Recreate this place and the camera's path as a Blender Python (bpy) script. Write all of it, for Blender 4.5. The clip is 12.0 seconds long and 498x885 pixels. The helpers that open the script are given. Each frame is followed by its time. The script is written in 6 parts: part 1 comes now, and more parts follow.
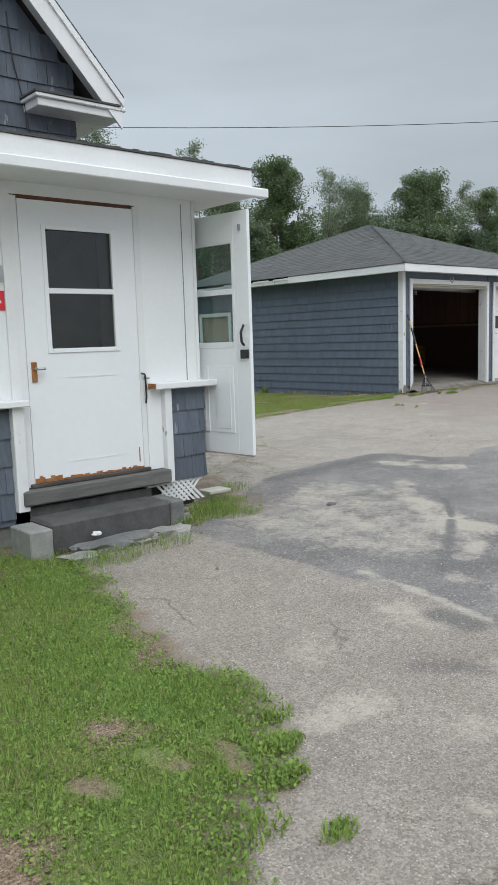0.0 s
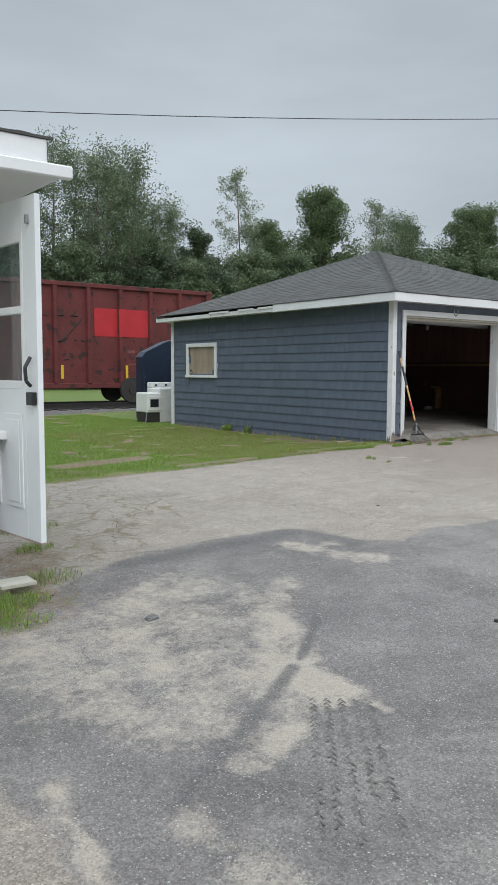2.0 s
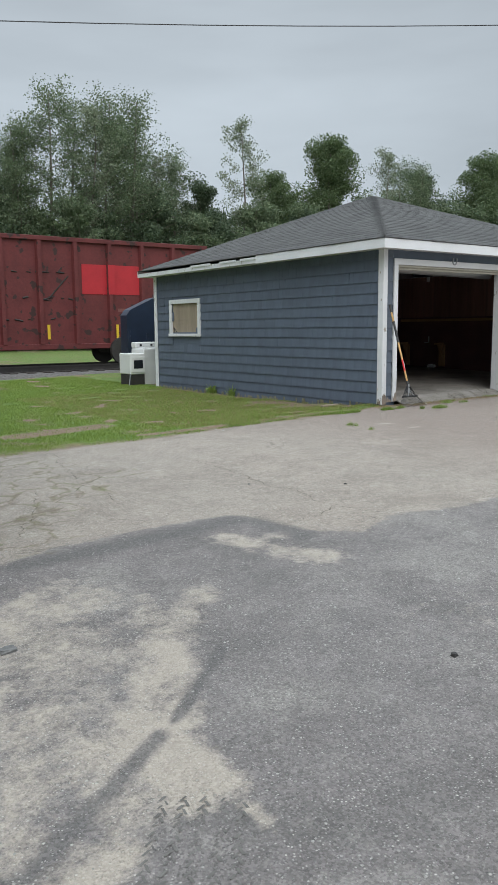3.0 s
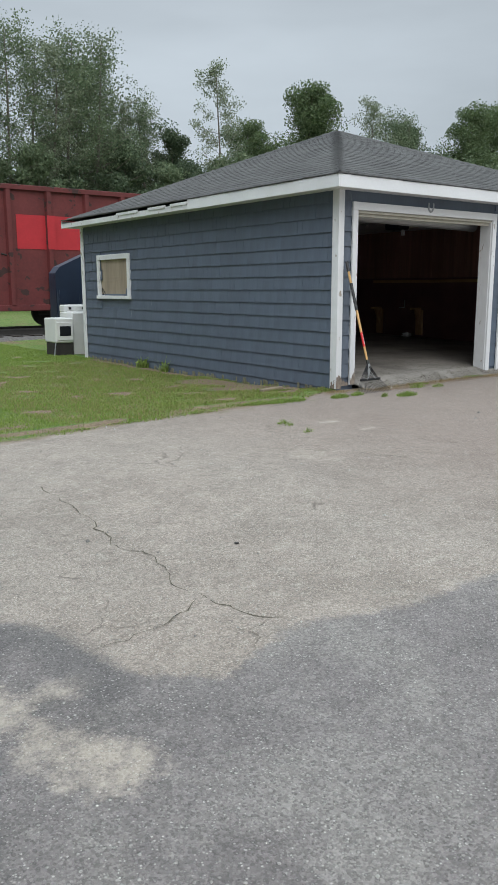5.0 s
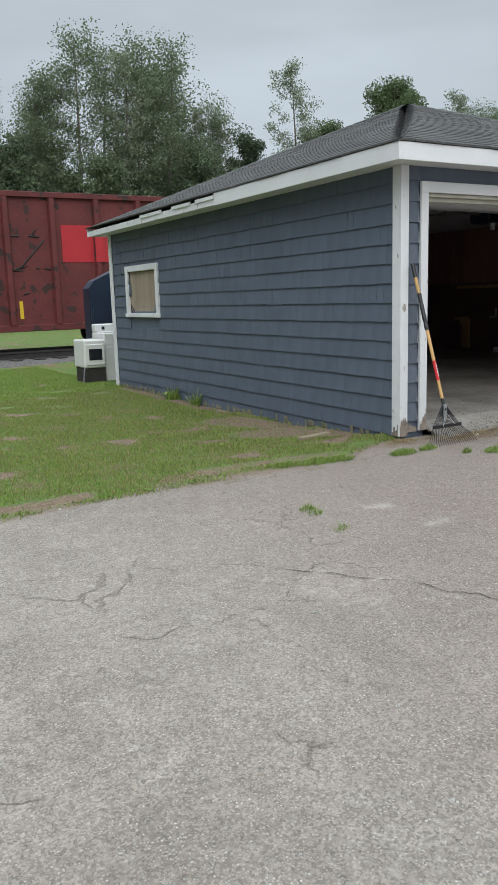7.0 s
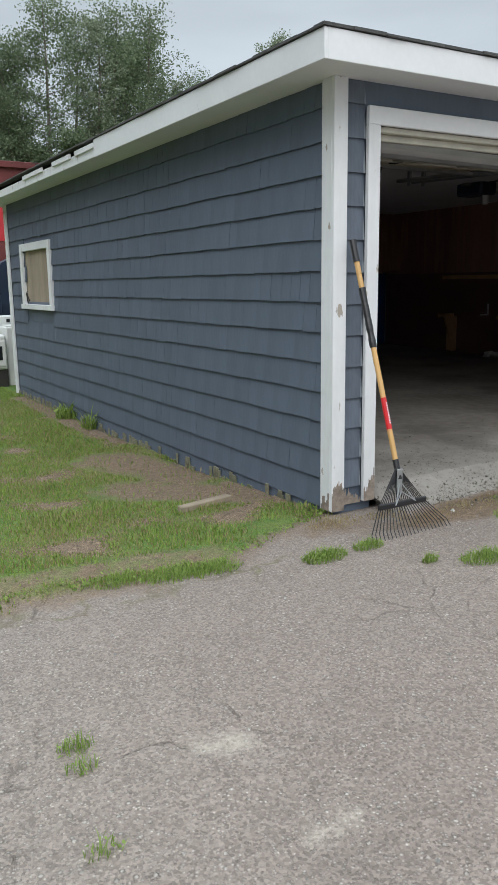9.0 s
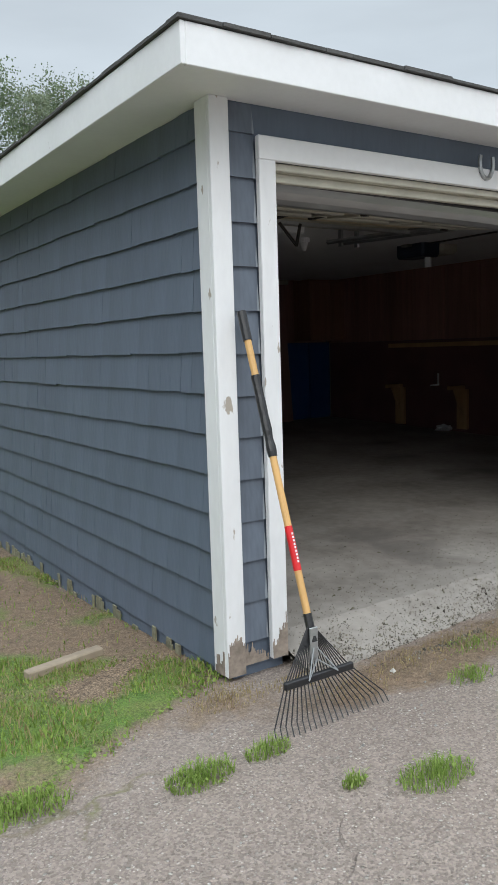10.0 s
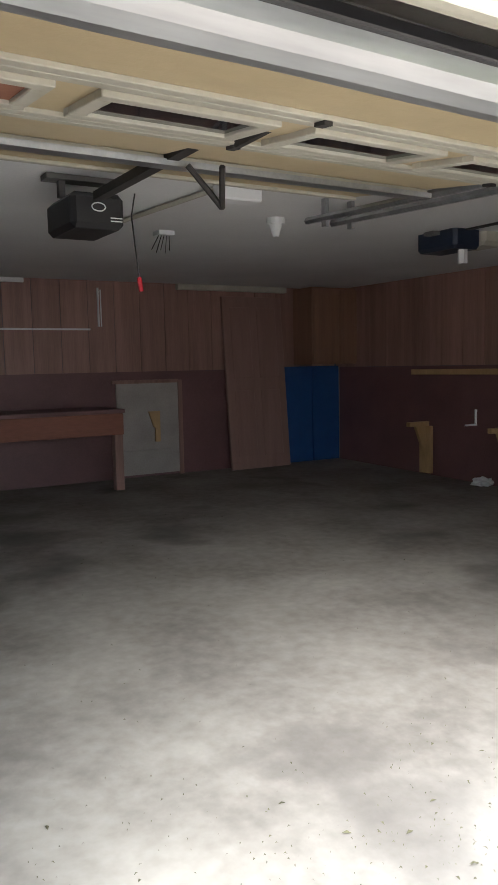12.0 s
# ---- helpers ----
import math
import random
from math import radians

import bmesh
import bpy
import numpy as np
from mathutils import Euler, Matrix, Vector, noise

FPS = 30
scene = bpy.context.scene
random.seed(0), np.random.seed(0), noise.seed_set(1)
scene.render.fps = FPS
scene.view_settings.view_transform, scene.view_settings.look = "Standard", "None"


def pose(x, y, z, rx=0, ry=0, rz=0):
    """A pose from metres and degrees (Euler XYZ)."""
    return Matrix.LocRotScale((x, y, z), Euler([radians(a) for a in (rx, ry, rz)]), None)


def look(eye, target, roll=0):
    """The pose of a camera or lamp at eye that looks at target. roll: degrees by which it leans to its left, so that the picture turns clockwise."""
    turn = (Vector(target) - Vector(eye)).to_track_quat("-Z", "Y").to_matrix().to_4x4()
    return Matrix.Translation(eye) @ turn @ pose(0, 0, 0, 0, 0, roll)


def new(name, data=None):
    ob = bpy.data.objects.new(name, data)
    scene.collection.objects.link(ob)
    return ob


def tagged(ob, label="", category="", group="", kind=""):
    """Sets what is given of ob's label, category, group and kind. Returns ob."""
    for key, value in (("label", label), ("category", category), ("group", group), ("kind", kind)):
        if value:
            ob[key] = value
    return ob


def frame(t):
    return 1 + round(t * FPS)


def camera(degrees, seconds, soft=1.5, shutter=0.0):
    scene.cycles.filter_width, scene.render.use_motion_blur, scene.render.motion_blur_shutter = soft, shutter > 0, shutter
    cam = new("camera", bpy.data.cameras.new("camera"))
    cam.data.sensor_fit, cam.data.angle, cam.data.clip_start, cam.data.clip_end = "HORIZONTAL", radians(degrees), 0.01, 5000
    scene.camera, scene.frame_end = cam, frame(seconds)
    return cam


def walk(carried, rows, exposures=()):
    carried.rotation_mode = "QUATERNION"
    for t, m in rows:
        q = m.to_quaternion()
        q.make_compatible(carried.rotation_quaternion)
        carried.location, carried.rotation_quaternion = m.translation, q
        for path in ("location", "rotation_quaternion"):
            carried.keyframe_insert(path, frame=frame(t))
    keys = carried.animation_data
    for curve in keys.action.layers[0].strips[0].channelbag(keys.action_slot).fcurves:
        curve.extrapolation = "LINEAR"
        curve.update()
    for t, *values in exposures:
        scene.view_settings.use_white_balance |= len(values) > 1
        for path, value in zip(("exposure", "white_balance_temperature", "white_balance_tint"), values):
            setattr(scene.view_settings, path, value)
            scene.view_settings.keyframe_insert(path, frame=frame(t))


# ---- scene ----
cam = camera(35.5, 12.0)
PATH = [
    (0, (0.006, -0.007, 1.519), (1.3, 1.495, 1.256), -1.8),
    (0.5, (0.649, 0.088, 1.487), (1.931, 1.596, 1.2), -2.6),
    (1, (1.289, 0.164, 1.533), (2.567, 1.673, 1.234), -1.7),
    (1.5, (1.918, 0.376, 1.522), (3.159, 1.924, 1.273), 0.4),
    (2, (2.547, 0.542, 1.566), (3.743, 2.134, 1.382), 0.2),
    (2.5, (3.147, 0.783, 1.532), (4.305, 2.399, 1.317), -0.5),
    (3, (3.72, 1.08, 1.552), (4.875, 2.686, 1.263), -0.5),
    (5, (5.887, 2.669, 1.589), (7.061, 4.24, 1.2), -0.1),
    (5.5, (6.375, 3.073, 1.606), (7.54, 4.66, 1.25), -0.0),
    (6, (6.792, 3.515, 1.599), (7.922, 5.125, 1.233), -0.3),
    (6.5, (7.282, 3.941, 1.623), (8.31, 5.619, 1.267), -1.5),
    (8.5, (9.349, 5.769, 1.688), (10.309, 7.478, 1.29), -1.7),
    (9, (9.868, 6.224, 1.675), (10.872, 7.907, 1.275), -0.8),
    (9.5, (10.35, 6.631, 1.733), (11.421, 8.283, 1.387), -1.4),
    (10, (10.861, 7.035, 1.75), (11.962, 8.687, 1.511), -1.8),
    (10.5, (11.33, 7.523, 1.768), (12.456, 9.165, 1.579), -1.8),
    (11, (11.84, 7.98, 1.775), (12.972, 9.618, 1.583), -2.4),
    (11.5, (12.32, 8.443, 1.814), (13.423, 10.102, 1.63), -1.5),
    (11.8, (12.567, 8.636, 1.838), (13.646, 10.31, 1.659), -1.5),
    (12, (12.782, 8.806, 1.848), (13.813, 10.509, 1.65), -1.2),
]
EXPOSURES = [(0.0, 0.3), (8.5, 0.35), (9.5, 0.6), (10.5, 0.75), (11.0, 1.0), (11.5, 1.7), (12.0, 3.2)]
walk(cam, [(t, look(eye, target, roll)) for t, eye, target, roll in PATH], EXPOSURES)

# ---------------------------------------------------------------- world and sun
world = bpy.data.worlds.new("world")
scene.world = world
world.use_nodes = True
wn, wl = world.node_tree.nodes, world.node_tree.links
wn.clear()
w_out = wn.new("ShaderNodeOutputWorld")
w_bg = wn.new("ShaderNodeBackground")
w_bg.inputs["Strength"].default_value = 0.1
w_sky = wn.new("ShaderNodeTexSky")
w_sky.sky_type = "NISHITA"
w_sky.sun_disc = False
w_sky.sun_elevation, w_sky.sun_rotation = radians(50), radians(200)
w_geo = wn.new("ShaderNodeTexCoord")
w_sep = wn.new("ShaderNodeSeparateXYZ")
w_ramp = wn.new("ShaderNodeMapRange")
w_ramp.inputs["From Min"].default_value, w_ramp.inputs["From Max"].default_value = 0.42, 1.0
w_ramp.inputs["To Min"].default_value, w_ramp.inputs["To Max"].default_value = 4.8, 21.0
w_map = wn.new("ShaderNodeMapping")
w_map.inputs["Scale"].default_value = (1.2, 1.2, 5.0)
w_noise = wn.new("ShaderNodeTexNoise")
w_noise.inputs["Scale"].default_value, w_noise.inputs["Detail"].default_value = 1.3, 5.0
w_nr = wn.new("ShaderNodeMapRange")
w_nr.inputs["From Min"].default_value, w_nr.inputs["From Max"].default_value = 0.3, 0.7
w_nr.inputs["To Min"].default_value, w_nr.inputs["To Max"].default_value = 0.8, 1.13
w_mul = wn.new("ShaderNodeMath")
w_mul.operation = "MULTIPLY"
w_col = wn.new("ShaderNodeVectorMath")
w_col.operation = "SCALE"
w_col.inputs[0].default_value = (0.88, 0.985, 1.07)
w_mix = wn.new("ShaderNodeMix")
w_mix.data_type = "RGBA"
w_mix.inputs["Factor"].default_value = 0.93
wl.new(w_geo.outputs["Generated"], w_sep.inputs[0])
wl.new(w_sep.outputs["Z"], w_ramp.inputs["Value"])
wl.new(w_geo.outputs["Generated"], w_map.inputs["Vector"])
wl.new(w_map.outputs["Vector"], w_noise.inputs["Vector"])
wl.new(w_noise.outputs["Fac"], w_nr.inputs["Value"])
wl.new(w_ramp.outputs["Result"], w_mul.inputs[0])
wl.new(w_nr.outputs["Result"], w_mul.inputs[1])
wl.new(w_mul.outputs[0], w_col.inputs["Scale"])
wl.new(w_sky.outputs["Color"], w_mix.inputs["A"])
wl.new(w_col.outputs["Vector"], w_mix.inputs["B"])
wl.new(w_mix.outputs["Result"], w_bg.inputs["Color"])
wl.new(w_bg.outputs[0], w_out.inputs["Surface"])

sun = new("sun", bpy.data.lights.new("sun", "SUN"))
sun.data.energy, sun.data.angle, sun.data.color = 1.0, radians(45), (1.0, 0.97, 0.93)
sun.rotation_euler = (radians(50), 0, radians(-25))


# ---------------------------------------------------------------- materials
def mat(name, base, rough=0.7, dark=None, scale=6.0, fine=60.0, amount=0.5, bump=0.2, bump_scale=80.0, metal=0.0,
        streak=None, island=0.0, chips=None, chip_scale=9.0, chip_at=0.66, chip_soft=0.02, dist=0.004):
    """A surface with coarse and fine mottling, relief, and if wanted chips of a second colour."""
    m = bpy.data.materials.new(name)
    m.use_nodes = True
    n, l = m.node_tree.nodes, m.node_tree.links
    b = n["Principled BSDF"]
    b.inputs["Roughness"].default_value, b.inputs["Metallic"].default_value = rough, metal
    co = n.new("ShaderNodeTexCoord")
    mp = n.new("ShaderNodeMapping")
    mp.inputs["Scale"].default_value = streak or (1, 1, 1)
    l.new(co.outputs["Object"], mp.inputs["Vector"])
    a, c = n.new("ShaderNodeTexNoise"), n.new("ShaderNodeTexNoise")
    a.inputs["Scale"].default_value, a.inputs["Detail"].default_value = scale, 6.0
    c.inputs["Scale"].default_value, c.inputs["Detail"].default_value = fine, 3.0
    l.new(mp.outputs[0], a.inputs["Vector"])
    l.new(mp.outputs[0], c.inputs["Vector"])
    add = n.new("ShaderNodeMath")
    add.operation = "MULTIPLY_ADD"
    add.inputs[1].default_value = 0.45
    l.new(c.outputs["Fac"], add.inputs[0])
    l.new(a.outputs["Fac"], add.inputs[2])
    r = n.new("ShaderNodeMapRange")
    r.inputs["From Min"].default_value, r.inputs["From Max"].default_value = 0.5, 0.95
    l.new(add.outputs[0], r.inputs["Value"])
    mix = n.new("ShaderNodeMix")
    mix.data_type = "RGBA"
    dk = dark or tuple(v * (1 - amount) for v in base)
    mix.inputs["A"].default_value, mix.inputs["B"].default_value = (*dk, 1), (*base, 1)
    l.new(r.outputs[0], mix.inputs["Factor"])
    col = mix.outputs["Result"]
    if island:
        sh = n.new("ShaderNodeVectorMath")
        sh.operation = "MULTIPLY_ADD"
        sh.inputs[1].default_value = (7.3, 5.1, 3.7)
        gi = n.new("ShaderNodeNewGeometry")
        l.new(gi.outputs["Random Per Island"], sh.inputs[0])
        l.new(mp.outputs[0], sh.inputs[2])
        l.new(sh.outputs[0], a.inputs["Vector"])
        l.new(sh.outputs[0], c.inputs["Vector"])
        ge = n.new("ShaderNodeNewGeometry")
        oi = n.new("ShaderNodeObjectInfo")
        sm = n.new("ShaderNodeMath")
        sm.operation = "ADD"
        l.new(ge.outputs["Random Per Island"], sm.inputs[0])
        l.new(oi.outputs["Random"], sm.inputs[1])
        fr = n.new("ShaderNodeMath")
        fr.operation = "FRACT"
        l.new(sm.outputs[0], fr.inputs[0])
        rr = n.new("ShaderNodeMapRange")
        rr.inputs["To Min"].default_value, rr.inputs["To Max"].default_value = 1 - island, 1 + island
        l.new(fr.outputs[0], rr.inputs["Value"])
        hs = n.new("ShaderNodeVectorMath")
        hs.operation = "SCALE"
        l.new(col, hs.inputs[0])
        l.new(rr.outputs[0], hs.inputs["Scale"])
        col = hs.outputs["Vector"]
    if chips:
        d = n.new("ShaderNodeTexNoise")
        d.inputs["Scale"].default_value, d.inputs["Detail"].default_value = chip_scale, 8.0
        l.new(mp.outputs[0], d.inputs["Vector"])
        cr = n.new("ShaderNodeMapRange")
        cr.inputs["From Min"].default_value, cr.inputs["From Max"].default_value = chip_at, chip_at + chip_soft
        l.new(d.outputs["Fac"], cr.inputs["Value"])
        m2 = n.new("ShaderNodeMix")
        m2.data_type = "RGBA"
        m2.inputs["B"].default_value = (*chips, 1)
        l.new(cr.outputs[0], m2.inputs["Factor"])
        l.new(col, m2.inputs["A"])
        col = m2.outputs["Result"]
    l.new(col, b.inputs["Base Color"])
    if bump:
        e = n.new("ShaderNodeTexNoise")
        e.inputs["Scale"].default_value, e.inputs["Detail"].default_value = bump_scale, 5.0
        l.new(mp.outputs[0], e.inputs["Vector"])
        bp = n.new("ShaderNodeBump")
        bp.inputs["Strength"].default_value, bp.inputs["Distance"].default_value = bump, dist
        l.new(e.outputs["Fac"], bp.inputs["Height"])
        l.new(bp.outputs[0], b.inputs["Normal"])
    return m


def glass(name, tint=(0.9, 0.95, 0.95), rough=0.02):
    m = bpy.data.materials.new(name)
    m.use_nodes = True
    n, l = m.node_tree.nodes, m.node_tree.links
    n.remove(n["Principled BSDF"])
    t, g, x, f = n.new("ShaderNodeBsdfTransparent"), n.new("ShaderNodeBsdfGlossy"), n.new("ShaderNodeMixShader"), n.new("ShaderNodeLayerWeight")
    t.inputs["Color"].default_value = (*tint, 1)
    g.inputs["Roughness"].default_value = rough
    pw, ma = n.new("ShaderNodeMath"), n.new("ShaderNodeMath")
    pw.operation, ma.operation = "POWER", "MULTIPLY_ADD"
    pw.inputs[1].default_value, ma.inputs[1].default_value, ma.inputs[2].default_value = 4.0, 0.85, 0.06
    l.new(f.outputs["Facing"], pw.inputs[0])
    l.new(pw.outputs[0], ma.inputs[0])
    l.new(ma.outputs[0], x.inputs[0])
    l.new(t.outputs[0], x.inputs[1])
    l.new(g.outputs[0], x.inputs[2])
    l.new(x.outputs[0], n["Material Output"].inputs["Surface"])
    return m


BLUE = mat("blue_shingle_paint", (0.108, 0.137, 0.183), 0.6, amount=0.2, scale=3, fine=60, streak=(1, 1, 0.16), bump=0.5, bump_scale=50, island=0.05,
           chips=(0.22, 0.25, 0.29), chip_scale=14, chip_at=0.72)
BLUE_WORN = mat("worn_blue_shingle_paint", (0.125, 0.15, 0.19), 0.65, amount=0.42, scale=5, fine=45, streak=(1, 1, 0.2), bump=0.7, bump_scale=45, island=0.12,
                chips=(0.22, 0.25, 0.28), chip_scale=11, chip_at=0.64)
WHITE = mat("white_trim_paint", (0.78, 0.79, 0.8), 0.5, amount=0.08, scale=2.5, fine=30, bump=0.25, bump_scale=25, chips=(0.3, 0.27, 0.23), chip_scale=7, chip_at=0.74)
WHITE_WORN = mat("peeling_white_paint", (0.76, 0.77, 0.78), 0.6, amount=0.12, scale=3, fine=30, bump=0.5, bump_scale=22, streak=(1, 1, 0.35),
                 chips=(0.38, 0.34, 0.29), chip_scale=20, chip_at=0.66)
PANEL = mat("white_wall_panel", (0.8, 0.82, 0.83), 0.45, amount=0.06, scale=1.5, fine=20, bump=0.1, bump_scale=12, chips=(0.35, 0.33, 0.3), chip_scale=30, chip_at=0.8)
STEEL_DOOR = mat("white_door_paint", (0.8, 0.82, 0.84), 0.35, amount=0.05, scale=1.5, fine=20, bump=0.08, bump_scale=15, chips=(0.4, 0.37, 0.33), chip_scale=28, chip_at=0.8)
ROOF = mat("asphalt_roof_shingle", (0.105, 0.105, 0.103), 0.95, amount=0.45, scale=2, fine=110, bump=0.8, bump_scale=200, island=0.13)
CONCRETE = mat("concrete_slab", (0.33, 0.305, 0.275), 0.8, dark=(0.175, 0.158, 0.14), scale=1.5, fine=14, bump=0.6, bump_scale=30, chips=(0.12, 0.108, 0.098), chip_scale=1.2, chip_at=0.56, chip_soft=0.16)
CONCRETE_STEP = mat("old_concrete", (0.2, 0.2, 0.195), 0.9, amount=0.5, scale=7, fine=70, bump=0.8, bump_scale=60)
GREY_WOOD = mat("weathered_grey_wood", (0.2, 0.195, 0.185), 0.85, amount=0.5, scale=4, fine=50, streak=(0.15, 1, 1), bump=0.8, bump_scale=40)
RUST = mat("rust", (0.4, 0.17, 0.06), 0.85, amount=0.5, scale=20, fine=90, bump=0.5)
CAR_RED = mat("oxide_red_steel", (0.155, 0.03, 0.03), 0.7, amount=0.35, scale=1.6, fine=14, bump=0.4, bump_scale=10, chips=(0.045, 0.02, 0.018), chip_scale=3.5, chip_at=0.60, dist=0.02)
CAR_PATCH = mat("bright_red_panel", (0.5, 0.025, 0.035), 0.5, amount=0.15, scale=3, fine=20)
YELLOW = mat("yellow_reflector", (0.75, 0.5, 0.03), 0.5, amount=0.1)
IRON = mat("dark_iron", (0.04, 0.036, 0.034), 0.7, amount=0.4, scale=6, fine=40)
BLACK = mat("black_plastic", (0.018, 0.018, 0.02), 0.45, amount=0.2)
BLUE_TANK = mat("dark_blue_paint", (0.02, 0.032, 0.06), 0.4, amount=0.3, scale=3)
APPLIANCE = mat("white_enamel", (0.72, 0.73, 0.71), 0.3, amount=0.07, scale=4)
DARKGLASS = mat("dark_window", (0.02, 0.022, 0.025), 0.08, amount=0.2, bump=0)
PLYWOOD = mat("weathered_plywood", (0.38, 0.31, 0.23), 0.85, amount=0.35, scale=4, fine=30, streak=(1, 1, 0.15))
ASH = mat("ash_wood", (0.62, 0.37, 0.14), 0.5, amount=0.2, scale=8, streak=(1, 1, 0.1))
RED_LABEL = mat("red_label", (0.6, 0.015, 0.02), 0.45, amount=0.1)
TAPE = mat("black_tape", (0.022, 0.022, 0.024), 0.4, amount=0.3, bump=0.6, bump_scale=90)
GALV = mat("galvanised_steel", (0.5, 0.52, 0.53), 0.35, amount=0.3, scale=8, fine=60, metal=0.8)
CREAM = mat("cream_door_paint", (0.55, 0.45, 0.28), 0.55, amount=0.12, scale=2, fine=20)
CREAM_TRIM = mat("pale_cream_trim", (0.52, 0.5, 0.42), 0.6, amount=0.2, scale=6, fine=40)
PINK = mat("bare_hardboard", (0.36, 0.16, 0.1), 0.8, amount=0.3, scale=6)
BROWN_PANEL = mat("brown_wall_panelling", (0.4, 0.23, 0.19), 0.45, island=0.15, amount=0.35, scale=2, fine=20, streak=(6, 6, 0.3), bump=0.3)
MAROON = mat("maroon_wall_board", (0.2, 0.1, 0.1), 0.5, amount=0.3, scale=2)
DOOR_BROWN = mat("brown_panel_door", (0.35, 0.21, 0.18), 0.45, amount=0.2, scale=3, streak=(4, 4, 0.3))
CABINET = mat("orange_brown_cabinet", (0.3, 0.165, 0.11), 0.5, amount=0.25, scale=4, streak=(5, 5, 0.3))
NAVY = mat("blue_painted_panel", (0.02, 0.09, 0.27), 0.45, amount=0.2)
CEIL = mat("painted_ceiling", (0.78, 0.78, 0.78), 0.8, amount=0.12, scale=1.2)
PINE = mat("raw_pine", (0.55, 0.36, 0.18), 0.7, amount=0.25, scale=5, streak=(1, 1, 0.2))
BENCH_WOOD = mat("red_brown_bench_wood", (0.3, 0.12, 0.08), 0.7, amount=0.35, scale=4, streak=(0.2, 1, 1))
GREYBOARD = mat("grey_patch_board", (0.42, 0.38, 0.35), 0.8, amount=0.25, scale=3)
GRAVEL = mat("track_ballast", (0.2, 0.19, 0.18), 0.95, amount=0.6, scale=14, fine=40, bump=1.0, bump_scale=16, dist=0.04)
BARK = mat("grey_bark", (0.2, 0.18, 0.15), 0.9, amount=0.5, scale=6, fine=30)
GLASS = glass("window_glass")
DOORGLASS = glass("storm_door_glass", (0.72, 0.8, 0.78), 0.03)
RED_SIGN = mat("red_sign", (0.65, 0.02, 0.04), 0.4, amount=0.1)


def leafmat(name, a, b):
    m = bpy.data.materials.new(name)
    m.use_nodes = True
    n, l = m.node_tree.nodes, m.node_tree.links
    p = n["Principled BSDF"]
    p.inputs["Roughness"].default_value = 0.75
    g, o, s, fct, x = n.new("ShaderNodeNewGeometry"), n.new("ShaderNodeObjectInfo"), n.new("ShaderNodeMath"), n.new("ShaderNodeMath"), n.new("ShaderNodeMix")
    s.operation, fct.operation = "ADD", "FRACT"
    l.new(g.outputs["Random Per Island"], s.inputs[0])
    l.new(o.outputs["Random"], s.inputs[1])
    l.new(s.outputs[0], fct.inputs[0])
    x.data_type = "RGBA"
    x.inputs["A"].default_value, x.inputs["B"].default_value = (*a, 1), (*b, 1)
    l.new(fct.outputs[0], x.inputs["Factor"])
    l.new(x.outputs["Result"], p.inputs["Base Color"])
    tr, ms = n.new("ShaderNodeBsdfTranslucent"), n.new("ShaderNodeMixShader")
    ms.inputs[0].default_value = 0.35
    l.new(x.outputs["Result"], tr.inputs["Color"])
    l.new(p.outputs[0], ms.inputs[1])
    l.new(tr.outputs[0], ms.inputs[2])
    l.new(ms.outputs[0], n["Material Output"].inputs["Surface"])
    return m


GRASS = leafmat("grass_blades", (0.13, 0.215, 0.035), (0.3, 0.4, 0.1))
CLOVER = leafmat("clover_leaves", (0.1, 0.175, 0.025), (0.27, 0.38, 0.08))
LAWN_MIX = leafmat("lawn_blades", (0.13, 0.21, 0.035), (0.29, 0.39, 0.085))
DRYGRASS = leafmat("dry_grass_blades", (0.24, 0.18, 0.09), (0.42, 0.34, 0.18))
LEAF_A = leafmat("leaves_mid_green", (0.07, 0.115, 0.05), (0.15, 0.2, 0.09))
LEAF_B = leafmat("leaves_dark_green", (0.06, 0.095, 0.055), (0.12, 0.16, 0.09))
LEAF_C = leafmat("leaves_pale_green", (0.15, 0.19, 0.12), (0.28, 0.32, 0.22))
LEAF_D = leafmat("leaves_grey_green", (0.1, 0.145, 0.08), (0.2, 0.25, 0.145))


# ---------------------------------------------------------------- mesh helpers
def part(name, bm, material, parent=None, label="", kind=""):
    me = bpy.data.meshes.new(name)
    bmesh.ops.recalc_face_normals(bm, faces=bm.faces)
    bm.to_mesh(me)
    bm.free()
    me.materials.append(material)
    ob = new(name, me)
    if parent:
        ob.parent = parent
    return tagged(ob, label, kind=kind)


def box(bm, x0, x1, y0, y1, z0, z1, m=None, bevel=0.0):
    vs = [bm.verts.new((x, y, z)) for z in (z0, z1) for x, y in ((x0, y0), (x1, y0), (x1, y1), (x0, y1))]
    fs = [bm.faces.new([vs[i] for i in f]) for f in ((3, 2, 1, 0), (4, 5, 6, 7), (0, 1, 5, 4), (1, 2, 6, 5), (2, 3, 7, 6), (3, 0, 4, 7))]
    if bevel:
        es = list({e for f in fs for e in f.edges})
        out = bmesh.ops.bevel(bm, geom=es, offset=bevel, segments=1, affect="EDGES")
        vs = list({v for f in out["faces"] for v in f.verts})
    if m is not None:
        bmesh.ops.transform(bm, matrix=m, verts=vs)
    return bm


def boxes(*args, bevel=0.0):
    bm = bmesh.new()
    for a in args:
        box(bm, *a, bevel=bevel)
    return bm


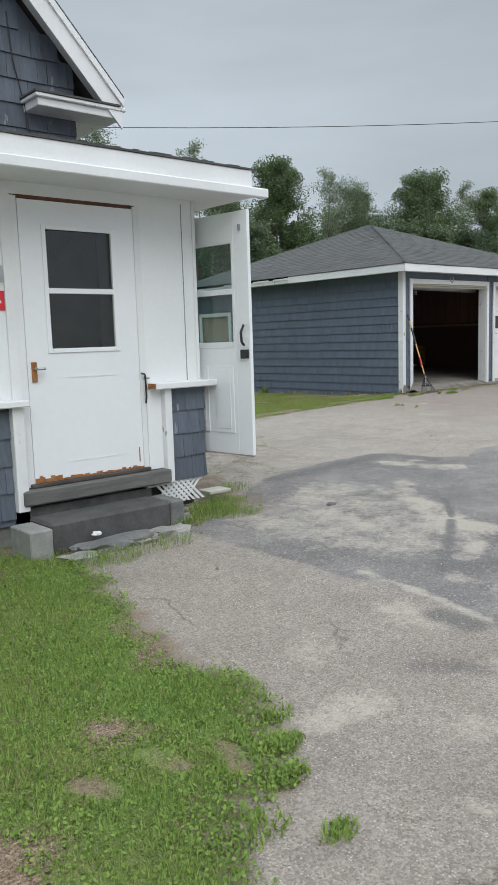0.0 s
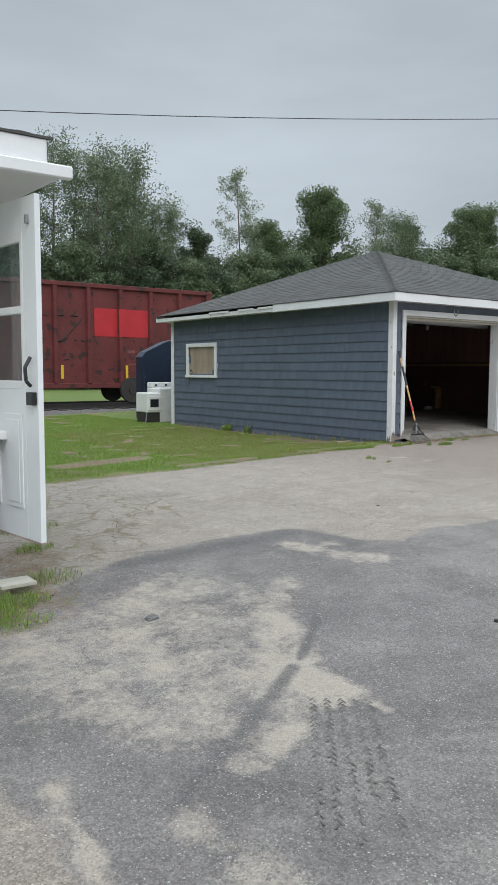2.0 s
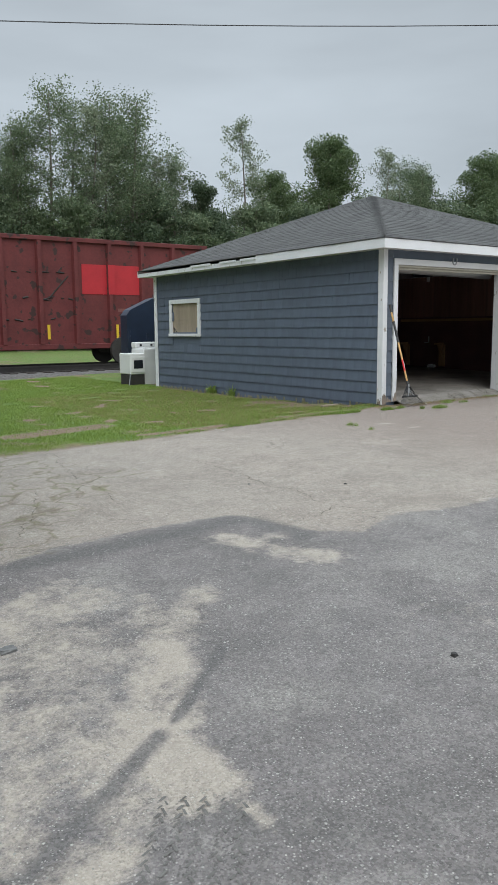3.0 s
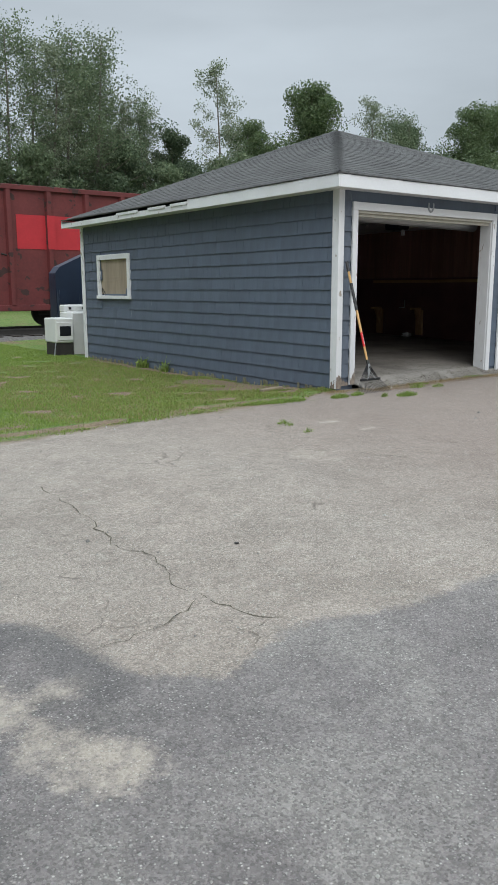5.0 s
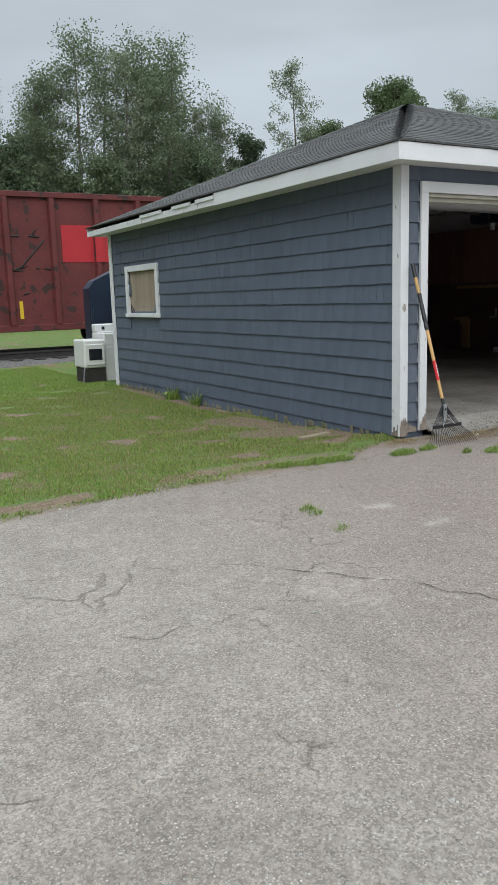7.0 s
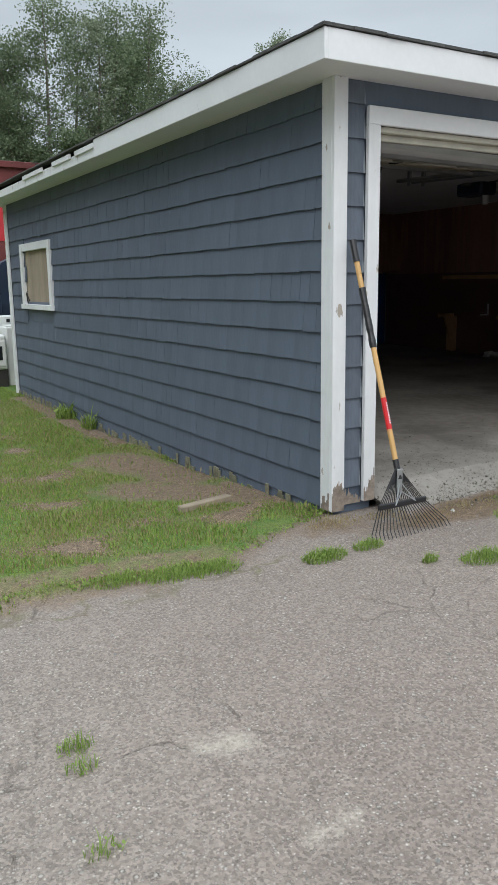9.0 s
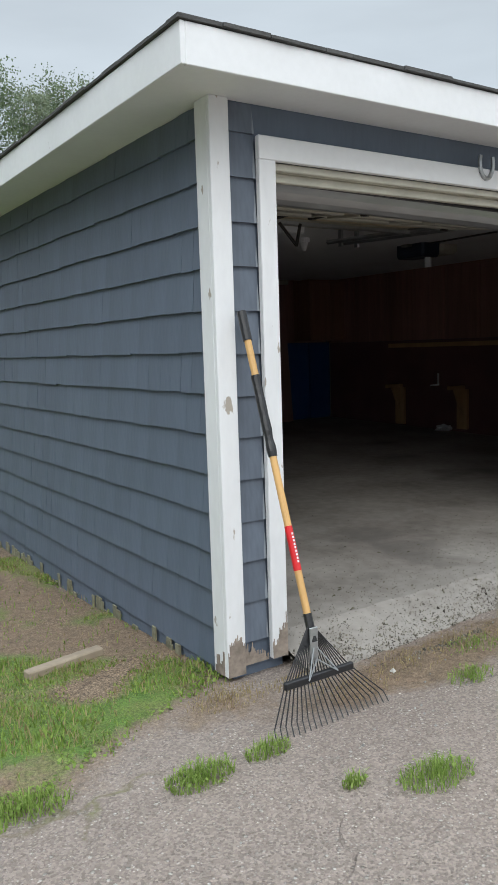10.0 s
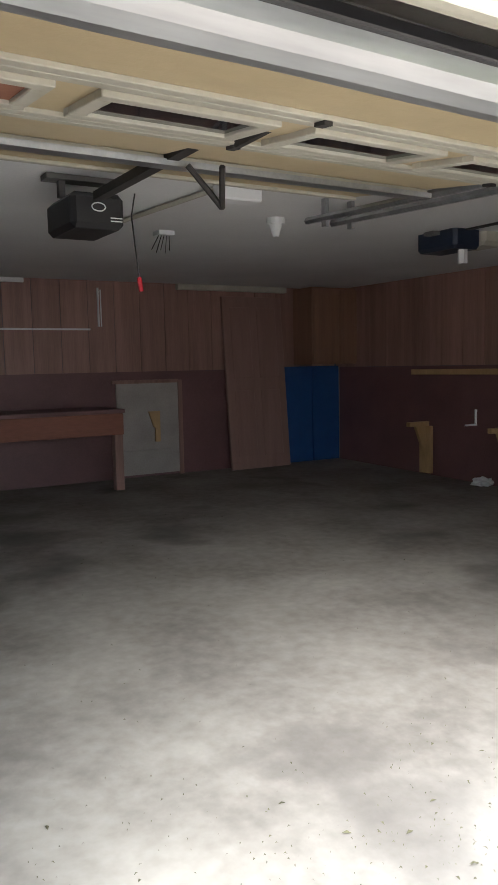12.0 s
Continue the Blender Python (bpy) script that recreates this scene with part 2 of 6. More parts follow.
def rod(bm, a, b, r, r2=None, n=8):
    a, b = Vector(a), Vector(b)
    q = (b - a).to_track_quat("Z", "Y")
    r2 = r if r2 is None else r2
    rings = [[bm.verts.new(p + q @ Vector((rr * math.cos(2 * math.pi * i / n), rr * math.sin(2 * math.pi * i / n), 0))) for i in range(n)] for p, rr in ((a, r), (b, r2))]
    for i in range(n):
        bm.faces.new((rings[0][i], rings[0][(i + 1) % n], rings[1][(i + 1) % n], rings[1][i]))
    bm.faces.new(rings[0][::-1])
    bm.faces.new(rings[1])
    return bm


def rods(pts, r, n=6):
    bm = bmesh.new()
    for a, b in zip(pts, pts[1:]):
        rod(bm, a, b, r, n=n)
    return bm


def prism(bm, poly, axis, lo, hi):
    """A polygon of (u, v) pushed along an axis from lo to hi; for x the polygon is (y, z), for y it is (x, z), for z (x, y)."""
    def at(u, v, w):
        return (w, u, v) if axis == "x" else (u, w, v) if axis == "y" else (u, v, w)
    A, B = [bm.verts.new(at(u, v, lo)) for u, v in poly], [bm.verts.new(at(u, v, hi)) for u, v in poly]
    n = len(poly)
    bm.faces.new(A[::-1])
    bm.faces.new(B)
    for i in range(n):
        bm.faces.new((A[i], A[(i + 1) % n], B[(i + 1) % n], B[i]))
    return bm


def thing(name, label, category, at=(0, 0, 0), group=""):
    ob = new(name)
    ob.location = at
    return tagged(ob, label, category, group)


def hang(root, world_built):
    """Parts built in world places under a thing that stands elsewhere: shift them."""
    for c in root.children_recursive:
        if c.parent == root:
            c.data.transform(Matrix.Translation(-root.location))
        elif c.type == "MESH":
            c.data.transform(Matrix.Translation(-root.location))


# ---------------------------------------------------------------- the ground
def height(x, y):
    x, y = np.asarray(x, float), np.asarray(y, float)
    dx, dy = np.minimum(0, x - 12), y - 8.3
    h = 0.017 * np.clip(x, -5, 14) + 0.17 * np.exp(-(dx / 4.5) ** 2 - np.where(dy > 0, dy / 2.3, dy / 4) ** 2)
    return h


def gz(x, y):
    return float(height(x, y))


LAWN_NEAR = [(2.35, 5.1), (2.45, 4.79), (2.23, 3.92), (2.11, 3.32), (2.01, 2.88), (1.95, 2.37), (1.86, 2.09), (1.72, 1.9), (1.5, 1.84), (1.35, 1.75), (1.15, 1.45), (0.6, 1.0), (-1, 0.2), (-70, -6), (-70, 5.6), (2.3, 5.6)]
LAWN_FAR = [(4.6, 9.7), (6.06, 9.9), (7.3, 9.8), (8.24, 9.66), (9.2, 9.6), (9.9, 9.56), (10.6, 9.5), (11.2, 9.42), (11.62, 9.35), (11.95, 9.62), (12.6, 9.9), (12.7, 17.2), (24, 17.2), (24, -30), (90, -30), (90, 120), (-90, 120), (-90, 13), (2, 11.5)]
DARK = [(3.46, 4.8), (4.0, 5.1), (5.2, 5.8), (5.62, 5.95), (6.3, 5.97), (6.95, 5.87), (7.1, 5.55), (7.17, 5.1), (7.43, 4.91), (7.93, 5.06), (8.5, 4.86), (9.1, 4.88), (12, 4.5), (22, 4), (22, -12), (3.3, -12),
        (3.36, 1.6), (3.37, 2.0), (3.44, 2.35), (3.46, 2.8), (3.45, 3.45)]


def signed(poly, X, Y):
    """Distance to the polygon's outline, positive inside."""
    d = np.full(X.shape, 1e9)
    inside = np.zeros(X.shape, bool)
    for (ax, ay), (bx, by) in zip(poly, poly[1:] + poly[:1]):
        ex, ey = bx - ax, by - ay
        k = np.clip(((X - ax) * ex + (Y - ay) * ey) / (ex * ex + ey * ey + 1e-12), 0, 1)
        d = np.minimum(d, np.hypot(X - ax - k * ex, Y - ay - k * ey))
        cross = ((ay > Y) != (by > Y)) & (X < (bx - ax) * (Y - ay) / (by - ay + 1e-12) + ax)
        inside ^= cross
    return np.where(inside, d, -d)


def streaks(caps, X, Y):
    out = np.zeros(X.shape)
    for ax, ay, bx, by, r, k in caps:
        ex, ey = bx - ax, by - ay
        t = np.clip(((X - ax) * ex + (Y - ay) * ey) / (ex * ex + ey * ey + 1e-9), 0, 1)
        d = np.hypot(X - ax - t * ex, Y - ay - t * ey)
        out = np.maximum(out, k * np.clip(1.4 - d / r, 0, 1))
    return out


SAND = [(5.92, 4.59, 5.5, 4.2, 0.13, 0.9), (5.61, 4.69, 5.4, 4.12, 0.11, 0.8), (5.4, 4.12, 5.05, 3.5, 0.15, 1.15), (5.16, 3.89, 5.05, 3.45, 0.10, 1.15), (4.98, 3.62, 5.02, 3.05, 0.10, 1.2),
        (4.86, 3.4, 4.9, 3.05, 0.12, 1.0), (5.02, 3.03, 5.01, 2.78, 0.035, 0.9), (4.74, 3.5, 4.7, 3.15, 0.14, 0.9), (4.35, 3.19, 4.45, 2.95, 0.13, 0.8), (4.57, 2.93, 4.25, 2.83, 0.10, 0.9),
        (6.6, 5.4, 6.8, 4.6, 0.13, 0.8), (6.99, 5.18, 6.74, 5.19, 0.10, 0.7), (6.9, 4.65, 6.81, 4.79, 0.13, 0.9), (3.55, 2.88, 3.53, 2.65, 0.045, 1.2), (3.53, 2.65, 3.47, 2.4, 0.045, 1.2),
        (3.47, 2.4, 3.38, 2.09, 0.04, 1.2), (3.36, 1.91, 3.33, 1.55, 0.025, 0.9), (3.22, 2.55, 3.19, 2.3, 0.13, 0.95), (3.9, 2.65, 3.88, 2.6, 0.11, 0.9), (3.92, 2.36, 3.88, 2.06, 0.11, 0.8),
        (2.96, 1.81, 2.99, 1.61, 0.06, 1.0), (2.56, 2.65, 2.5, 2.5, 0.2, 0.45), (3.52, 2.89, 3.6, 3.1, 0.06, 0.7), (2.05, 2.01, 2.32, 1.97, 0.12, 0.85), (2.36, 1.59, 2.52, 1.47, 0.11, 0.8), (2.0, 1.35, 2.0, 1.2, 0.05, 0.8),
        (4.1, 4.66, 4.05, 3.7, 0.32, 0.72), (4.2, 4.3, 5.2, 4.9, 0.45, 0.72), (4.22, 3.3, 4.7, 3.6, 0.3, 0.66), (4.6, 3.9, 5.1, 4.3, 0.35, 0.66), (6.8, 3.6, 7.2, 2.8, 0.3, 0.3),
        (10.79, 8.06, 10.91, 8.04, 0.055, 1.0), (10.87, 7.61, 10.98, 7.61, 0.055, 0.7), (9.6, 7.4, 9.9, 7.2, 0.3, 0.35)]
TAR = [(5.62, 3.93, 5.1, 3.49, 0.035, 1.0), (5.0, 3.43, 4.7, 3.23, 0.05, 0.9), (4.7, 3.23, 4.3, 2.98, 0.06, 0.8), (4.3, 2.98, 3.85, 2.72, 0.05, 0.7), (5.3, 5.72, 6.9, 5.72, 0.17, 0.85), (7.02, 5.6, 7.05, 5.1, 0.14, 0.8),
       (3.29, 2.33, 3.29, 2.12, 0.12, 0.9), (2.71, 2.03, 2.91, 1.81, 0.10, 0.7), (6.3, 3.9, 5.7, 3.0, 0.12, 0.4), (9.9, 7.9, 9.5, 6.6, 0.25, 0.35), (11.2, 8.6, 12.0, 8.2, 0.3, 0.3)]
MOSS = [(6.24, 7.95, 5.9, 7.1, 0.5, 0.9), (5.9, 7.1, 5.46, 6.26, 0.4, 1.0), (6.12, 7.18, 6.94, 7.93, 0.35, 0.8), (6.3, 9.6, 6.1, 8.2, 0.7, 1.0), (5.2, 6.5, 5.0, 8.5, 0.6, 1.1), (4.3, 5.3, 5.0, 6.6, 0.4, 1.1),
        (10.3, 9.35, 11.8, 9.2, 0.15, 0.8)]
SOIL = [(4.2, 5.1, 4.8, 6.6, 0.4, 0.5), (12.1, 12.3, 12.4, 11.4, 0.3, 1.0), (11.85, 11.2, 12.4, 10.6, 0.3, 0.9), (12.62, 10.15, 12.5, 10.9, 0.12, 1.0), (12.3, 9.6, 12.7, 9.4, 0.2, 0.5), (2.5, 4.9, 4.2, 5.2, 0.25, 0.8),
        (7.2, 11.2, 8.4, 11.3, 0.3, 0.9), (1.42, 2.25, 1.46, 2.1, 0.07, 0.6), (1.15, 2.25, 1.2, 2.15, 0.07, 0.6), (1.66, 2.1, 1.62, 1.95, 0.06, 0.6), (12.9, 9.35, 19, 9.35, 0.22, 0.8), (8.4, 9.85, 9.5, 9.75, 0.12, 0.9),
        (12.45, 13.5, 12.5, 16.5, 0.12, 0.8), (10.6, 9.8, 11.6, 9.55, 0.15, 0.6)]
CRACKS = [[(7.9, 7.9), (7.88, 7.64), (7.85, 7.24), (7.79, 6.65), (7.74, 6.34), (7.82, 6.11), (7.75, 5.83), (7.75, 5.57), (7.83, 5.31), (7.93, 5.12)],
          [(7.16, 5.38), (7.48, 5.42), (7.75, 5.53)],
          [(6.24, 7.95), (5.9, 7.1), (5.46, 6.26)], [(6.12, 7.18), (6.94, 7.93)], [(7.03, 9.6), (6.7, 8.18), (6.56, 7.03), (6.54, 6.66)],
          [(9.6, 7.8), (9.78, 7.57), (10.21, 7.09), (10.42, 6.52)]]


def axis_lines(lo, hi, step, far_lo, far_hi):
    a = list(np.arange(lo, hi + 1e-6, step))
    s, v = step, hi
    while v < far_hi:
        s *= 1.28
        v += s
        a.append(v)
    s, v = step, lo
    while v > far_lo:
        s *= 1.28
        v -= s
        a.insert(0, v)
    return np.array(a)


def build_ground():
    xs, ys = axis_lines(-0.5, 15, 0.05, -900, 900), axis_lines(0, 14, 0.05, -900, 900)
    X, Y = np.meshgrid(xs, ys)
    rng = np.random.default_rng(4)
    Z = height(X, Y)
    near = (X > -3) & (X < 17) & (Y > -2) & (Y < 16)
    Z = Z + np.where(near, (rng.random(X.shape) - 0.5) * 0.005, 0)
    lawn = np.maximum(signed(LAWN_NEAR, X, Y), signed(LAWN_FAR, X, Y))
    dark = signed(DARK, X, Y)
    wob = np.array([noise.noise(Vector((x * 1.7, y * 1.7, 3))) + 0.5 * noise.noise(Vector((x * 6, y * 6, 8))) for x, y in zip(X.ravel(), Y.ravel())]).reshape(X.shape)
    Z = Z + np.clip(lawn + 0.15 * wob, 0, 0.15) * 0.15 + wob * 0.006
    Z = np.where((X > 12.62) & (X < 19.3) & (Y > 9.85) & (Y < 17.1), Z - 0.25, Z)
    thin = np.array([noise.noise(Vector((x * 2.2, y * 2.2, 5))) for x, y in zip(X.ravel(), Y.ravel())]).reshape(X.shape)
    idx = np.arange(X.size).reshape(X.shape)
    quads = np.stack([idx[:-1, :-1], idx[:-1, 1:], idx[1:, 1:], idx[1:, :-1]], -1).reshape(-1, 4)
    me = bpy.data.meshes.new("ground")
    me.from_pydata(np.stack([X.ravel(), Y.ravel(), Z.ravel()], 1).tolist(), [], quads.tolist())
    for name, v in (("lawn", np.clip(lawn + 0.16 * wob, -0.5, 0.5)), ("dark", np.clip(dark + 0.05 * wob, -0.5, 0.5)),
                    ("sand", streaks(SAND, X, Y)), ("soil", streaks(SOIL, X, Y)),
                    ("tar", streaks(TAR, X, Y)), ("moss", streaks(MOSS, X, Y)), ("thin", thin),
                    ("dirt", np.clip((X - 9.0) / 2.2, 0, 1) + 0.45 * np.clip((3.6 - X) / 0.4, 0, 1))):
        at = me.attributes.new(name, "FLOAT", "POINT")
        at.data.foreach_set("value", v.ravel().astype(np.float32))
    me.materials.append(ground_material())
    for p in me.polygons:
        p.use_smooth = True
    ob = new("ground", me)
    return tagged(ob, "worn grey driveway with sandy stains and short green lawn at its edges", "ground", kind="structure")


def ground_material():
    m = bpy.data.materials.new("driveway_and_lawn")
    m.use_nodes = True
    n, l = m.node_tree.nodes, m.node_tree.links
    b = n["Principled BSDF"]
    b.inputs["Roughness"].default_value = 0.9
    co = n.new("ShaderNodeTexCoord")

    def tex(scale, detail=5.0, rough=0.55):
        t = n.new("ShaderNodeTexNoise")
        t.inputs["Scale"].default_value, t.inputs["Detail"].default_value, t.inputs["Roughness"].default_value = scale, detail, rough
        l.new(co.outputs["Object"], t.inputs["Vector"])
        return t.outputs["Fac"]

    def rng_(v, a, c, lo=0.0, hi=1.0):
        r = n.new("ShaderNodeMapRange")
        for k, w in zip(("From Min", "From Max", "To Min", "To Max"), (a, c, lo, hi)):
            r.inputs[k].default_value = w
        l.new(v, r.inputs["Value"])
        return r.outputs[0]

    def math_(op, a, c):
        q = n.new("ShaderNodeMath")
        q.operation = op
        for i, v in enumerate((a, c)):
            if isinstance(v, (int, float)):
                q.inputs[i].default_value = v
            else:
                l.new(v, q.inputs[i])
        return q.outputs[0]

    def mix(f, a, c):
        q = n.new("ShaderNodeMix")
        q.data_type = "RGBA"
        for k, v in (("Factor", f), ("A", a), ("B", c)):
            if isinstance(v, tuple):
                q.inputs[k].default_value = (*v, 1)
            elif isinstance(v, float):
                q.inputs[k].default_value = v
            else:
                l.new(v, q.inputs[k])
        return q.outputs["Result"]

    def attr(name):
        a = n.new("ShaderNodeAttribute")
        a.attribute_name = name
        return a.outputs["Fac"]

    big, mid, small, grit = tex(0.5), tex(3.2, 10, 0.7), tex(24, 6, 0.8), tex(95, 4, 0.9)
    mottle, blot = tex(1.3, 8, 0.7), tex(7.0, 8, 0.75)

    def cells(scale, feature="F1", warp=0.0):
        v = n.new("ShaderNodeTexVoronoi")
        v.feature = feature
        v.inputs["Scale"].default_value = scale
        if warp:
            w = n.new("ShaderNodeTexNoise")
            w.inputs["Scale"].default_value, w.inputs["Detail"].default_value = 3.0, 6.0
            l.new(co.outputs["Object"], w.inputs["Vector"])
            sc = n.new("ShaderNodeVectorMath")
            sc.operation = "MULTIPLY_ADD"
            sc.inputs[1].default_value = (warp, warp, 0)
            l.new(w.outputs["Color"], sc.inputs[0])
            l.new(co.outputs["Object"], sc.inputs[2])
            l.new(sc.outputs[0], v.inputs["Vector"])
        else:
            l.new(co.outputs["Object"], v.inputs["Vector"])
        return v

    def scaled(c, k):
        q = n.new("ShaderNodeVectorMath")
        q.operation = "SCALE"
        l.new(c, q.inputs[0])
        l.new(k, q.inputs["Scale"])
        return q.outputs["Vector"]

    # crushed stone showing in the surface, two sizes
    va, vb = cells(120), cells(48)
    sa, sb = n.new("ShaderNodeSeparateColor"), n.new("ShaderNodeSeparateColor")
    l.new(va.outputs["Color"], sa.inputs[0])
    l.new(vb.outputs["Color"], sb.inputs[0])
    pebble = math_("MULTIPLY", rng_(va.outputs["Distance"], 0.25, 0.55, 1.0, 0.0), rng_(sa.outputs[0], 0.35, 0.55))
    white = math_("MULTIPLY", rng_(va.outputs["Distance"], 0.3, 0.45, 1.0, 0.0), rng_(sa.outputs[1], 0.86, 0.9))
    large = math_("MULTIPLY", rng_(vb.outputs["Distance"], 0.22, 0.36, 1.0, 0.0), rng_(sb.outputs[0], 0.86, 0.9))
    worn = rng_(math_("ADD", blot, math_("MULTIPLY", mid, 0.6)), 0.62, 0.95, 1.0, 0.25)
    speck = rng_(sa.outputs[2], 0.0, 1.0, 0.7, 1.26)
    edge = cells(1.25, "DISTANCE_TO_EDGE", 0.5).outputs["Distance"]
    fissure = math_("MULTIPLY", rng_(edge, 0.003, 0.012, 1.0, 0.0), rng_(mottle, 0.52, 0.6))
    edge2 = cells(5.5, "DISTANCE_TO_EDGE", 0.25).outputs["Distance"]
    fissure2 = math_("MULTIPLY", rng_(edge2, 0.01, 0.05, 1.0, 0.0), rng_(blot, 0.54, 0.62))
    pave = mix(rng_(mid, 0.35, 0.65), (0.3, 0.256, 0.217), (0.415, 0.36, 0.308))
    pave = mix(rng_(big, 0.4, 0.65, 0.0, 0.45), pave, (0.38, 0.345, 0.3))
    pave = mix(rng_(mottle, 0.38, 0.52, 0.5, 0.0), pave, (0.22, 0.19, 0.16))
    pave = mix(rng_(blot, 0.54, 0.66, 0.0, 0.5), pave, (0.5, 0.46, 0.4))
    pave = mix(rng_(small, 0.36, 0.55, 0.4, 0.0), pave, (0.15, 0.135, 0.115))
    pave = mix(math_("MULTIPLY", pebble, math_("MULTIPLY", worn, 0.6)), pave, (0.55, 0.51, 0.45))
    pave = mix(math_("MULTIPLY", math_("ADD", fissure, math_("MULTIPLY", fissure2, 0.6)), 0.42), pave, (0.1, 0.085, 0.065))
    dirt = rng_(math_("ADD", attr("dirt"), math_("MULTIPLY", math_("SUBTRACT", mid, 0.5), 0.6)), 0.0, 1.0)
    pave = mix(math_("MULTIPLY", dirt, 0.7), pave, (0.245, 0.193, 0.165))
    tar = mix(rng_(mid, 0.35, 0.7), (0.175, 0.158, 0.152), (0.255, 0.233, 0.222))
    tar = mix(rng_(mottle, 0.5, 0.62, 0.0, 0.6), tar, (0.31, 0.29, 0.265))
    tar = mix(rng_(mottle, 0.36, 0.46, 0.6, 0.0), tar, (0.13, 0.122, 0.115))
    tar = mix(rng_(blot, 0.56, 0.68, 0.0, 0.5), tar, (0.37, 0.35, 0.315))
    tar = mix(rng_(small, 0.36, 0.55, 0.32, 0.0), tar, (0.1, 0.097, 0.093))
    tar = mix(math_("MULTIPLY", pebble, math_("MULTIPLY", worn, 0.3)), tar, (0.42, 0.4, 0.37))
    dk = math_("ADD", attr("dark"), math_("MULTIPLY", math_("SUBTRACT", small, 0.5), 0.12))
    dk = math_("ADD", dk, math_("MULTIPLY", math_("SUBTRACT", blot, 0.5), 0.2))
    col = mix(rng_(dk, -0.015, 0.03), pave, tar)
    ta = math_("ADD", attr("tar"), math_("MULTIPLY", math_("SUBTRACT", small, 0.5), 0.9))
    col = mix(math_("MULTIPLY", rng_(ta, 0.3, 0.9), 0.75), col, (0.12, 0.115, 0.112))
    sd = math_("ADD", math_("ADD", attr("sand"), math_("MULTIPLY", math_("SUBTRACT", small, 0.5), 1.0)), math_("MULTIPLY", math_("SUBTRACT", mid, 0.5), 2.2))
    sd = math_("MULTIPLY", rng_(math_("ADD", sd, math_("MULTIPLY", math_("SUBTRACT", blot, 0.5), 2.4)), 0.3, 1.05), rng_(attr("sand"), 0.0, 0.35))
    ta2 = rng_(attr("tar"), 0.3, 0.8, 0.85, 0.1)
    col = mix(math_("MULTIPLY", sd, ta2), col, mix(small, (0.36, 0.31, 0.255), (0.55, 0.49, 0.415)))
    bright = math_("MULTIPLY", math_("ADD", white, large), math_("MULTIPLY", worn, 0.62))
    col = mix(bright, col, (0.66, 0.63, 0.58))
    calm = mix(math_("MULTIPLY", sd, ta2), (0.0, 0.0, 0.0), (1.0, 1.0, 1.0))
    col = mix(math_("MULTIPLY", calm, 0.7), scaled(col, speck), col)
    so = math_("ADD", attr("soil"), math_("MULTIPLY", math_("SUBTRACT", mid, 0.5), 2.0))
    so = math_("MULTIPLY", rng_(so, 0.3, 0.7), rng_(attr("soil"), 0.0, 0.25))
    earth = mix(rng_(small, 0.35, 0.7), (0.13, 0.09, 0.06), (0.31, 0.23, 0.155))
    earth = mix(rng_(blot, 0.48, 0.66, 0.0, 0.5), earth, (0.25, 0.165, 0.11))
    earth = scaled(earth, rng_(grit, 0.35, 0.65, 0.5, 1.5))
    turf = mix(rng_(blot, 0.35, 0.62), (0.15, 0.225, 0.045), (0.085, 0.165, 0.028))
    turf = mix(rng_(mottle, 0.45, 0.6, 0.0, 0.65), turf, (0.2, 0.17, 0.07))
    turf = mix(rng_(attr("thin"), -0.2, -0.4), turf, earth)
    turf = scaled(turf, rng_(grit, 0.35, 0.65, 0.45, 1.5))
    mo = math_("ADD", attr("moss"), math_("MULTIPLY", math_("SUBTRACT", mid, 0.5), 2.6))
    mo = math_("MULTIPLY", rng_(math_("ADD", mo, math_("MULTIPLY", math_("SUBTRACT", small, 0.5), 1.2)), 0.35, 0.8), rng_(attr("moss"), 0.0, 0.3))
    seams = rng_(cells(2.6, "DISTANCE_TO_EDGE", 0.7).outputs["Distance"], 0.01, 0.07, 1.0, 0.0)
    mo = math_("MULTIPLY", mo, math_("MAXIMUM", seams, rng_(attr("moss"), 1.0, 1.3, 0.0, 0.7)))
    col = mix(math_("MULTIPLY", mo, 0.65), col, mix(rng_(blot, 0.46, 0.62), (0.15, 0.12, 0.075), (0.15, 0.17, 0.05)))
    lw = math_("ADD", attr("lawn"), math_("MULTIPLY", math_("SUBTRACT", small, 0.5), 0.25))
    lw = math_("ADD", lw, math_("MULTIPLY", math_("SUBTRACT", mid, 0.5), 0.3))
    col = mix(rng_(lw, -0.12, 0.02, 0, 0.75), col, earth)
    col = mix(rng_(lw, 0.0, 0.1), col, turf)
    col = mix(so, col, earth)
    l.new(col, b.inputs["Base Color"])
    bp = n.new("ShaderNodeBump")
    bp.inputs["Strength"].default_value, bp.inputs["Distance"].default_value = 1.0, 0.008
    hsum = math_("ADD", math_("MULTIPLY", small, 0.9), math_("MULTIPLY", grit, 0.5))
    hsum = math_("ADD", hsum, math_("MULTIPLY", pebble, 0.5))
    hsum = math_("ADD", hsum, math_("MULTIPLY", large, 0.9))
    hsum = math_("SUBTRACT", hsum, math_("MULTIPLY", fissure, 1.2))
    l.new(hsum, bp.inputs["Height"])
    l.new(bp.outputs[0], b.inputs["Normal"])
    return m


ground = build_ground()


# ---------------------------------------------------------------- the garage
GX0, GX1, GY0, GY1 = 12.57, 19.25, 9.78, 17.15
FLOOR0, FLOOR1 = 0.44, 0.60
WTOP = 2.80
EAVE, EZ0, EZ1 = 0.295, 2.745, 2.875
OPENINGS = [(12.835, 15.49), (15.83, 18.48)]
DTOP = 2.50


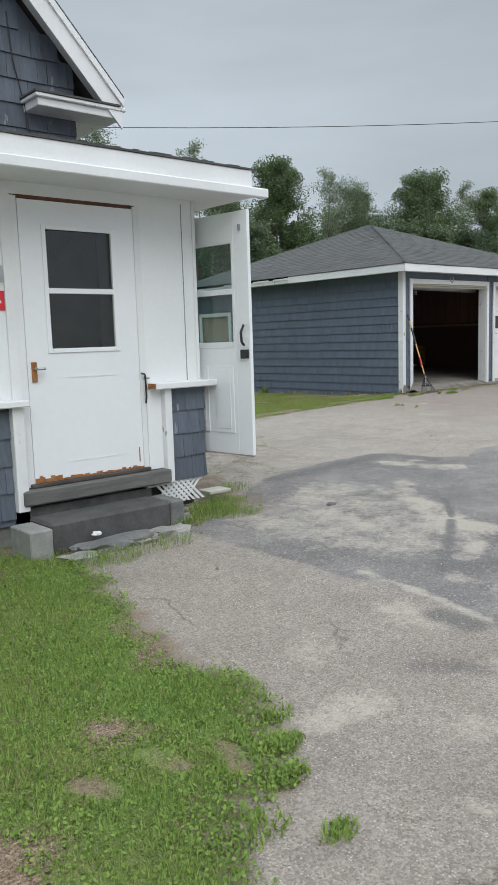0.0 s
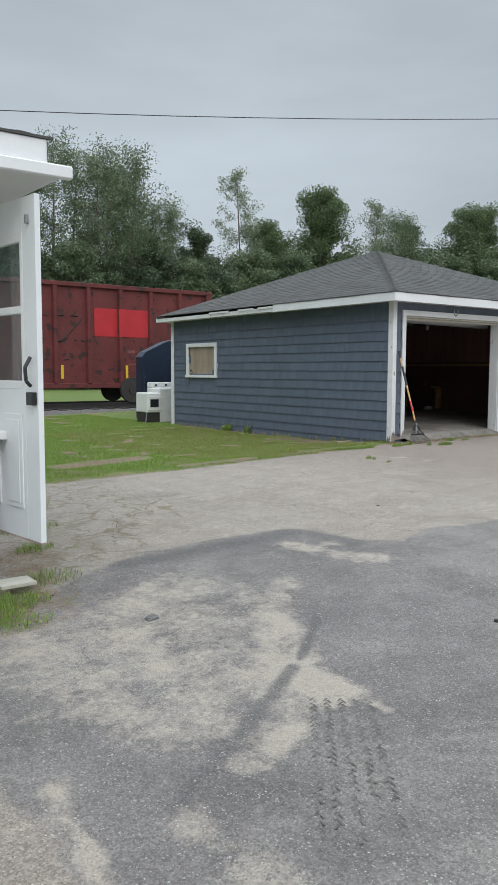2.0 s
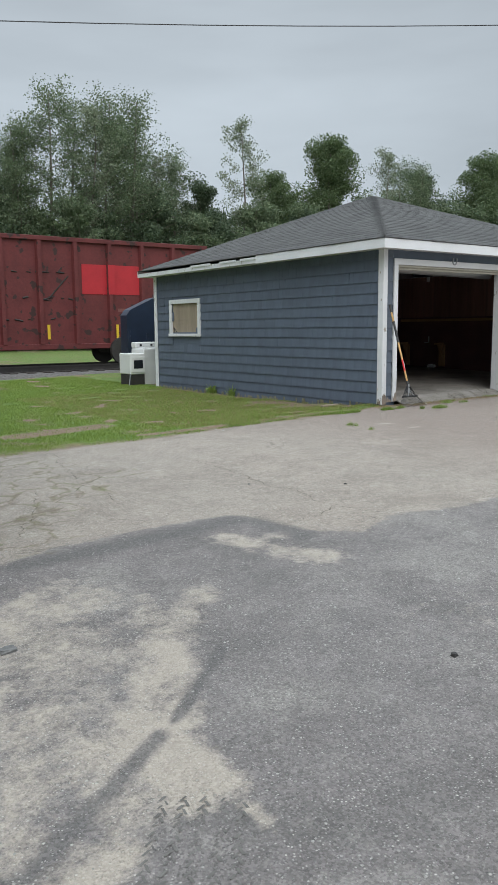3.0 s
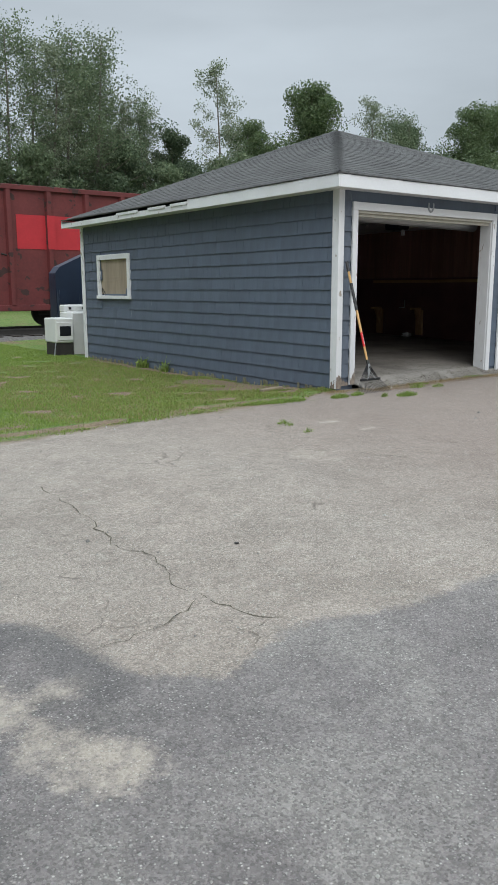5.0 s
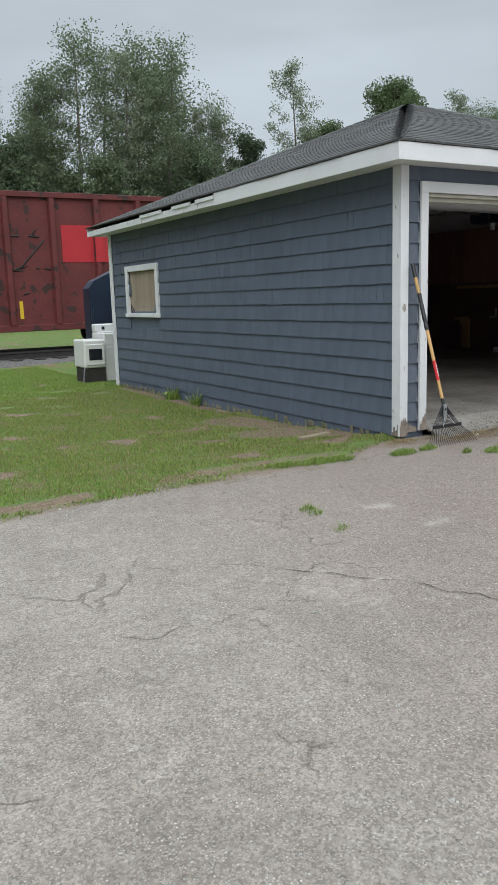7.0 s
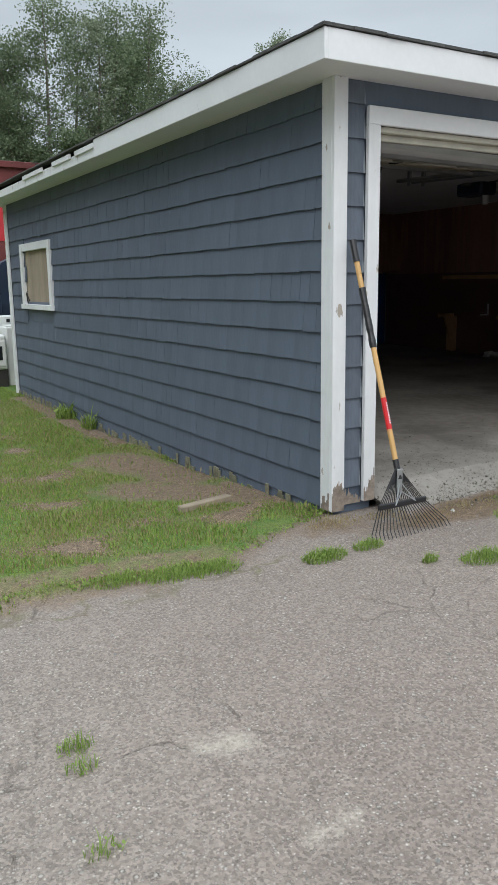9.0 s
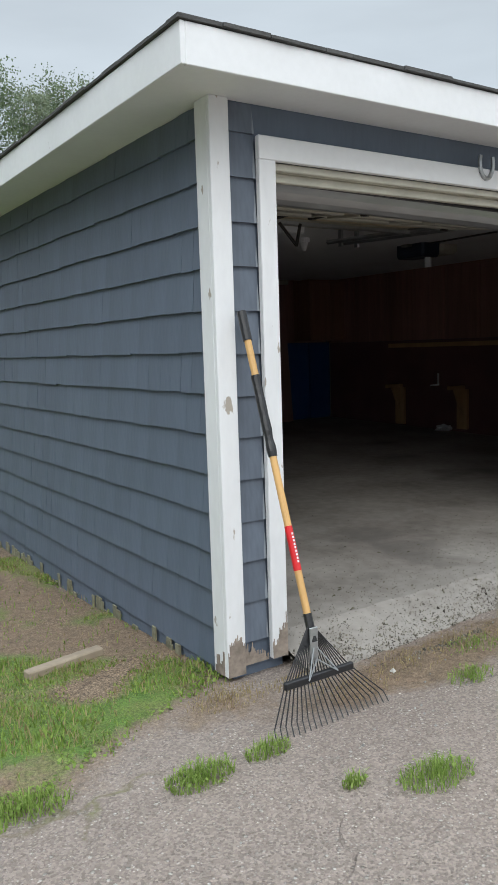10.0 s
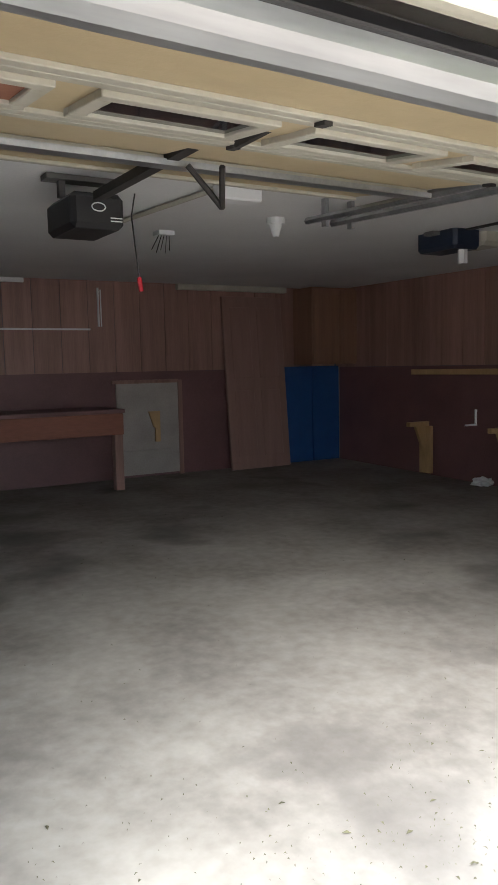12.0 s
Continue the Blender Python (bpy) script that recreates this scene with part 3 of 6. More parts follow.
def fz(y):
    return FLOOR0 + (FLOOR1 - FLOOR0) * (y - GY0) / (GY1 - GY0)


garage = thing("garage", "dark blue shingled two-door garage with white trim and hip roof", "garage", (16, 13.4, 0.4))

WIN = (15.17, 16.47, 1.40, 2.20)      # y0 y1 z0 z1 of the side window, outer edges of its frame


def build_garage_shell():
    bm = bmesh.new()
    t = 0.12
    y0, y1, z0, z1 = WIN
    y0, y1, z0, z1 = y0 + 0.09, y1 - 0.09, z0 + 0.09, z1 - 0.09
    for a in ((GY0, y0, 0.1, WTOP), (y1, GY1, 0.1, WTOP), (y0, y1, 0.1, z0), (y0, y1, z1, WTOP)):
        box(bm, GX0, GX0 + t, *a)
    wall = part("wall", bm, BLUE, garage)
    bm = boxes((GX1 - t, GX1, GY0, GY1, 0.1, WTOP))
    part("wall", bm, BLUE, garage)
    bm = boxes((GX0 + t, GX1 - t, GY1 - t, GY1, 0.1, WTOP))
    part("wall", bm, BLUE, garage)
    bm = bmesh.new()
    xs = [GX0 + t] + [v for o in OPENINGS for v in o] + [GX1 - t]
    for a, b in ((xs[0], xs[1]), (xs[2], xs[3]), (xs[4], xs[5])):
        box(bm, a, b, GY0, GY0 + t, 0.1, WTOP)
    for a, b in OPENINGS:
        box(bm, a, b, GY0, GY0 + t, DTOP + 0.04, WTOP)
    front = part("wall", bm, BLUE, garage)
    return wall, front


side_wall, front_wall = build_garage_shell()

# slab that rises gently to the back, with a broken apron at the doors
bm = bmesh.new()
NX, NY = 60, 70
rows_ = []
for j in range(NY + 1):
    y = GY0 - 0.34 + (GY1 - GY0 + 0.3) * j / NY
    row = []
    for i in range(NX + 1):
        x = GX0 + 0.1 + (GX1 - GX0 - 0.2) * i / NX
        edge = max(0, (GY0 + 0.10 - y)) * 0.28
        yy = y + (0.07 * noise.noise(Vector((x * 3, 0, 1))) + 0.03 * noise.noise(Vector((x * 11, 0, 4))) if j == 0 else 0)
        z = fz(max(y, GY0)) - edge + (0.012 * noise.noise(Vector((x * 6, y * 6, 0))) if y < GY0 + 0.2 else 0)
        row.append(bm.verts.new((max(x, 12.845) if y < GY0 + 0.05 else x, yy, z)))
    rows_.append(row)
for j in range(NY):
    for i in range(NX):
        bm.faces.new((rows_[j][i], rows_[j][i + 1], rows_[j + 1][i + 1], rows_[j + 1][i]))
low = [bm.verts.new((v.co.x, v.co.y, 0.15)) for v in rows_[0]]
for i in range(NX):
    bm.faces.new((low[i], low[i + 1], rows_[0][i + 1], rows_[0][i]))
part("floor", bm, CONCRETE, garage, "stained concrete slab with a crumbling front edge")

part("ceiling", boxes((GX0 + 0.12, GX1 - 0.12, GY0 + 0.12, GY1 - 0.12, WTOP, WTOP + 0.03)), CEIL, garage, "painted grey-white ceiling")

# roof: a hip with its apex over the middle
AX, AY, AZ = (GX0 + GX1) / 2, (GY0 + GY1) / 2, 4.32
RX0, RX1, RY0, RY1 = GX0 - EAVE, GX1 + EAVE, GY0 - EAVE, GY1 + EAVE


def roof_side(name, p0, p1):
    """Courses of tabs from the eave p0-p1 up to the apex."""
    p0, p1, top = Vector(p0), Vector(p1), Vector((AX, AY, AZ))
    bm = bmesh.new()
    along = (p1 - p0).normalized()
    mid = p0 + along * (top - p0).dot(along)
    up = top - mid
    slope = up.length
    up.normalize()
    nor = along.cross(up).normalized()
    if nor.z < 0:
        nor = -nor
    base = [bm.verts.new(v + nor * 0.0) for v in (p0, p1, top)]
    bm.faces.new(base)
    n = int(slope / 0.135)
    width = (p1 - p0).length
    foot = (top - p0).dot(along)
    r = random.Random(name)
    for k in range(n):
        s0, s1 = k * slope / n, (k + 1) * slope / n
        a0, a1 = foot * s0 / slope, width - (width - foot) * s0 / slope
        b0, b1 = foot * s1 / slope, width - (width - foot) * s1 / slope
        x = a0 - (r.random() * 0.3)
        while x < a1:
            w = 0.30
            xa, xb = max(x + 0.006, a0), min(x + w, a1)
            if xb - xa > 0.03:
                h = 0.005 + r.random() * 0.003
                dip = -0.004 * r.random()
                ta, tb = min(max(xa, b0), b1), min(max(xb, b0), b1)
                q = [p0 + along * xa + up * (s0 + dip) + nor * h, p0 + along * xb + up * (s0 + dip) + nor * h,
                     p0 + along * tb + up * s1 + nor * 0.003, p0 + along * ta + up * s1 + nor * 0.003]
                vs = [bm.verts.new(v) for v in q]
                lo = [bm.verts.new(q[0] - nor * h), bm.verts.new(q[1] - nor * h)]
                if (q[2] - q[3]).length > 0.002:
                    bm.faces.new(vs)
                else:
                    bm.faces.new(vs[:3])
                bm.faces.new((lo[0], lo[1], vs[1], vs[0]))
            x += w
    ob = part("shingle", bm, ROOF, garage, "weathered charcoal asphalt shingles", "stuff")
    return ob


roof_side("south", (RX0, RY0, EZ1), (RX1, RY0, EZ1))
roof_side("west", (RX0, RY1, EZ1), (RX0, RY0, EZ1))
bm = bmesh.new()
for a, b in (((RX1, RY0, EZ1), (RX1, RY1, EZ1)), ((RX1, RY1, EZ1), (RX0, RY1, EZ1))):
    bm.faces.new([bm.verts.new(v) for v in (a, b, (AX, AY, AZ))])
part("roof", bm, ROOF, garage)

bm = bmesh.new()
r_ = random.Random(88)
for axis in ("x", "y"):
    lo, hi = (RX0, RX1) if axis == "x" else (RY0, RY1)
    u = lo - 0.03
    while u < hi:
        w = r_.uniform(0.1, 0.3)
        d, t = r_.uniform(0.026, 0.038), r_.uniform(0.010, 0.015)
        z = EZ1 - 0.004 + r_.uniform(0, 0.003)
        if axis == "x":
            box(bm, u, min(u + w - 0.002, hi), RY0 - d, RY0 + 0.06, z, z + t)
        else:
            box(bm, RX0 - d, RX0 + 0.06, u, min(u + w - 0.002, hi), z, z + t)
        u += w
part("starter_shingle", bm, ROOF, garage, "ragged thick shingle ends along the eave", "stuff")

# ridge caps along the two hips in view
bm = bmesh.new()
for c in ((RX0, RY0, EZ1), (RX0, RY1, EZ1), (RX1, RY0, EZ1)):
    c, top = Vector(c), Vector((AX, AY, AZ + 0.012))
    n = 42
    d = top - c
    side = Vector((-d.y, d.x, 0)).normalized()
    for k in range(1, n):
        a, b = c + d * (k / n), c + d * ((k + 1.25) / n if k < n - 1 else 1)
        u = Vector((0, 0, 0.016))
        q = [a + side * 0.10 - u * 1.6, a + u, a - side * 0.10 - u * 1.6, b - side * 0.10 - u * 2.0, b + u * 0.45, b + side * 0.10 - u * 2.0]
        v = [bm.verts.new(p) for p in q]
        bm.faces.new((v[0], v[1], v[4], v[5]))
        bm.faces.new((v[1], v[2], v[3], v[4]))
part("ridge_cap", bm, ROOF, garage, kind="stuff")

# drip edge, fascia and soffit
STEP_Y = 12.75
fas = [(RX0 - 0.02, RX0, RY0 - 0.02, STEP_Y, EZ0 - 0.02, EZ1 - 0.006)]
part("fascia", boxes(*fas, bevel=0.003), WHITE, garage, "white-painted fascia board")
part("fascia", boxes((RX0 - 0.005, RX0 + 0.015, STEP_Y, RY1, EZ0 - 0.01, EZ1 - 0.055), bevel=0.003), WHITE_WORN, garage, "peeling white fascia board missing its trim strip")
bm = bmesh.new()
for a, b in ((12.76, 13.25), (13.4, 13.95), (14.3, 15.05)):
    box(bm, RX0 - 0.022, RX0 - 0.005, a, b, EZ1 - 0.07, EZ1 - 0.03)
part("trim_scrap", bm, WHITE_WORN, garage, "torn remains of a white trim strip")
part("fascia", boxes((RX0, RX1, RY0 - 0.02, RY0, EZ0 - 0.02, EZ1 - 0.006), bevel=0.003), WHITE, garage, "white-painted fascia board")
part("fascia", boxes((RX1, RX1 + 0.02, RY0 - 0.02, RY1, EZ0, EZ1 - 0.006), (RX0, RX1, RY1, RY1 + 0.02, EZ0, EZ1 - 0.006)), WHITE, garage)
for q in ((RX0, GX0 - 0.002, RY0, RY1), (GX0 - 0.002, RX1, RY0, GY0 - 0.002), (GX1 + 0.002, RX1, GY0, RY1), (GX0, GX1, GY1 + 0.002, RY1)):
    part("soffit", boxes((*q, EZ0, EZ0 + 0.015)), WHITE, garage, "white-painted soffit")

# corner boards and door trim
zb = gz(12.6, 9.7) + 0.02
part("corner_board", boxes((GX0 - 0.042, GX0 + 0.05, GY0 - 0.032, GY0 - 0.008, zb, EZ0), (GX0 - 0.042, GX0 - 0.018, GY0 - 0.008, GY0 + 0.085, zb, EZ0), bevel=0.003), WHITE_WORN, garage, "peeling white corner board rotting at its foot")
part("corner_board", boxes((GX0 - 0.045, GX0 - 0.022, GY1 - 0.10, GY1 + 0.02, 0.22, EZ0), bevel=0.003), WHITE_WORN, garage, "white corner board")
for a, b in OPENINGS:
    zf = fz(GY0) - 0.05
    part("door_trim", boxes((a - 0.085, a + 0.0, GY0 - 0.05, GY0 - 0.022, zf, DTOP + 0.02), bevel=0.003), WHITE_WORN, garage, "peeling white door trim")
    part("door_trim", boxes((b, b + 0.085, GY0 - 0.05, GY0 - 0.022, zf, DTOP + 0.02), bevel=0.003), WHITE_WORN, garage, "peeling white door trim")
    part("door_trim", boxes((a - 0.085, b + 0.085, GY0 - 0.052, GY0 - 0.022, DTOP + 0.02, DTOP + 0.115), bevel=0.003), WHITE, garage, "white head trim")
    part("door_jamb", boxes((a - 0.012, a + 0.01, GY0 - 0.022, GY0 + 0.16, zf, DTOP)), WHITE_WORN, garage, "white jamb board")
    part("door_jamb", boxes((b - 0.01, b + 0.012, GY0 - 0.022, GY0 + 0.16, zf, DTOP)), WHITE_WORN, garage, "white jamb board")
    part("door_stop", boxes((a, b, GY0 - 0.02, GY0 + 0.13, DTOP - 0.012, DTOP + 0.02), (a, b, GY0 + 0.02, GY0 + 0.05, DTOP - 0.05, DTOP - 0.012), bevel=0.004), CREAM_TRIM, garage, "cream head stop moulding")
# horseshoe over the door
bm = rods([(14.14 + 0.05 * math.cos(a), GY0 - 0.06, 2.64 + 0.075 * math.sin(a)) for a in np.linspace(math.pi * 0.85, math.pi * 2.15, 12)], 0.011)
horseshoe = thing("horseshoe", "grey iron horseshoe nailed over the open garage door", "horseshoe", (14.14, GY0 - 0.06, 2.5))
part("shoe", bm, GALV, horseshoe)
hang(horseshoe, True)

# side window, boarded with plywood
y0, y1, z0, z1 = WIN
gwin = part("window_frame", boxes((GX0 - 0.045, GX0 + 0.03, y0, y0 + 0.09, z0, z1), (GX0 - 0.045, GX0 + 0.03, y1 - 0.09, y1, z0, z1), (GX0 - 0.045, GX0 + 0.03, y0 + 0.09, y1 - 0.09, z1 - 0.09, z1),
            (GX0 - 0.06, GX0 + 0.03, y0 - 0.02, y1 + 0.02, z0, z0 + 0.06), bevel=0.003), WHITE_WORN, garage, "white window frame")
part("board", boxes((GX0 + 0.005, GX0 + 0.018, y0 + 0.05, y1 - 0.05, z0 + 0.04, z1 - 0.05)), PLYWOOD, gwin, "weathered plywood board closing the window")
bm = rods([(GX0 - 0.03, y1 - 0.22, z0 + 0.07), (GX0 - 0.04, y1 - 0.2, z0 + 0.2), (GX0 - 0.03, y1 - 0.3, z0 + 0.1)], 0.008)
part("latch", bm, IRON, gwin, "rusty bent latch")

# second door, closed: four panelled sections with a row of windows
a, b = OPENINGS[1]
door2 = thing("garage_door", "closed white sectional garage door with a row of small windows", "garage door", ((a + b) / 2, GY0 + 0.14, fz(GY0)))
zf = fz(GY0) + 0.01
hh = (DTOP - zf) / 4
for k in range(4):
    sec = part("door_section", boxes((a + 0.012, b - 0.012, GY0 + 0.12, GY0 + 0.16, zf + k * hh, zf + (k + 1) * hh - 0.006)), WHITE, door2)
    for j in range(4):
        w = (b - a) / 4
        xa, xb = a + j * w + 0.08, a + (j + 1) * w - 0.08
        if k == 2:
            part("pane", boxes((xa, xb, GY0 + 0.105, GY0 + 0.1185, zf + k * hh + 0.12, zf + (k + 1) * hh - 0.12)), DARKGLASS, sec, "dark glass pane")
        else:
            part("panel", boxes((xa, xb, GY0 + 0.111, GY0 + 0.119, zf + k * hh + 0.1, zf + (k + 1) * hh - 0.1), bevel=0.003), WHITE, sec)
hang(door2, True)


# ---- raised door over the first opening
door1 = thing("raised_garage_door", "cream sectional garage door raised under the ceiling with a silver bottom rail", "garage door", (14.03, 11, 2.5))
a, b = OPENINGS[0][0] - 0.02, OPENINGS[0][1] + 0.06
DS, DE = Vector((0, 10.17, 2.475)), Vector((0, 12.25, 2.74))
dv = (DE - DS)
L = dv.length
tilt = math.atan2(dv.z, dv.y)
DM = Matrix.Translation((0, DS.y, DS.z)) @ Matrix.Rotation(tilt, 4, "X")


def dbox(name, material, *args, parent=None, label="", bevel=0.0):
    bm = bmesh.new()
    for q in args:
        box(bm, *q, m=DM, bevel=bevel)
    return part(name, bm, material, parent or door1, label)


SECT = [(0.04, 0.53), (0.535, 1.03), (1.035, 1.55), (1.555, L)]
for k, (s, e) in enumerate(SECT):
    sec = dbox("door_section", CREAM, (a, b, s, e, 0.012, 0.045), label="cream-painted door section")
    dbox("edge_rail", CREAM_TRIM, (a, b, s, s + 0.05, -0.005, 0.012), (a, b, e - 0.05, e, -0.005, 0.012), parent=sec, label="pale edge rail", bevel=0.003)
    if k == 1:
        w = (b - a) / 4
        for j in range(4):
            x0, x1 = a + j * w + 0.06, a + (j + 1) * w - 0.06
            dbox("window_frame", CREAM_TRIM, (x0, x1, s + 0.09, s + 0.14, -0.012, 0.012), (x0, x1, e - 0.14, e - 0.09, -0.012, 0.012), (x0, x0 + 0.05, s + 0.14, e - 0.14, -0.012, 0.012), (x1 - 0.05, x1, s + 0.14, e - 0.14, -0.012, 0.012), parent=sec, bevel=0.003)
            dbox("pane", PINK if j == 0 else DARKGLASS, (x0 + 0.05, x1 - 0.05, s + 0.14, e - 0.14, 0.0, 0.011), parent=sec, label="bare hardboard in place of a pane" if j == 0 else "dark glass pane")
dbox("stiffener", GALV, (a, b, 1.47, 1.60, -0.03, -0.006), label="grey steel strut")
for s in (0.5, 1.02):
    for x in (a + 0.06, (a + b) / 2, b - 0.1):
        dbox("hinge", IRON, (x - 0.012, x + 0.018, s - 0.02, s + 0.03, -0.018, -0.006), label="dark steel hinge")
# the silver bottom rail and its rubber
bm = bmesh.new()
n = 14
ring = []
for x in np.linspace(a, b, 24):
    ring.append([bm.verts.new((x, DS.y - 0.05 + 0.06 * math.cos(t) * 1.3, DS.z + 0.0 + 0.078 * math.sin(t) + 0.006 * noise.noise(Vector((x * 2, t, 0))))) for t in np.linspace(0, 2 * math.pi, n, endpoint=False)])
for ra, rb in zip(ring, ring[1:]):
    for i in range(n):
        bm.faces.new((ra[i], ra[(i + 1) % n], rb[(i + 1) % n], rb[i]))
bm.faces.new(ring[0])
bm.faces.new(ring[-1])
part("bottom_rail", bm, mat("dull_aluminium", (0.5, 0.51, 0.52), 0.42, amount=0.4, scale=3, fine=25, streak=(0.15, 1, 1), metal=0.8, bump=0.3, bump_scale=20, ), door1, "dull silver bottom rail")
part("weather_seal", boxes((a, b, DS.y - 0.15, DS.y - 0.105, DS.z + 0.0, DS.z + 0.03), bevel=0.004), BLACK, door1, "black rubber weather seal")
# opener arm down the middle, with its bent bracket
xm = (a + b) / 2
part("centre_rail", rods([(xm, 10.3, 2.60), (xm, 11.15, 2.60)], 0.02), IRON, door1, "dark steel arm rail")
# the door hangs higher at its far corner
for ob in door1.children_recursive:
    for v in ob.data.vertices:
        v.co.z += 0.014 * (15.2 - v.co.x) * min(1.0, max(0.0, (11.2 - v.co.y) / 1.0))
hang(door1, True)


def opener(x, y, z, body, rail_to, label):
    ob = thing("garage_door_opener", label, "garage door opener", (x, y, z))
    m = Matrix.Translation((x, y, z))
    bm = box(bmesh.new(), -0.135, 0.135, -0.2, 0.2, -0.08, 0.09, bevel=0.025)
    part("housing", bm, body, ob)
    part("rail", boxes((-0.025, 0.025, rail_to - y, -0.2, 0.05, 0.09)), IRON, ob, "dark steel rail")
    part("bracket", boxes((-0.13, -0.1, -0.02, 0.02, 0.09, WTOP - z), (0.1, 0.13, -0.02, 0.02, 0.09, WTOP - z), (-0.2, 0.2, -0.05, 0.05, WTOP - z - 0.03, WTOP - z - 0.004)), GREY_WOOD, ob, "ceiling strap")
    return ob


op1 = opener(14.17, 12.65, 2.60, BLACK, 10.5, "black garage door opener hung from the garage ceiling")
part("emblem", rods([(0.035 * math.cos(t) , -0.203, 0.02 + 0.02 * math.sin(t)) for t in np.linspace(0, 2 * math.pi, 12)], 0.003), WHITE, op1, "pale oval emblem")
part("stripe", boxes((0.06, 0.12, -0.203, -0.2, -0.03, -0.025), (0.06, 0.12, -0.203, -0.2, -0.045, -0.04)), WHITE, op1, "two white bars")
op2 = opener(17.16, 13.1, 2.74, BLUE_TANK, 10.5, "dark blue garage door opener with a pale lamp cover")
part("lamp_cover", box(bmesh.new(), 0.16, 0.42, -0.2, 0.1, -0.04, 0.1, bevel=0.03), CREAM_TRIM, op2, "pale plastic lamp cover")
part("lamp", rods([(-0.1, -0.24, -0.1), (-0.1, -0.24, -0.2)], 0.035), WHITE, op2, "bare lamp")
part("arm", rods([(0.05, -1.05, 0.03), (0.2, -1.05, -0.12), (0.12, -1.2, 0.0)], 0.012), IRON, op1, "bent steel pull arm")

# tracks of the doors
for x in (OPENINGS[0][1] + 0.09, OPENINGS[0][0] - 0.07, OPENINGS[1][0] - 0.06):
    tr = thing("door_track", "galvanised steel garage door track hung from the ceiling", "door track", (x, 11, 2.6), "door tracks")
    bm = rods([(0, -1.15 + 0.02, -2.1), (0, -1.13, -0.35), (0, -1.03, -0.1), (0, -0.8, 0.0), (0, 1.7, 0.1)], 0.022)
    part("rail", bm, GALV, tr)
    for yh in (0.1, 1.5):
        part("hanger", boxes((-0.012, 0.012, yh, yh + 0.04, 0.04, WTOP - 2.6)), GALV, tr, "perforated steel hanger")

# small things on the ceiling
pull = thing("release_cord", "thin dark cord with a red handle hanging from the ceiling", "pull cord", (14.36, 12.45, WTOP - 0.1))
part("cord", rods([(-0.0, 0, 0), (0.0, 0.05, -0.1), (0.03, 0.05, -0.4)], 0.004), BLACK, pull)
part("handle", rods([(0.03, 0.05, -0.40), (0.04, 0.05, -0.47)], 0.012), RED_SIGN, pull, "red and white plastic handle")
det = thing("smoke_detector", "white cone-shaped sensor on the garage ceiling", "smoke detector", (15.65, 13.15, WTOP))
bm = bmesh.new()
rod(bm, (0, 0, 0), (0, 0, -0.04), 0.06, 0.06, 14)
rod(bm, (0, 0, -0.04), (0, 0, -0.12), 0.045, 0.02, 14)
part("housing", bm, WHITE, det)
jb = thing("junction_box", "white junction box with a conduit on the garage ceiling", "junction box", (14.95, 12.45, WTOP))
part("box", box(bmesh.new(), -0.12, 0.12, -0.06, 0.06, -0.09, 0, bevel=0.01), WHITE, jb)
part("conduit", rods([(-0.1, 0.05, -0.02), (-0.25, 1.6, -0.02)], 0.015), CREAM_TRIM, jb, "grey conduit")
wr = thing("loose_wires", "frayed wire ends hanging from a ceiling box", "wires", (15.2, 13.9, WTOP))
bm = box(bmesh.new(), -0.06, 0.06, -0.05, 0.05, -0.03, 0)
part("box", bm, WHITE, wr)
bm = bmesh.new()
for i in range(5):
    rod(bm, (-0.04 + i * 0.02, 0, -0.03), (-0.09 + i * 0.035, 0.02, -0.13 - 0.02 * (i % 2)), 0.003, n=4)
part("wire", bm, BLACK, wr)

# ---- inside walls: board panelling above, darker board below
IX0, IX1, IY1 = GX0 + 0.12, GX1 - 0.12, GY1 - 0.12
lining = thing("wall_lining", "brown plank-look panelling above dark maroon boards on the garage walls", "wall panelling", (IX0, IY1, 0.6))
r_ = random.Random(5)
for k in range(int((IX1 - IX0) / 0.305) + 1):
    x = IX0 + k * 0.305
    if x < IX1 - 0.05:
        part("panel", boxes((x + 0.003, min(x + 0.302, IX1), IY1 - 0.012 - 0.002 * (k % 2), IY1 - 0.001, 1.80, WTOP)), BROWN_PANEL, lining)
for k in range(int((IY1 - GY0 - 0.12) / 0.305) + 1):
    y = GY0 + 0.14 + k * 0.305
    if y < IY1 - 0.05:
        part("panel", boxes((IX1 - 0.012 - 0.002 * (k % 2), IX1 - 0.001, y + 0.003, min(y + 0.302, IY1 - 0.015), 1.80, WTOP)), BROWN_PANEL, lining)
        part("panel", boxes((IX0 + 0.001, IX0 + 0.012, y + 0.003, min(y + 0.302, IY1 - 0.015), 1.80, WTOP)), BROWN_PANEL, lining)
part("lower_board", boxes((IX0, IX1, IY1 - 0.009, IY1 - 0.001, 0.55, 1.797)), MAROON, lining)
part("lower_board", boxes((IX1 - 0.009, IX1 - 0.001, GY0 + 0.13, IY1 - 0.01, 0.45, 1.797)), MAROON, lining)
part("lower_board", boxes((IX0 + 0.001, IX0 + 0.009, GY0 + 0.13, IY1 - 0.01, 0.45, 1.797)), MAROON, lining)
part("rail", boxes((IX0, 17.17, IY1 - 0.035, IY1 - 0.015, 1.76, 1.80)), MAROON, lining, "dark rail")
part("cove", boxes((IX0, 15.05, IY1 - 0.05, IY1 - 0.015, WTOP - 0.05, WTOP - 0.004)), CEIL, lining, "pale strip at the ceiling")
hang(lining, True)
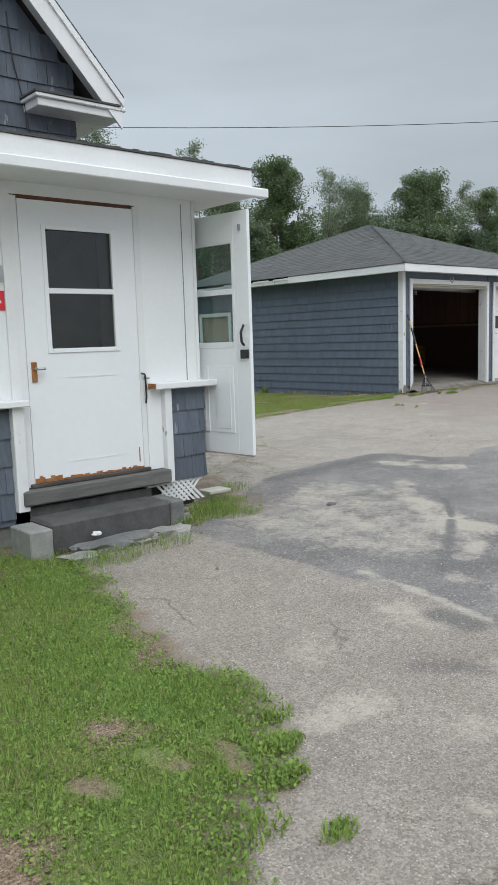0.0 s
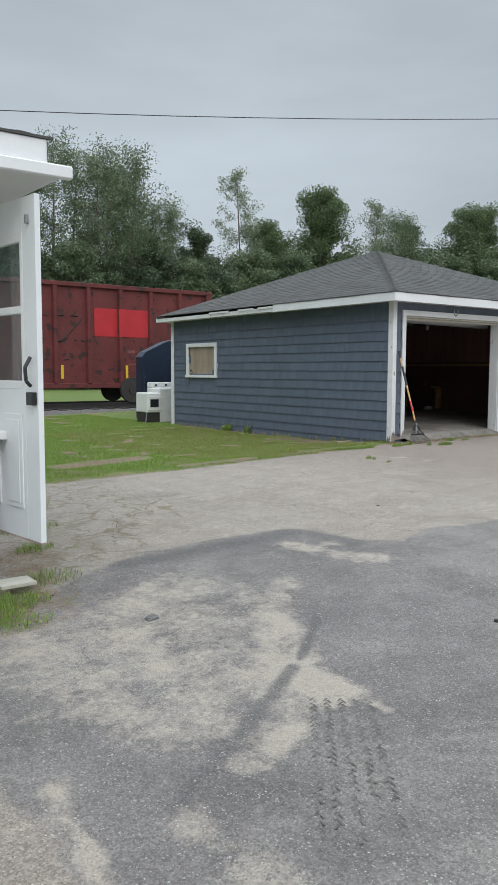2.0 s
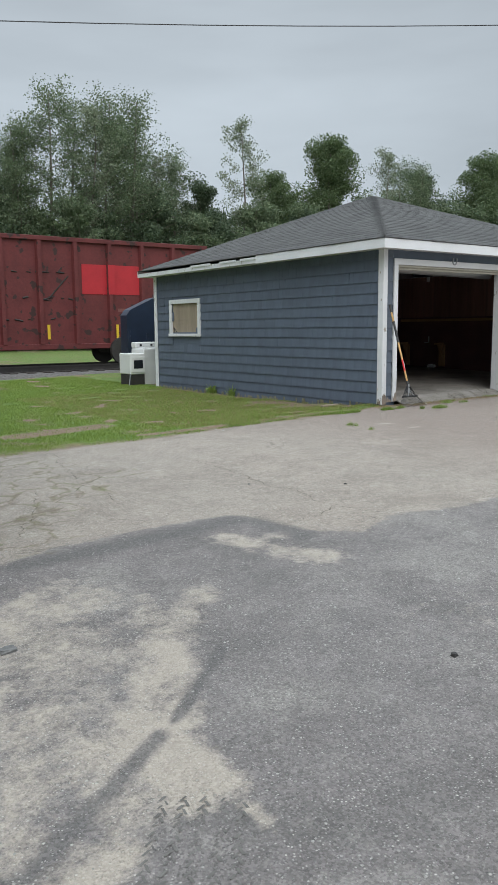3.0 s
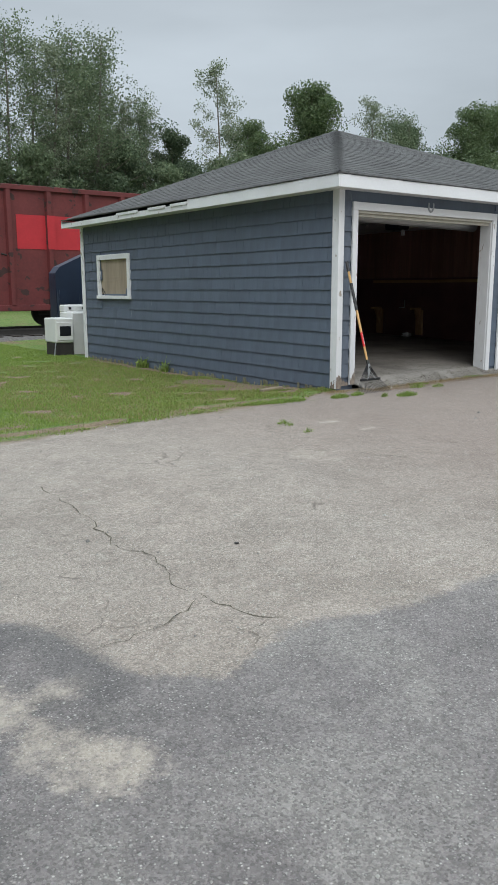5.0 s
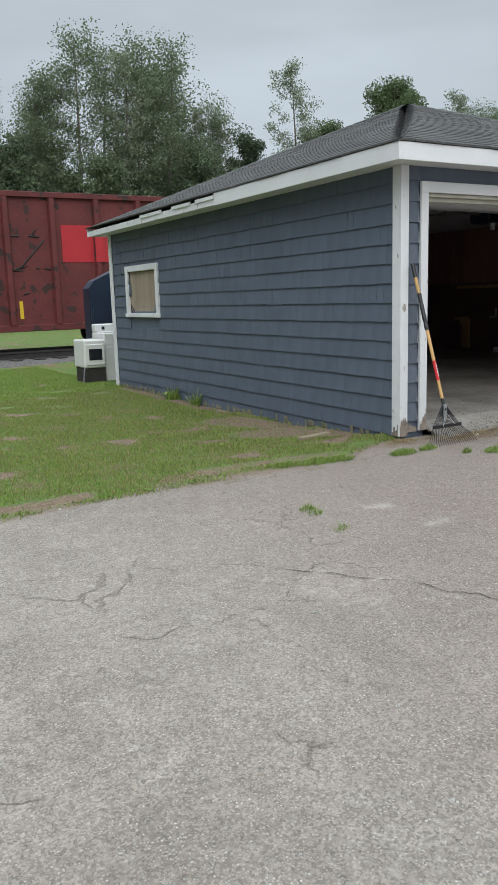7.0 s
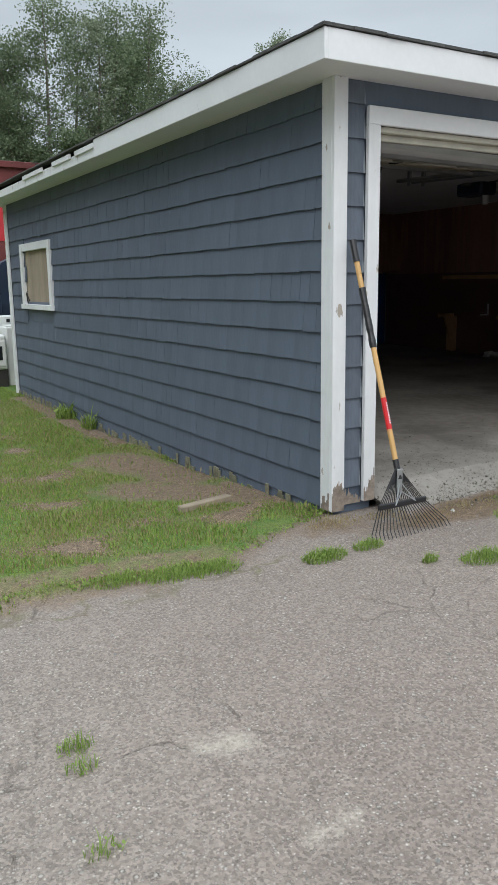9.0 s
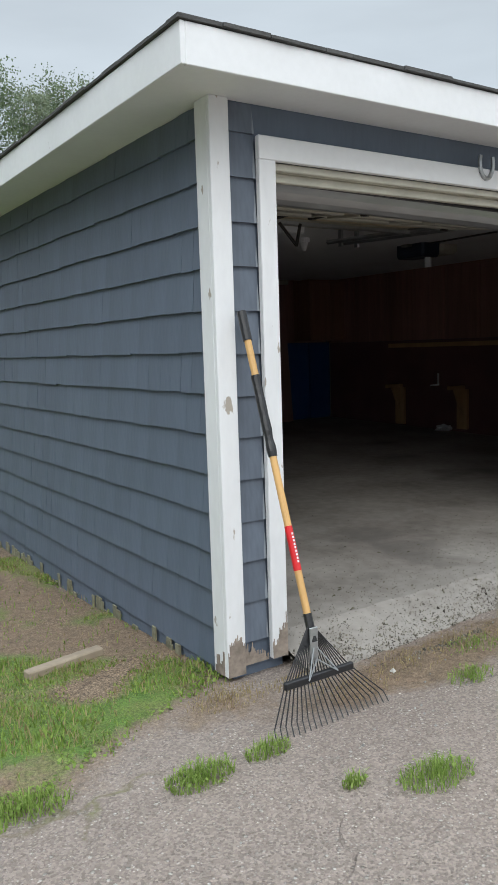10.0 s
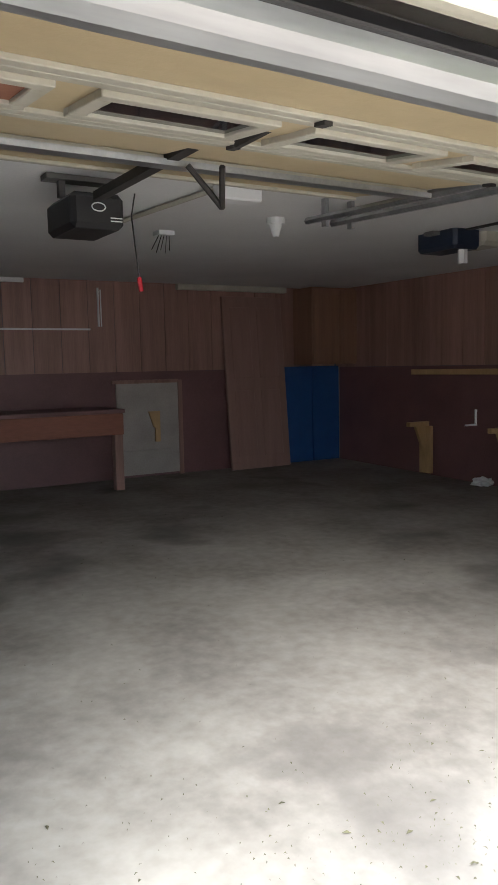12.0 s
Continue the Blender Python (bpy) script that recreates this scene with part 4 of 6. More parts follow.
part("cove_trim", boxes((16.8, 18.3, IY1 - 0.09, IY1 - 0.02, WTOP - 0.07, WTOP - 0.004), bevel=0.004), CREAM_TRIM, garage, "pale trim board")

yb = IY1 - 0.02
zfb = fz(yb)
ld = thing("leaning_door", "brown panelled door leaning upright against the back wall", "door", (17.8, yb - 0.2, zfb))
m = Matrix.Rotation(radians(-5), 4, "X")
bm = box(bmesh.new(), -0.42, 0.42, -0.02, 0.02, 0.0, 2.08, m=m, bevel=0.004)
part("leaf", bm, DOOR_BROWN, ld)
for xa, xb in ((-0.32, -0.05), (0.05, 0.32)):
    for za, zt in ((0.15, 0.95), (1.1, 1.95)):
        part("panel", box(bmesh.new(), xa, xb, -0.03, -0.021, za, zt, m=m, bevel=0.004), DOOR_BROWN, ld)
cab = thing("wall_cabinet", "orange-brown wooden cabinet hung in the corner of the garage", "cabinet", (18.85, yb - 0.01, 1.84))
part("body", boxes((-0.42, 0.40, -0.40, 0, 0, WTOP - 1.86), bevel=0.004), CABINET, cab)
for s in (-0.41, 0.0):
    part("door", boxes((s + 0.004, s + 0.39, -0.42, -0.401, 0.02, WTOP - 1.89), bevel=0.004), CABINET, cab)
bp = thing("blue_board", "blue painted board standing in the corner under the cabinet", "board", (18.7, yb - 0.01, zfb))
part("sheet", boxes((-0.42, -0.01, -0.03, 0, 0, 1.22)), NAVY, bp)
part("sheet", boxes((0.0, 0.42, -0.034, 0, 0, 1.22)), NAVY, bp)
part("edge_strip", boxes((0.42, 0.445, -0.05, 0, 0, 1.22)), GREYBOARD, bp, "pale edge strip")
pb = thing("patch_board", "pale grey board covering a low opening in the back wall", "board", (16.4, yb - 0.002, zfb))
part("sheet", boxes((-0.38, 0.38, -0.02, 0, 0.03, 1.07)), GREYBOARD, pb)
part("frame", boxes((0.38, 0.43, -0.035, 0, 0.0, 1.1), (-0.43, 0.38, -0.035, 0, 1.07, 1.11)), BROWN_PANEL, pb, "brown frame strip")
part("lower_strip", boxes((-0.38, 0.3, -0.05, -0.021, 0.28, 0.31), (-0.33, 0.35, -0.03, -0.021, 0.1, 0.24)), GREYBOARD, pb, "grey lower board")
br = thing("shelf_bracket", "small wooden bracket nailed to the grey board", "bracket", (16.5, yb - 0.03, zfb + 0.55), "wall brackets")
bm = boxes((-0.03, 0.03, -0.03, 0, -0.15, 0.2), bevel=0.003)
prism(bm, [(-0.12, 0.2), (0.02, 0.2), (0.02, 0.15), (-0.02, 0.0), (-0.06, 0.02)], "y", -0.05, -0.031)
part("brace", bm, PINE, br)
tub = thing("lamp_tube", "thin pale fluorescent tube standing on the wall panelling", "tube", (15.85, yb - 0.02, 2.3))
part("tube", rods([(0, 0, 0), (0, 0, 0.42)], 0.012), CEIL, tub)
part("tube", rods([(0.03, 0, 0.0), (0.03, 0, 0.4)], 0.008), CEIL, tub)
ws = thing("wall_strip", "thin pale horizontal strip on the wall panelling", "strip", (14.9, yb - 0.02, 2.26))
part("strip", boxes((-1.2, 0.85, -0.01, 0, 0, 0.02)), CEIL, ws)

bench = thing("workbench", "red-brown wooden workbench built along the back wall", "workbench", (14.6, yb, fz(16.6)))
part("top", boxes((-1.8, 1.22, -0.75, -0.02, 0.80, 0.84), bevel=0.004), MAROON, bench, "dark bench top")
part("apron", boxes((-1.8, 1.2, -0.75, -0.71, 0.58, 0.798), bevel=0.003), BENCH_WOOD, bench, "red-brown front board")
for x in (-1.7, 1.12):
    part("leg", boxes((x, x + 0.09, -0.70, -0.61, -0.0, 0.798), bevel=0.004), BROWN_PANEL, bench)
# brackets and shelf on the right wall
xr = IX1 - 0.016
ledge = thing("wall_ledge", "raw pine ledge board fixed along the garage side wall", "ledge", (xr, 14, 1.70))
part("board", boxes((-0.04, 0, -3.6, 1.55, 0, 0.06), bevel=0.003), PINE, ledge)


def pine_bracket(y):
    ob = thing("pine_bracket", "raw pine bench bracket fixed to the dark wall", "bracket", (xr, y, 0.62), "pine brackets")
    part("post", boxes((-0.045, 0, -0.09, 0.09, -0.04, 0.5), bevel=0.004), PINE, ob)
    part("arm", boxes((-0.30, 0, -0.03, 0.03, 0.5, 0.55), bevel=0.004), PINE, ob)
    bm = bmesh.new()
    prism(bm, [(-0.05, 0.5), (-0.20, 0.5), (-0.17, 0.44), (-0.05, 0.15)], "y", -0.02, 0.02)
    part("brace", bm, PINE, ob)
    return ob


for y in (15.32, 14.15):
    pine_bracket(y)
lb = thing("angle_bracket", "small white metal angle bracket on the dark wall", "angle bracket", (xr, 14.6, 1.17))
part("bracket", boxes((-0.012, 0, -0.012, 0.012, 0, 0.16), (-0.16, 0, -0.012, 0.012, -0.01, 0.008)), WHITE, lb)
rag = thing("rag", "crumpled white rag on the garage floor by the wall", "rag", (19.05, 14.45, fz(14.45)))
bm = bmesh.new()
bmesh.ops.create_icosphere(bm, subdivisions=3, radius=0.1)
for v in bm.verts:
    v.co *= 1 + 0.6 * noise.noise(v.co * 22)
    v.co.z = max(0.0, v.co.z * 0.55 + 0.03)
part("cloth", bm, WHITE, rag)
dl = thing("debris", "bits of leaf and twig scattered on the garage floor", "debris")
dl["kind"] = "stuff"
bm = bmesh.new()
for i in range(3200):
    x, y = r_.uniform(12.9, 16.5), GY0 - 0.25 + abs(r_.gauss(0, 0.6))
    if r_.random() < 0.08:
        y = r_.uniform(10, 16)
    z = fz(max(y, GY0)) - max(0, GY0 + 0.1 - y) * 0.28 + 0.004
    a, s = r_.uniform(0, 6.3), r_.uniform(0.002, 0.007) * (2.2 if r_.random() < 0.1 else 1)
    u, w = Vector((math.cos(a), math.sin(a), 0)) * s, Vector((-math.sin(a), math.cos(a), 0)) * s * r_.uniform(0.12, 0.6)
    c = Vector((x, y, z + 0.003))
    vs = [bm.verts.new(p) for p in (c - u, c - w + Vector((0, 0, 0.006)), c + u, c + w + Vector((0, 0, 0.004)))]
    bm.faces.new(vs)
part("bits", bm, mat("dead_leaf", (0.14, 0.13, 0.075), 0.9, amount=0.6, scale=20), dl, kind="stuff")


# ---------------------------------------------------------------- rake
rake = thing("rake", "wooden-handled rake with black tines leaning on the garage corner", "rake", (12.6, 9.3, 0.4))
HB, HT = Vector((12.615, 9.30, 0.73)), Vector((12.62, 9.70, 1.90))


def hpt(k):
    return HB + (HT - HB) * k


part("grip", rod(bmesh.new(), hpt(0.90), hpt(1.0), 0.019, 0.019, 10), BLACK, rake, "black rubber grip")
part("handle", rods([hpt(0.0), hpt(0.52)], 0.0145, 10), ASH, rake, "pale ash wood handle")
part("handle", rods([hpt(0.77), hpt(0.90)], 0.0145, 10), ASH, rake, "pale ash wood handle")
bm = bmesh.new()
r_ = random.Random(2)
rr_ = 0.0175
for i in range(16):
    r2_ = 0.0165 + r_.random() * 0.0035
    rod(bm, hpt(0.51 + 0.27 * i / 16), hpt(0.51 + 0.27 * (i + 1) / 16), rr_, r2_, 10)
    rr_ = r2_
part("tape", bm, TAPE, rake, "black tape wound round the handle")
lab = part("label", rod(bmesh.new(), hpt(0.145), hpt(0.285), 0.0155, 0.0155, 12), RED_LABEL, rake, "red label with pale lettering bars")
part("lettering", boxes(*[(-0.004, 0.004, -0.0176, -0.0168, z, z + 0.008) for z in np.arange(0.02, 0.13, 0.0135)]), WHITE, lab, "pale lettering bars")
lab.children[0].data.transform(Matrix.Translation(hpt(0.153)) @ (HT - HB).to_track_quat("Z", "Y").to_matrix().to_4x4() @ Matrix.Rotation(radians(180 - 0), 4, "Z"))
part("ferrule", rod(bmesh.new(), hpt(-0.075), hpt(0.012), 0.0165, 0.017, 10), BLACK, rake, "black socket")
part("spring_plate", boxes((12.595, 12.632, 9.262, 9.270, 0.56, 0.70), bevel=0.002), GALV, rake, "galvanised spring plate")
bm = bmesh.new()
top = Vector((12.613, 9.285, 0.70))
for i in range(22):
    k = (i - 10.5) / 10.5
    mid = top + Vector((0.008 + 0.155 * k, -0.03, -0.185))
    end = Vector((12.64 + 0.265 * k, 9.20, gz(12.66, 9.2) + 0.03))
    toe = end + Vector((0.006 * k - 0.01, -0.035, -0.03))
    pts = [top + Vector((0.012 * k, 0, 0)), mid, end, toe]
    for p, q in zip(pts, pts[1:]):
        rod(bm, p, q, 0.0026, n=5)
part("tine", bm, BLACK, rake, "fan of thin black steel tines", "stuff")
part("cross_bar", boxes((12.621 - 0.165, 12.621 + 0.165, 9.235, 9.255, 0.50, 0.53), bevel=0.004), BLACK, rake, "black cross bar")
part("spring", rods([(12.61, 9.262, 0.62), (12.56, 9.23, 0.515), (12.615, 9.25, 0.58), (12.70, 9.23, 0.52), (12.625, 9.262, 0.62)], 0.003), GALV, rake, "wire spring")
hang(rake, True)


# ---------------------------------------------------------------- the house and its enclosed porch
house = thing("house", "old white and dark blue house with enclosed porch and steep gable", "house", (1, 7, 0))
HY, HX = 5.45, 4.15
PT = 2.70
part("wall", boxes((-4, 2.50, HY, HY + 0.1, 0.2, PT), (3.56, HX, HY, HY + 0.1, 0.3, PT), (2.50, 3.56, HY, HY + 0.1, 2.61, PT), bevel=0), PANEL, house, "smooth white wall panels")
part("wall", boxes((HX - 0.1, HX, HY + 0.1, 5.85, 0.3, PT), (HX - 0.1, HX, 6.68, 7.0, 0.3, PT), (HX - 0.1, HX, 5.85, 6.68, 2.58, PT)), PANEL, house, "white side wall of the porch")
# plain back wall, with the porch's dimness put into its grey-brown colour
part("back_lining", boxes((-4, HX - 0.1, 6.9, 7.0, 0.3, PT)), mat("shade_toned_interior_wall", (0.25, 0.22, 0.2), 0.8), house)
part("porch_floor", boxes((-4, HX - 0.1, HY + 0.1, 6.9, 0.34, 0.42)), GREY_WOOD, house)
# door frame, door
part("door_trim", boxes((2.42, 2.50, HY - 0.02, HY, 0.40, 2.66), (2.50, 2.555, HY - 0.01, HY + 0.06, 0.46, 2.60), (3.535, 3.60, HY - 0.015, HY, 0.46, 2.60), bevel=0.003), WHITE, house, "white door casing")
part("head_strip", boxes((2.55, 3.53, HY - 0.004, HY + 0.02, 2.585, 2.61)), mat("bare_red_wood", (0.16, 0.06, 0.04), 0.8, amount=0.4), house, "bare red-brown strip over the door")
part("panel_seam", boxes((4.02, 4.028, HY - 0.003, HY, 1.18, 2.66), (3.60, 3.605, HY - 0.003, HY, 1.18, 2.6)), mat("seam_grey", (0.35, 0.36, 0.37), 0.8), house, "thin panel seam")
part("corner_trim", boxes((HX - 0.02, HX + 0.012, HY - 0.012, HY + 0.06, 1.19, PT), bevel=0.003), WHITE, house, "white corner trim")
fd = part("door", boxes((2.557, 2.76, HY - 0.012, HY + 0.03, 0.487, 2.58), (3.325, 3.532, HY - 0.012, HY + 0.03, 0.487, 2.58), (2.76, 3.325, HY - 0.012, HY + 0.03, 0.487, 1.49), (2.76, 3.325, HY - 0.012, HY + 0.03, 2.38, 2.58)), STEEL_DOOR, house, "closed white steel door with rust along its foot")
part("glass", boxes((2.76, 3.325, HY + 0.008, HY + 0.014, 1.49, 2.38)), glass("dim_door_glass", (0.6, 0.62, 0.62), 0.02), fd, "dark two-part window pane")
part("glass_frame", boxes((2.73, 2.765, HY - 0.022, HY - 0.0125, 1.46, 2.41), (3.32, 3.355, HY - 0.022, HY - 0.0125, 1.46, 2.41), (2.765, 3.32, HY - 0.022, HY - 0.0125, 2.375, 2.41), (2.765, 3.32, HY - 0.022, HY - 0.0125, 1.46, 1.495), (2.765, 3.32, HY - 0.022, HY + 0.005, 1.905, 1.945), bevel=0.003), STEEL_DOOR, fd, "white window moulding")
part("panel_line", boxes((2.86, 3.06, HY - 0.016, HY - 0.0125, 1.27, 1.276), (3.12, 3.32, HY - 0.016, HY - 0.0125, 1.27, 1.276), (2.86, 3.06, HY - 0.016, HY - 0.0125, 0.62, 0.626), (3.12, 3.32, HY - 0.016, HY - 0.0125, 0.62, 0.626)), PANEL, fd, "pressed panel edge")
bm = bmesh.new()
r_ = random.Random(9)
x = 2.56
while x < 3.53:
    w = r_.uniform(0.02, 0.05)
    h = (0.045 if x < 2.78 else 0.02) * r_.uniform(0.5, 1.3)
    box(bm, x, min(x + w, 3.53), HY - 0.0145, HY - 0.0125, 0.488, 0.488 + h)
    x += w
box(bm, 3.49, 3.50, HY - 0.0145, HY - 0.0125, 0.54, 0.66)
part("rust_edge", bm, RUST, fd, "orange rust along the door's foot")
lk = part("lock_plate", boxes((2.585, 2.625, HY - 0.03, HY - 0.0125, 1.25, 1.40), bevel=0.004), RUST, fd, "rusty lock plate")
part("knob", rods([(2.605, HY - 0.03, 1.35), (2.605, HY - 0.07, 1.35), (2.67, HY - 0.07, 1.35)], 0.012), GALV, fd, "metal lever")
part("strap", rods([(3.535, HY - 0.03, 1.27), (3.56, HY - 0.05, 1.26), (3.565, HY - 0.05, 1.08), (3.56, HY - 0.045, 1.02)], 0.008), BLACK, house, "black hanging strap")
part("knob", rods([(3.57, HY - 0.02, 1.23), (3.60, HY - 0.05, 1.23)], 0.01), GALV, house, "small metal hook")
# sills, posts and shingled base walls
part("sill", boxes((3.60, HX + 0.1, HY - 0.14, HY - 0.0, 1.13, 1.185), (HX, HX + 0.1, HY, 5.80, 1.13, 1.185), bevel=0.008), WHITE, house, "white timber sill")
part("sill", boxes((-4, 2.50, HY - 0.14, HY - 0.0, 1.08, 1.13), bevel=0.008), WHITE, house, "white timber sill")
part("sill_end", boxes((3.597, 3.603, HY - 0.14, HY - 0.03, 1.135, 1.18)), RUST, house, "rusty cut end of the sill")
part("post", boxes((3.72, 3.79, HY - 0.09, HY - 0.0, 0.335, 1.13), bevel=0.004), WHITE_WORN, house, "white post under the sill")
part("post", boxes((2.38, 2.47, HY - 0.09, HY - 0.0, 0.30, 1.08), bevel=0.004), WHITE_WORN, house, "white post under the sill")
part("base_board", boxes((3.58, 3.72, HY - 0.03, HY, 0.46, 1.13)), PANEL, house, "white panel beside the door")


def shingle_rows(parent, plane, lo, hi, z0, z1, expo, seed, out, coord, skip=None, mt=None, jitter=0.0035):
    """Rows of shingles on a wall as parts of it; plane: the axis that the wall looks along, out: its sign."""
    r = random.Random(seed)
    k, z = 0, z0
    cache = {}
    while z < z1 - 0.02:
        u = lo - r.random() * 0.15
        top = min(z + expo + 0.02, z1)
        while u < hi - 0.01:
            w = r.choice((0.10, 0.13, 0.17, 0.21, 0.25))
            if hi - lo < 0.3:
                u, w = lo, hi - lo
            a, b = max(u, lo), min(u + w, hi)
            u += w
            if b - a < 0.02:
                continue
            if skip and skip(a, b, z, top):
                continue
            yield r, a + r.choice((0.0005, 0.001, 0.003)), b - r.choice((0.0005, 0.001, 0.003)), z + r.uniform(-jitter, jitter), top, k
        z += expo
        k += 1


def shingle_bm(bm, plane, out, at, a, b, z, top):
    t0, t1 = 0.02, 0.003
    q = []
    for v, h in ((z, t0), (top, t1)):
        for w in (a, b):
            for d in (0.0, h):
                q.append((at + out * d, w, v) if plane == "x" else (w, at + out * d, v))
    v = [bm.verts.new(p) for p in q]
    # order: (a,z,0) (a,z,h) (b,z,0) (b,z,h) (a,t,0) (a,t,h) (b,t,0) (b,t,h)
    for f in ((1, 3, 7, 5), (0, 2, 3, 1), (0, 1, 5, 4), (2, 6, 7, 3), (4, 5, 7, 6)):
        bm.faces.new([v[i] for i in f])
    return bm


def joined_shingles(parent, plane, lo, hi, z0, z1, expo, seed, out, at, skip=None, mt=None, label=""):
    bm = bmesh.new()
    for r, a, b, z, top, k in shingle_rows(parent, plane, lo, hi, z0, z1, expo, seed, out, at, skip):
        shingle_bm(bm, plane, out, at, a, b, z, top)
    return part("shingle", bm, mt or BLUE, parent, label, "stuff")


joined_shingles(house, "y", 3.79, HX + 0.02, 0.335, 1.13, 0.20, 31, -1, HY - 0.02, mt=BLUE_WORN)
part("base_wall", boxes((3.79, HX + 0.02, HY - 0.02, HY, 0.34, 1.13), (HX, HX + 0.02, HY, 5.8, 0.34, 1.13)), BLUE_WORN, house)
joined_shingles(house, "x", HY - 0.02, 5.8, 0.335, 1.13, 0.20, 32, 1, HX + 0.02, mt=BLUE_WORN)
joined_shingles(house, "y", -4, 2.38, 0.25, 1.08, 0.20, 33, -1, HY - 0.02, mt=BLUE_WORN)
part("base_wall", boxes((-4, 2.38, HY - 0.02, HY, 0.2, 1.08)), BLUE_WORN, house)
# lattice under the porch
bm = bmesh.new()
lx0, lx1, lz0, lz1 = 3.60, HX, 0.14, 0.335
for s in (-1, 1):
    c = lx0 - 0.2
    while c < lx1 + 0.2:
        p = [(c + s * (z - lz0), z) for z in (lz0, lz1)]
        if all(lx0 <= q[0] <= lx1 for q in p):
            prism(bm, [(p[0][0] - 0.015, p[0][1]), (p[0][0] + 0.015, p[0][1]), (p[1][0] + 0.015, p[1][1]), (p[1][0] - 0.015, p[1][1])], "y", HY - 0.02 + s * 0.003 - 0.004, HY - 0.02 + s * 0.003 + 0.001)
        c += 0.052
part("lattice", bm, WHITE, house, "white plastic lattice")
# near-black sheet added to paint the shade under the porch, behind the lattice
part("dark_gap", boxes((-4, HX - 0.02, HY + 0.12, HY + 0.16, 0.0, 0.32)), IRON, house)
part("threshold_beam", boxes((2.42, 3.74, HY - 0.12, HY, 0.34, 0.455), bevel=0.012), GREY_WOOD, house, "cracked grey threshold beam")
part("threshold", boxes((2.52, 3.58, HY - 0.05, HY, 0.458, 0.486), bevel=0.004), mat("rotten_wood", (0.1, 0.085, 0.075), 0.9, amount=0.5), house, "dark rotten threshold")
part("foundation", boxes((-4, 3.6, HY - 0.0, HY + 0.1, -0.1, 0.3)), CONCRETE_STEP, house)
# porch roof
PF = 4.95
fx1 = 4.52
part("fascia", boxes((-4.4, fx1 - 0.14, PF - 0.02, PF, 2.74, 2.885), bevel=0.004), WHITE, house, "white fascia board of the porch roof")
part("crown", boxes((-4.4, fx1, PF - 0.07, PF - 0.021, 2.67, 2.745), bevel=0.008), WHITE, house, "white moulding under the porch eave")
part("soffit", boxes((-4.4, fx1 - 0.02, PF, HY, 2.70, 2.715), (HX, fx1 - 0.02, HY, 7.0, 2.70, 2.715)), WHITE, house, "white soffit")
bm = bmesh.new()
prism(bm, [(PF - 0.03, 2.885), (PF - 0.03, 2.90), (7.0, 3.42), (7.0, 3.38)], "x", -4.4, fx1 - 0.1)
part("porch_roof", bm, ROOF, house, "low dark shingled porch roof")
bm = bmesh.new()
prism(bm, [(PF, 2.74), (PF, 2.883), (7.0, 3.378), (7.0, 3.23)], "x", fx1 - 0.16, fx1 - 0.13)
part("rake_board", bm, WHITE, house, "white rake board")
bm = bmesh.new()
prism(bm, [(5.45, 2.70), (5.45, 2.9), (6.95, 3.3), (6.95, 2.7)], "x", HX - 0.02, HX)
part("side_gable", bm, PANEL, house)
bm = bmesh.new()
for i in range(70):
    x, y = r_.uniform(2.5, 4.3), PF + abs(r_.gauss(0.02, 0.15))
    z = 2.9 + (y - PF) * 0.256
    s = r_.uniform(0.02, 0.06)
    box(bm, x, x + s * 2, y, y + s, z, z + r_.uniform(0.006, 0.02))
part("shingle", bm, ROOF, house, "lifted broken shingle ends", "stuff")
# main gable
MY = 7.0
GX, GZ = 3.95, 3.78
slope = 1.06
RXX = 0.6
rz = GZ + (GX + 0.35 - RXX) * slope
wall_poly = [(-2.75, 0.2), (GX, 0.2), (GX, GZ + 0.28), (RXX, GZ + 0.28 + (GX - RXX) * slope), (-2.75, GZ + 0.28)]
bm = bmesh.new()
prism(bm, wall_poly, "y", MY, MY + 0.12)
part("wall", bm, BLUE_WORN, house)


def outside_gable(a, b, z, top):
    return b > RXX + (GZ + 0.25 + (GX - RXX) * slope - z) / slope


joined_shingles(house, "y", RXX, GX, 3.30, 7.4, 0.215, 41, -1, MY, skip=outside_gable, mt=BLUE_WORN)
part("wall", boxes((GX - 0.12, GX, MY + 0.12, 14.5, 0.2, GZ + 0.2), (-2.75, GX, 14.4, 14.5, 0.2, GZ), (-2.75, -2.63, MY, 14.5, 0.2, GZ)), BLUE_WORN, house)
tipx = GX + 0.36
bm = bmesh.new()
for s in (1,):
    top = [(tipx, GZ + 0.02), (RXX, GZ + 0.02 + (tipx - RXX) * slope)]
prism(bm, [(tipx, 3.80), (RXX, 3.80 + (tipx - RXX) * slope), (RXX, 3.92 + (tipx - RXX) * slope), (tipx + 0.02, 3.88)], "y", MY - 0.30, 14.7)
prism(bm, [(2 * RXX - tipx, 3.80), (RXX, 3.80 + (tipx - RXX) * slope), (RXX, 3.92 + (tipx - RXX) * slope), (2 * RXX - tipx - 0.02, 3.88)], "y", MY - 0.30, 14.7)
part("roof", bm, ROOF, house, "steep dark main roof")
bm = bmesh.new()
for off, thick, dy in ((0.0, 0.19, 0.02), (0.0, 0.05, 0.045)):
    prism(bm, [(tipx - 0.01, 3.845 - off), (RXX, 3.845 - off + (tipx - RXX) * slope), (RXX, 3.845 - thick * 1.45 + (tipx - RXX) * slope), (tipx - 0.01 - thick * 0.1, 3.845 - thick * 1.45)], "y", MY - 0.30 - dy, MY - 0.30 - dy + 0.021)
part("rake_board", bm, WHITE, house, "white rake board with a crown strip")
bm = bmesh.new()
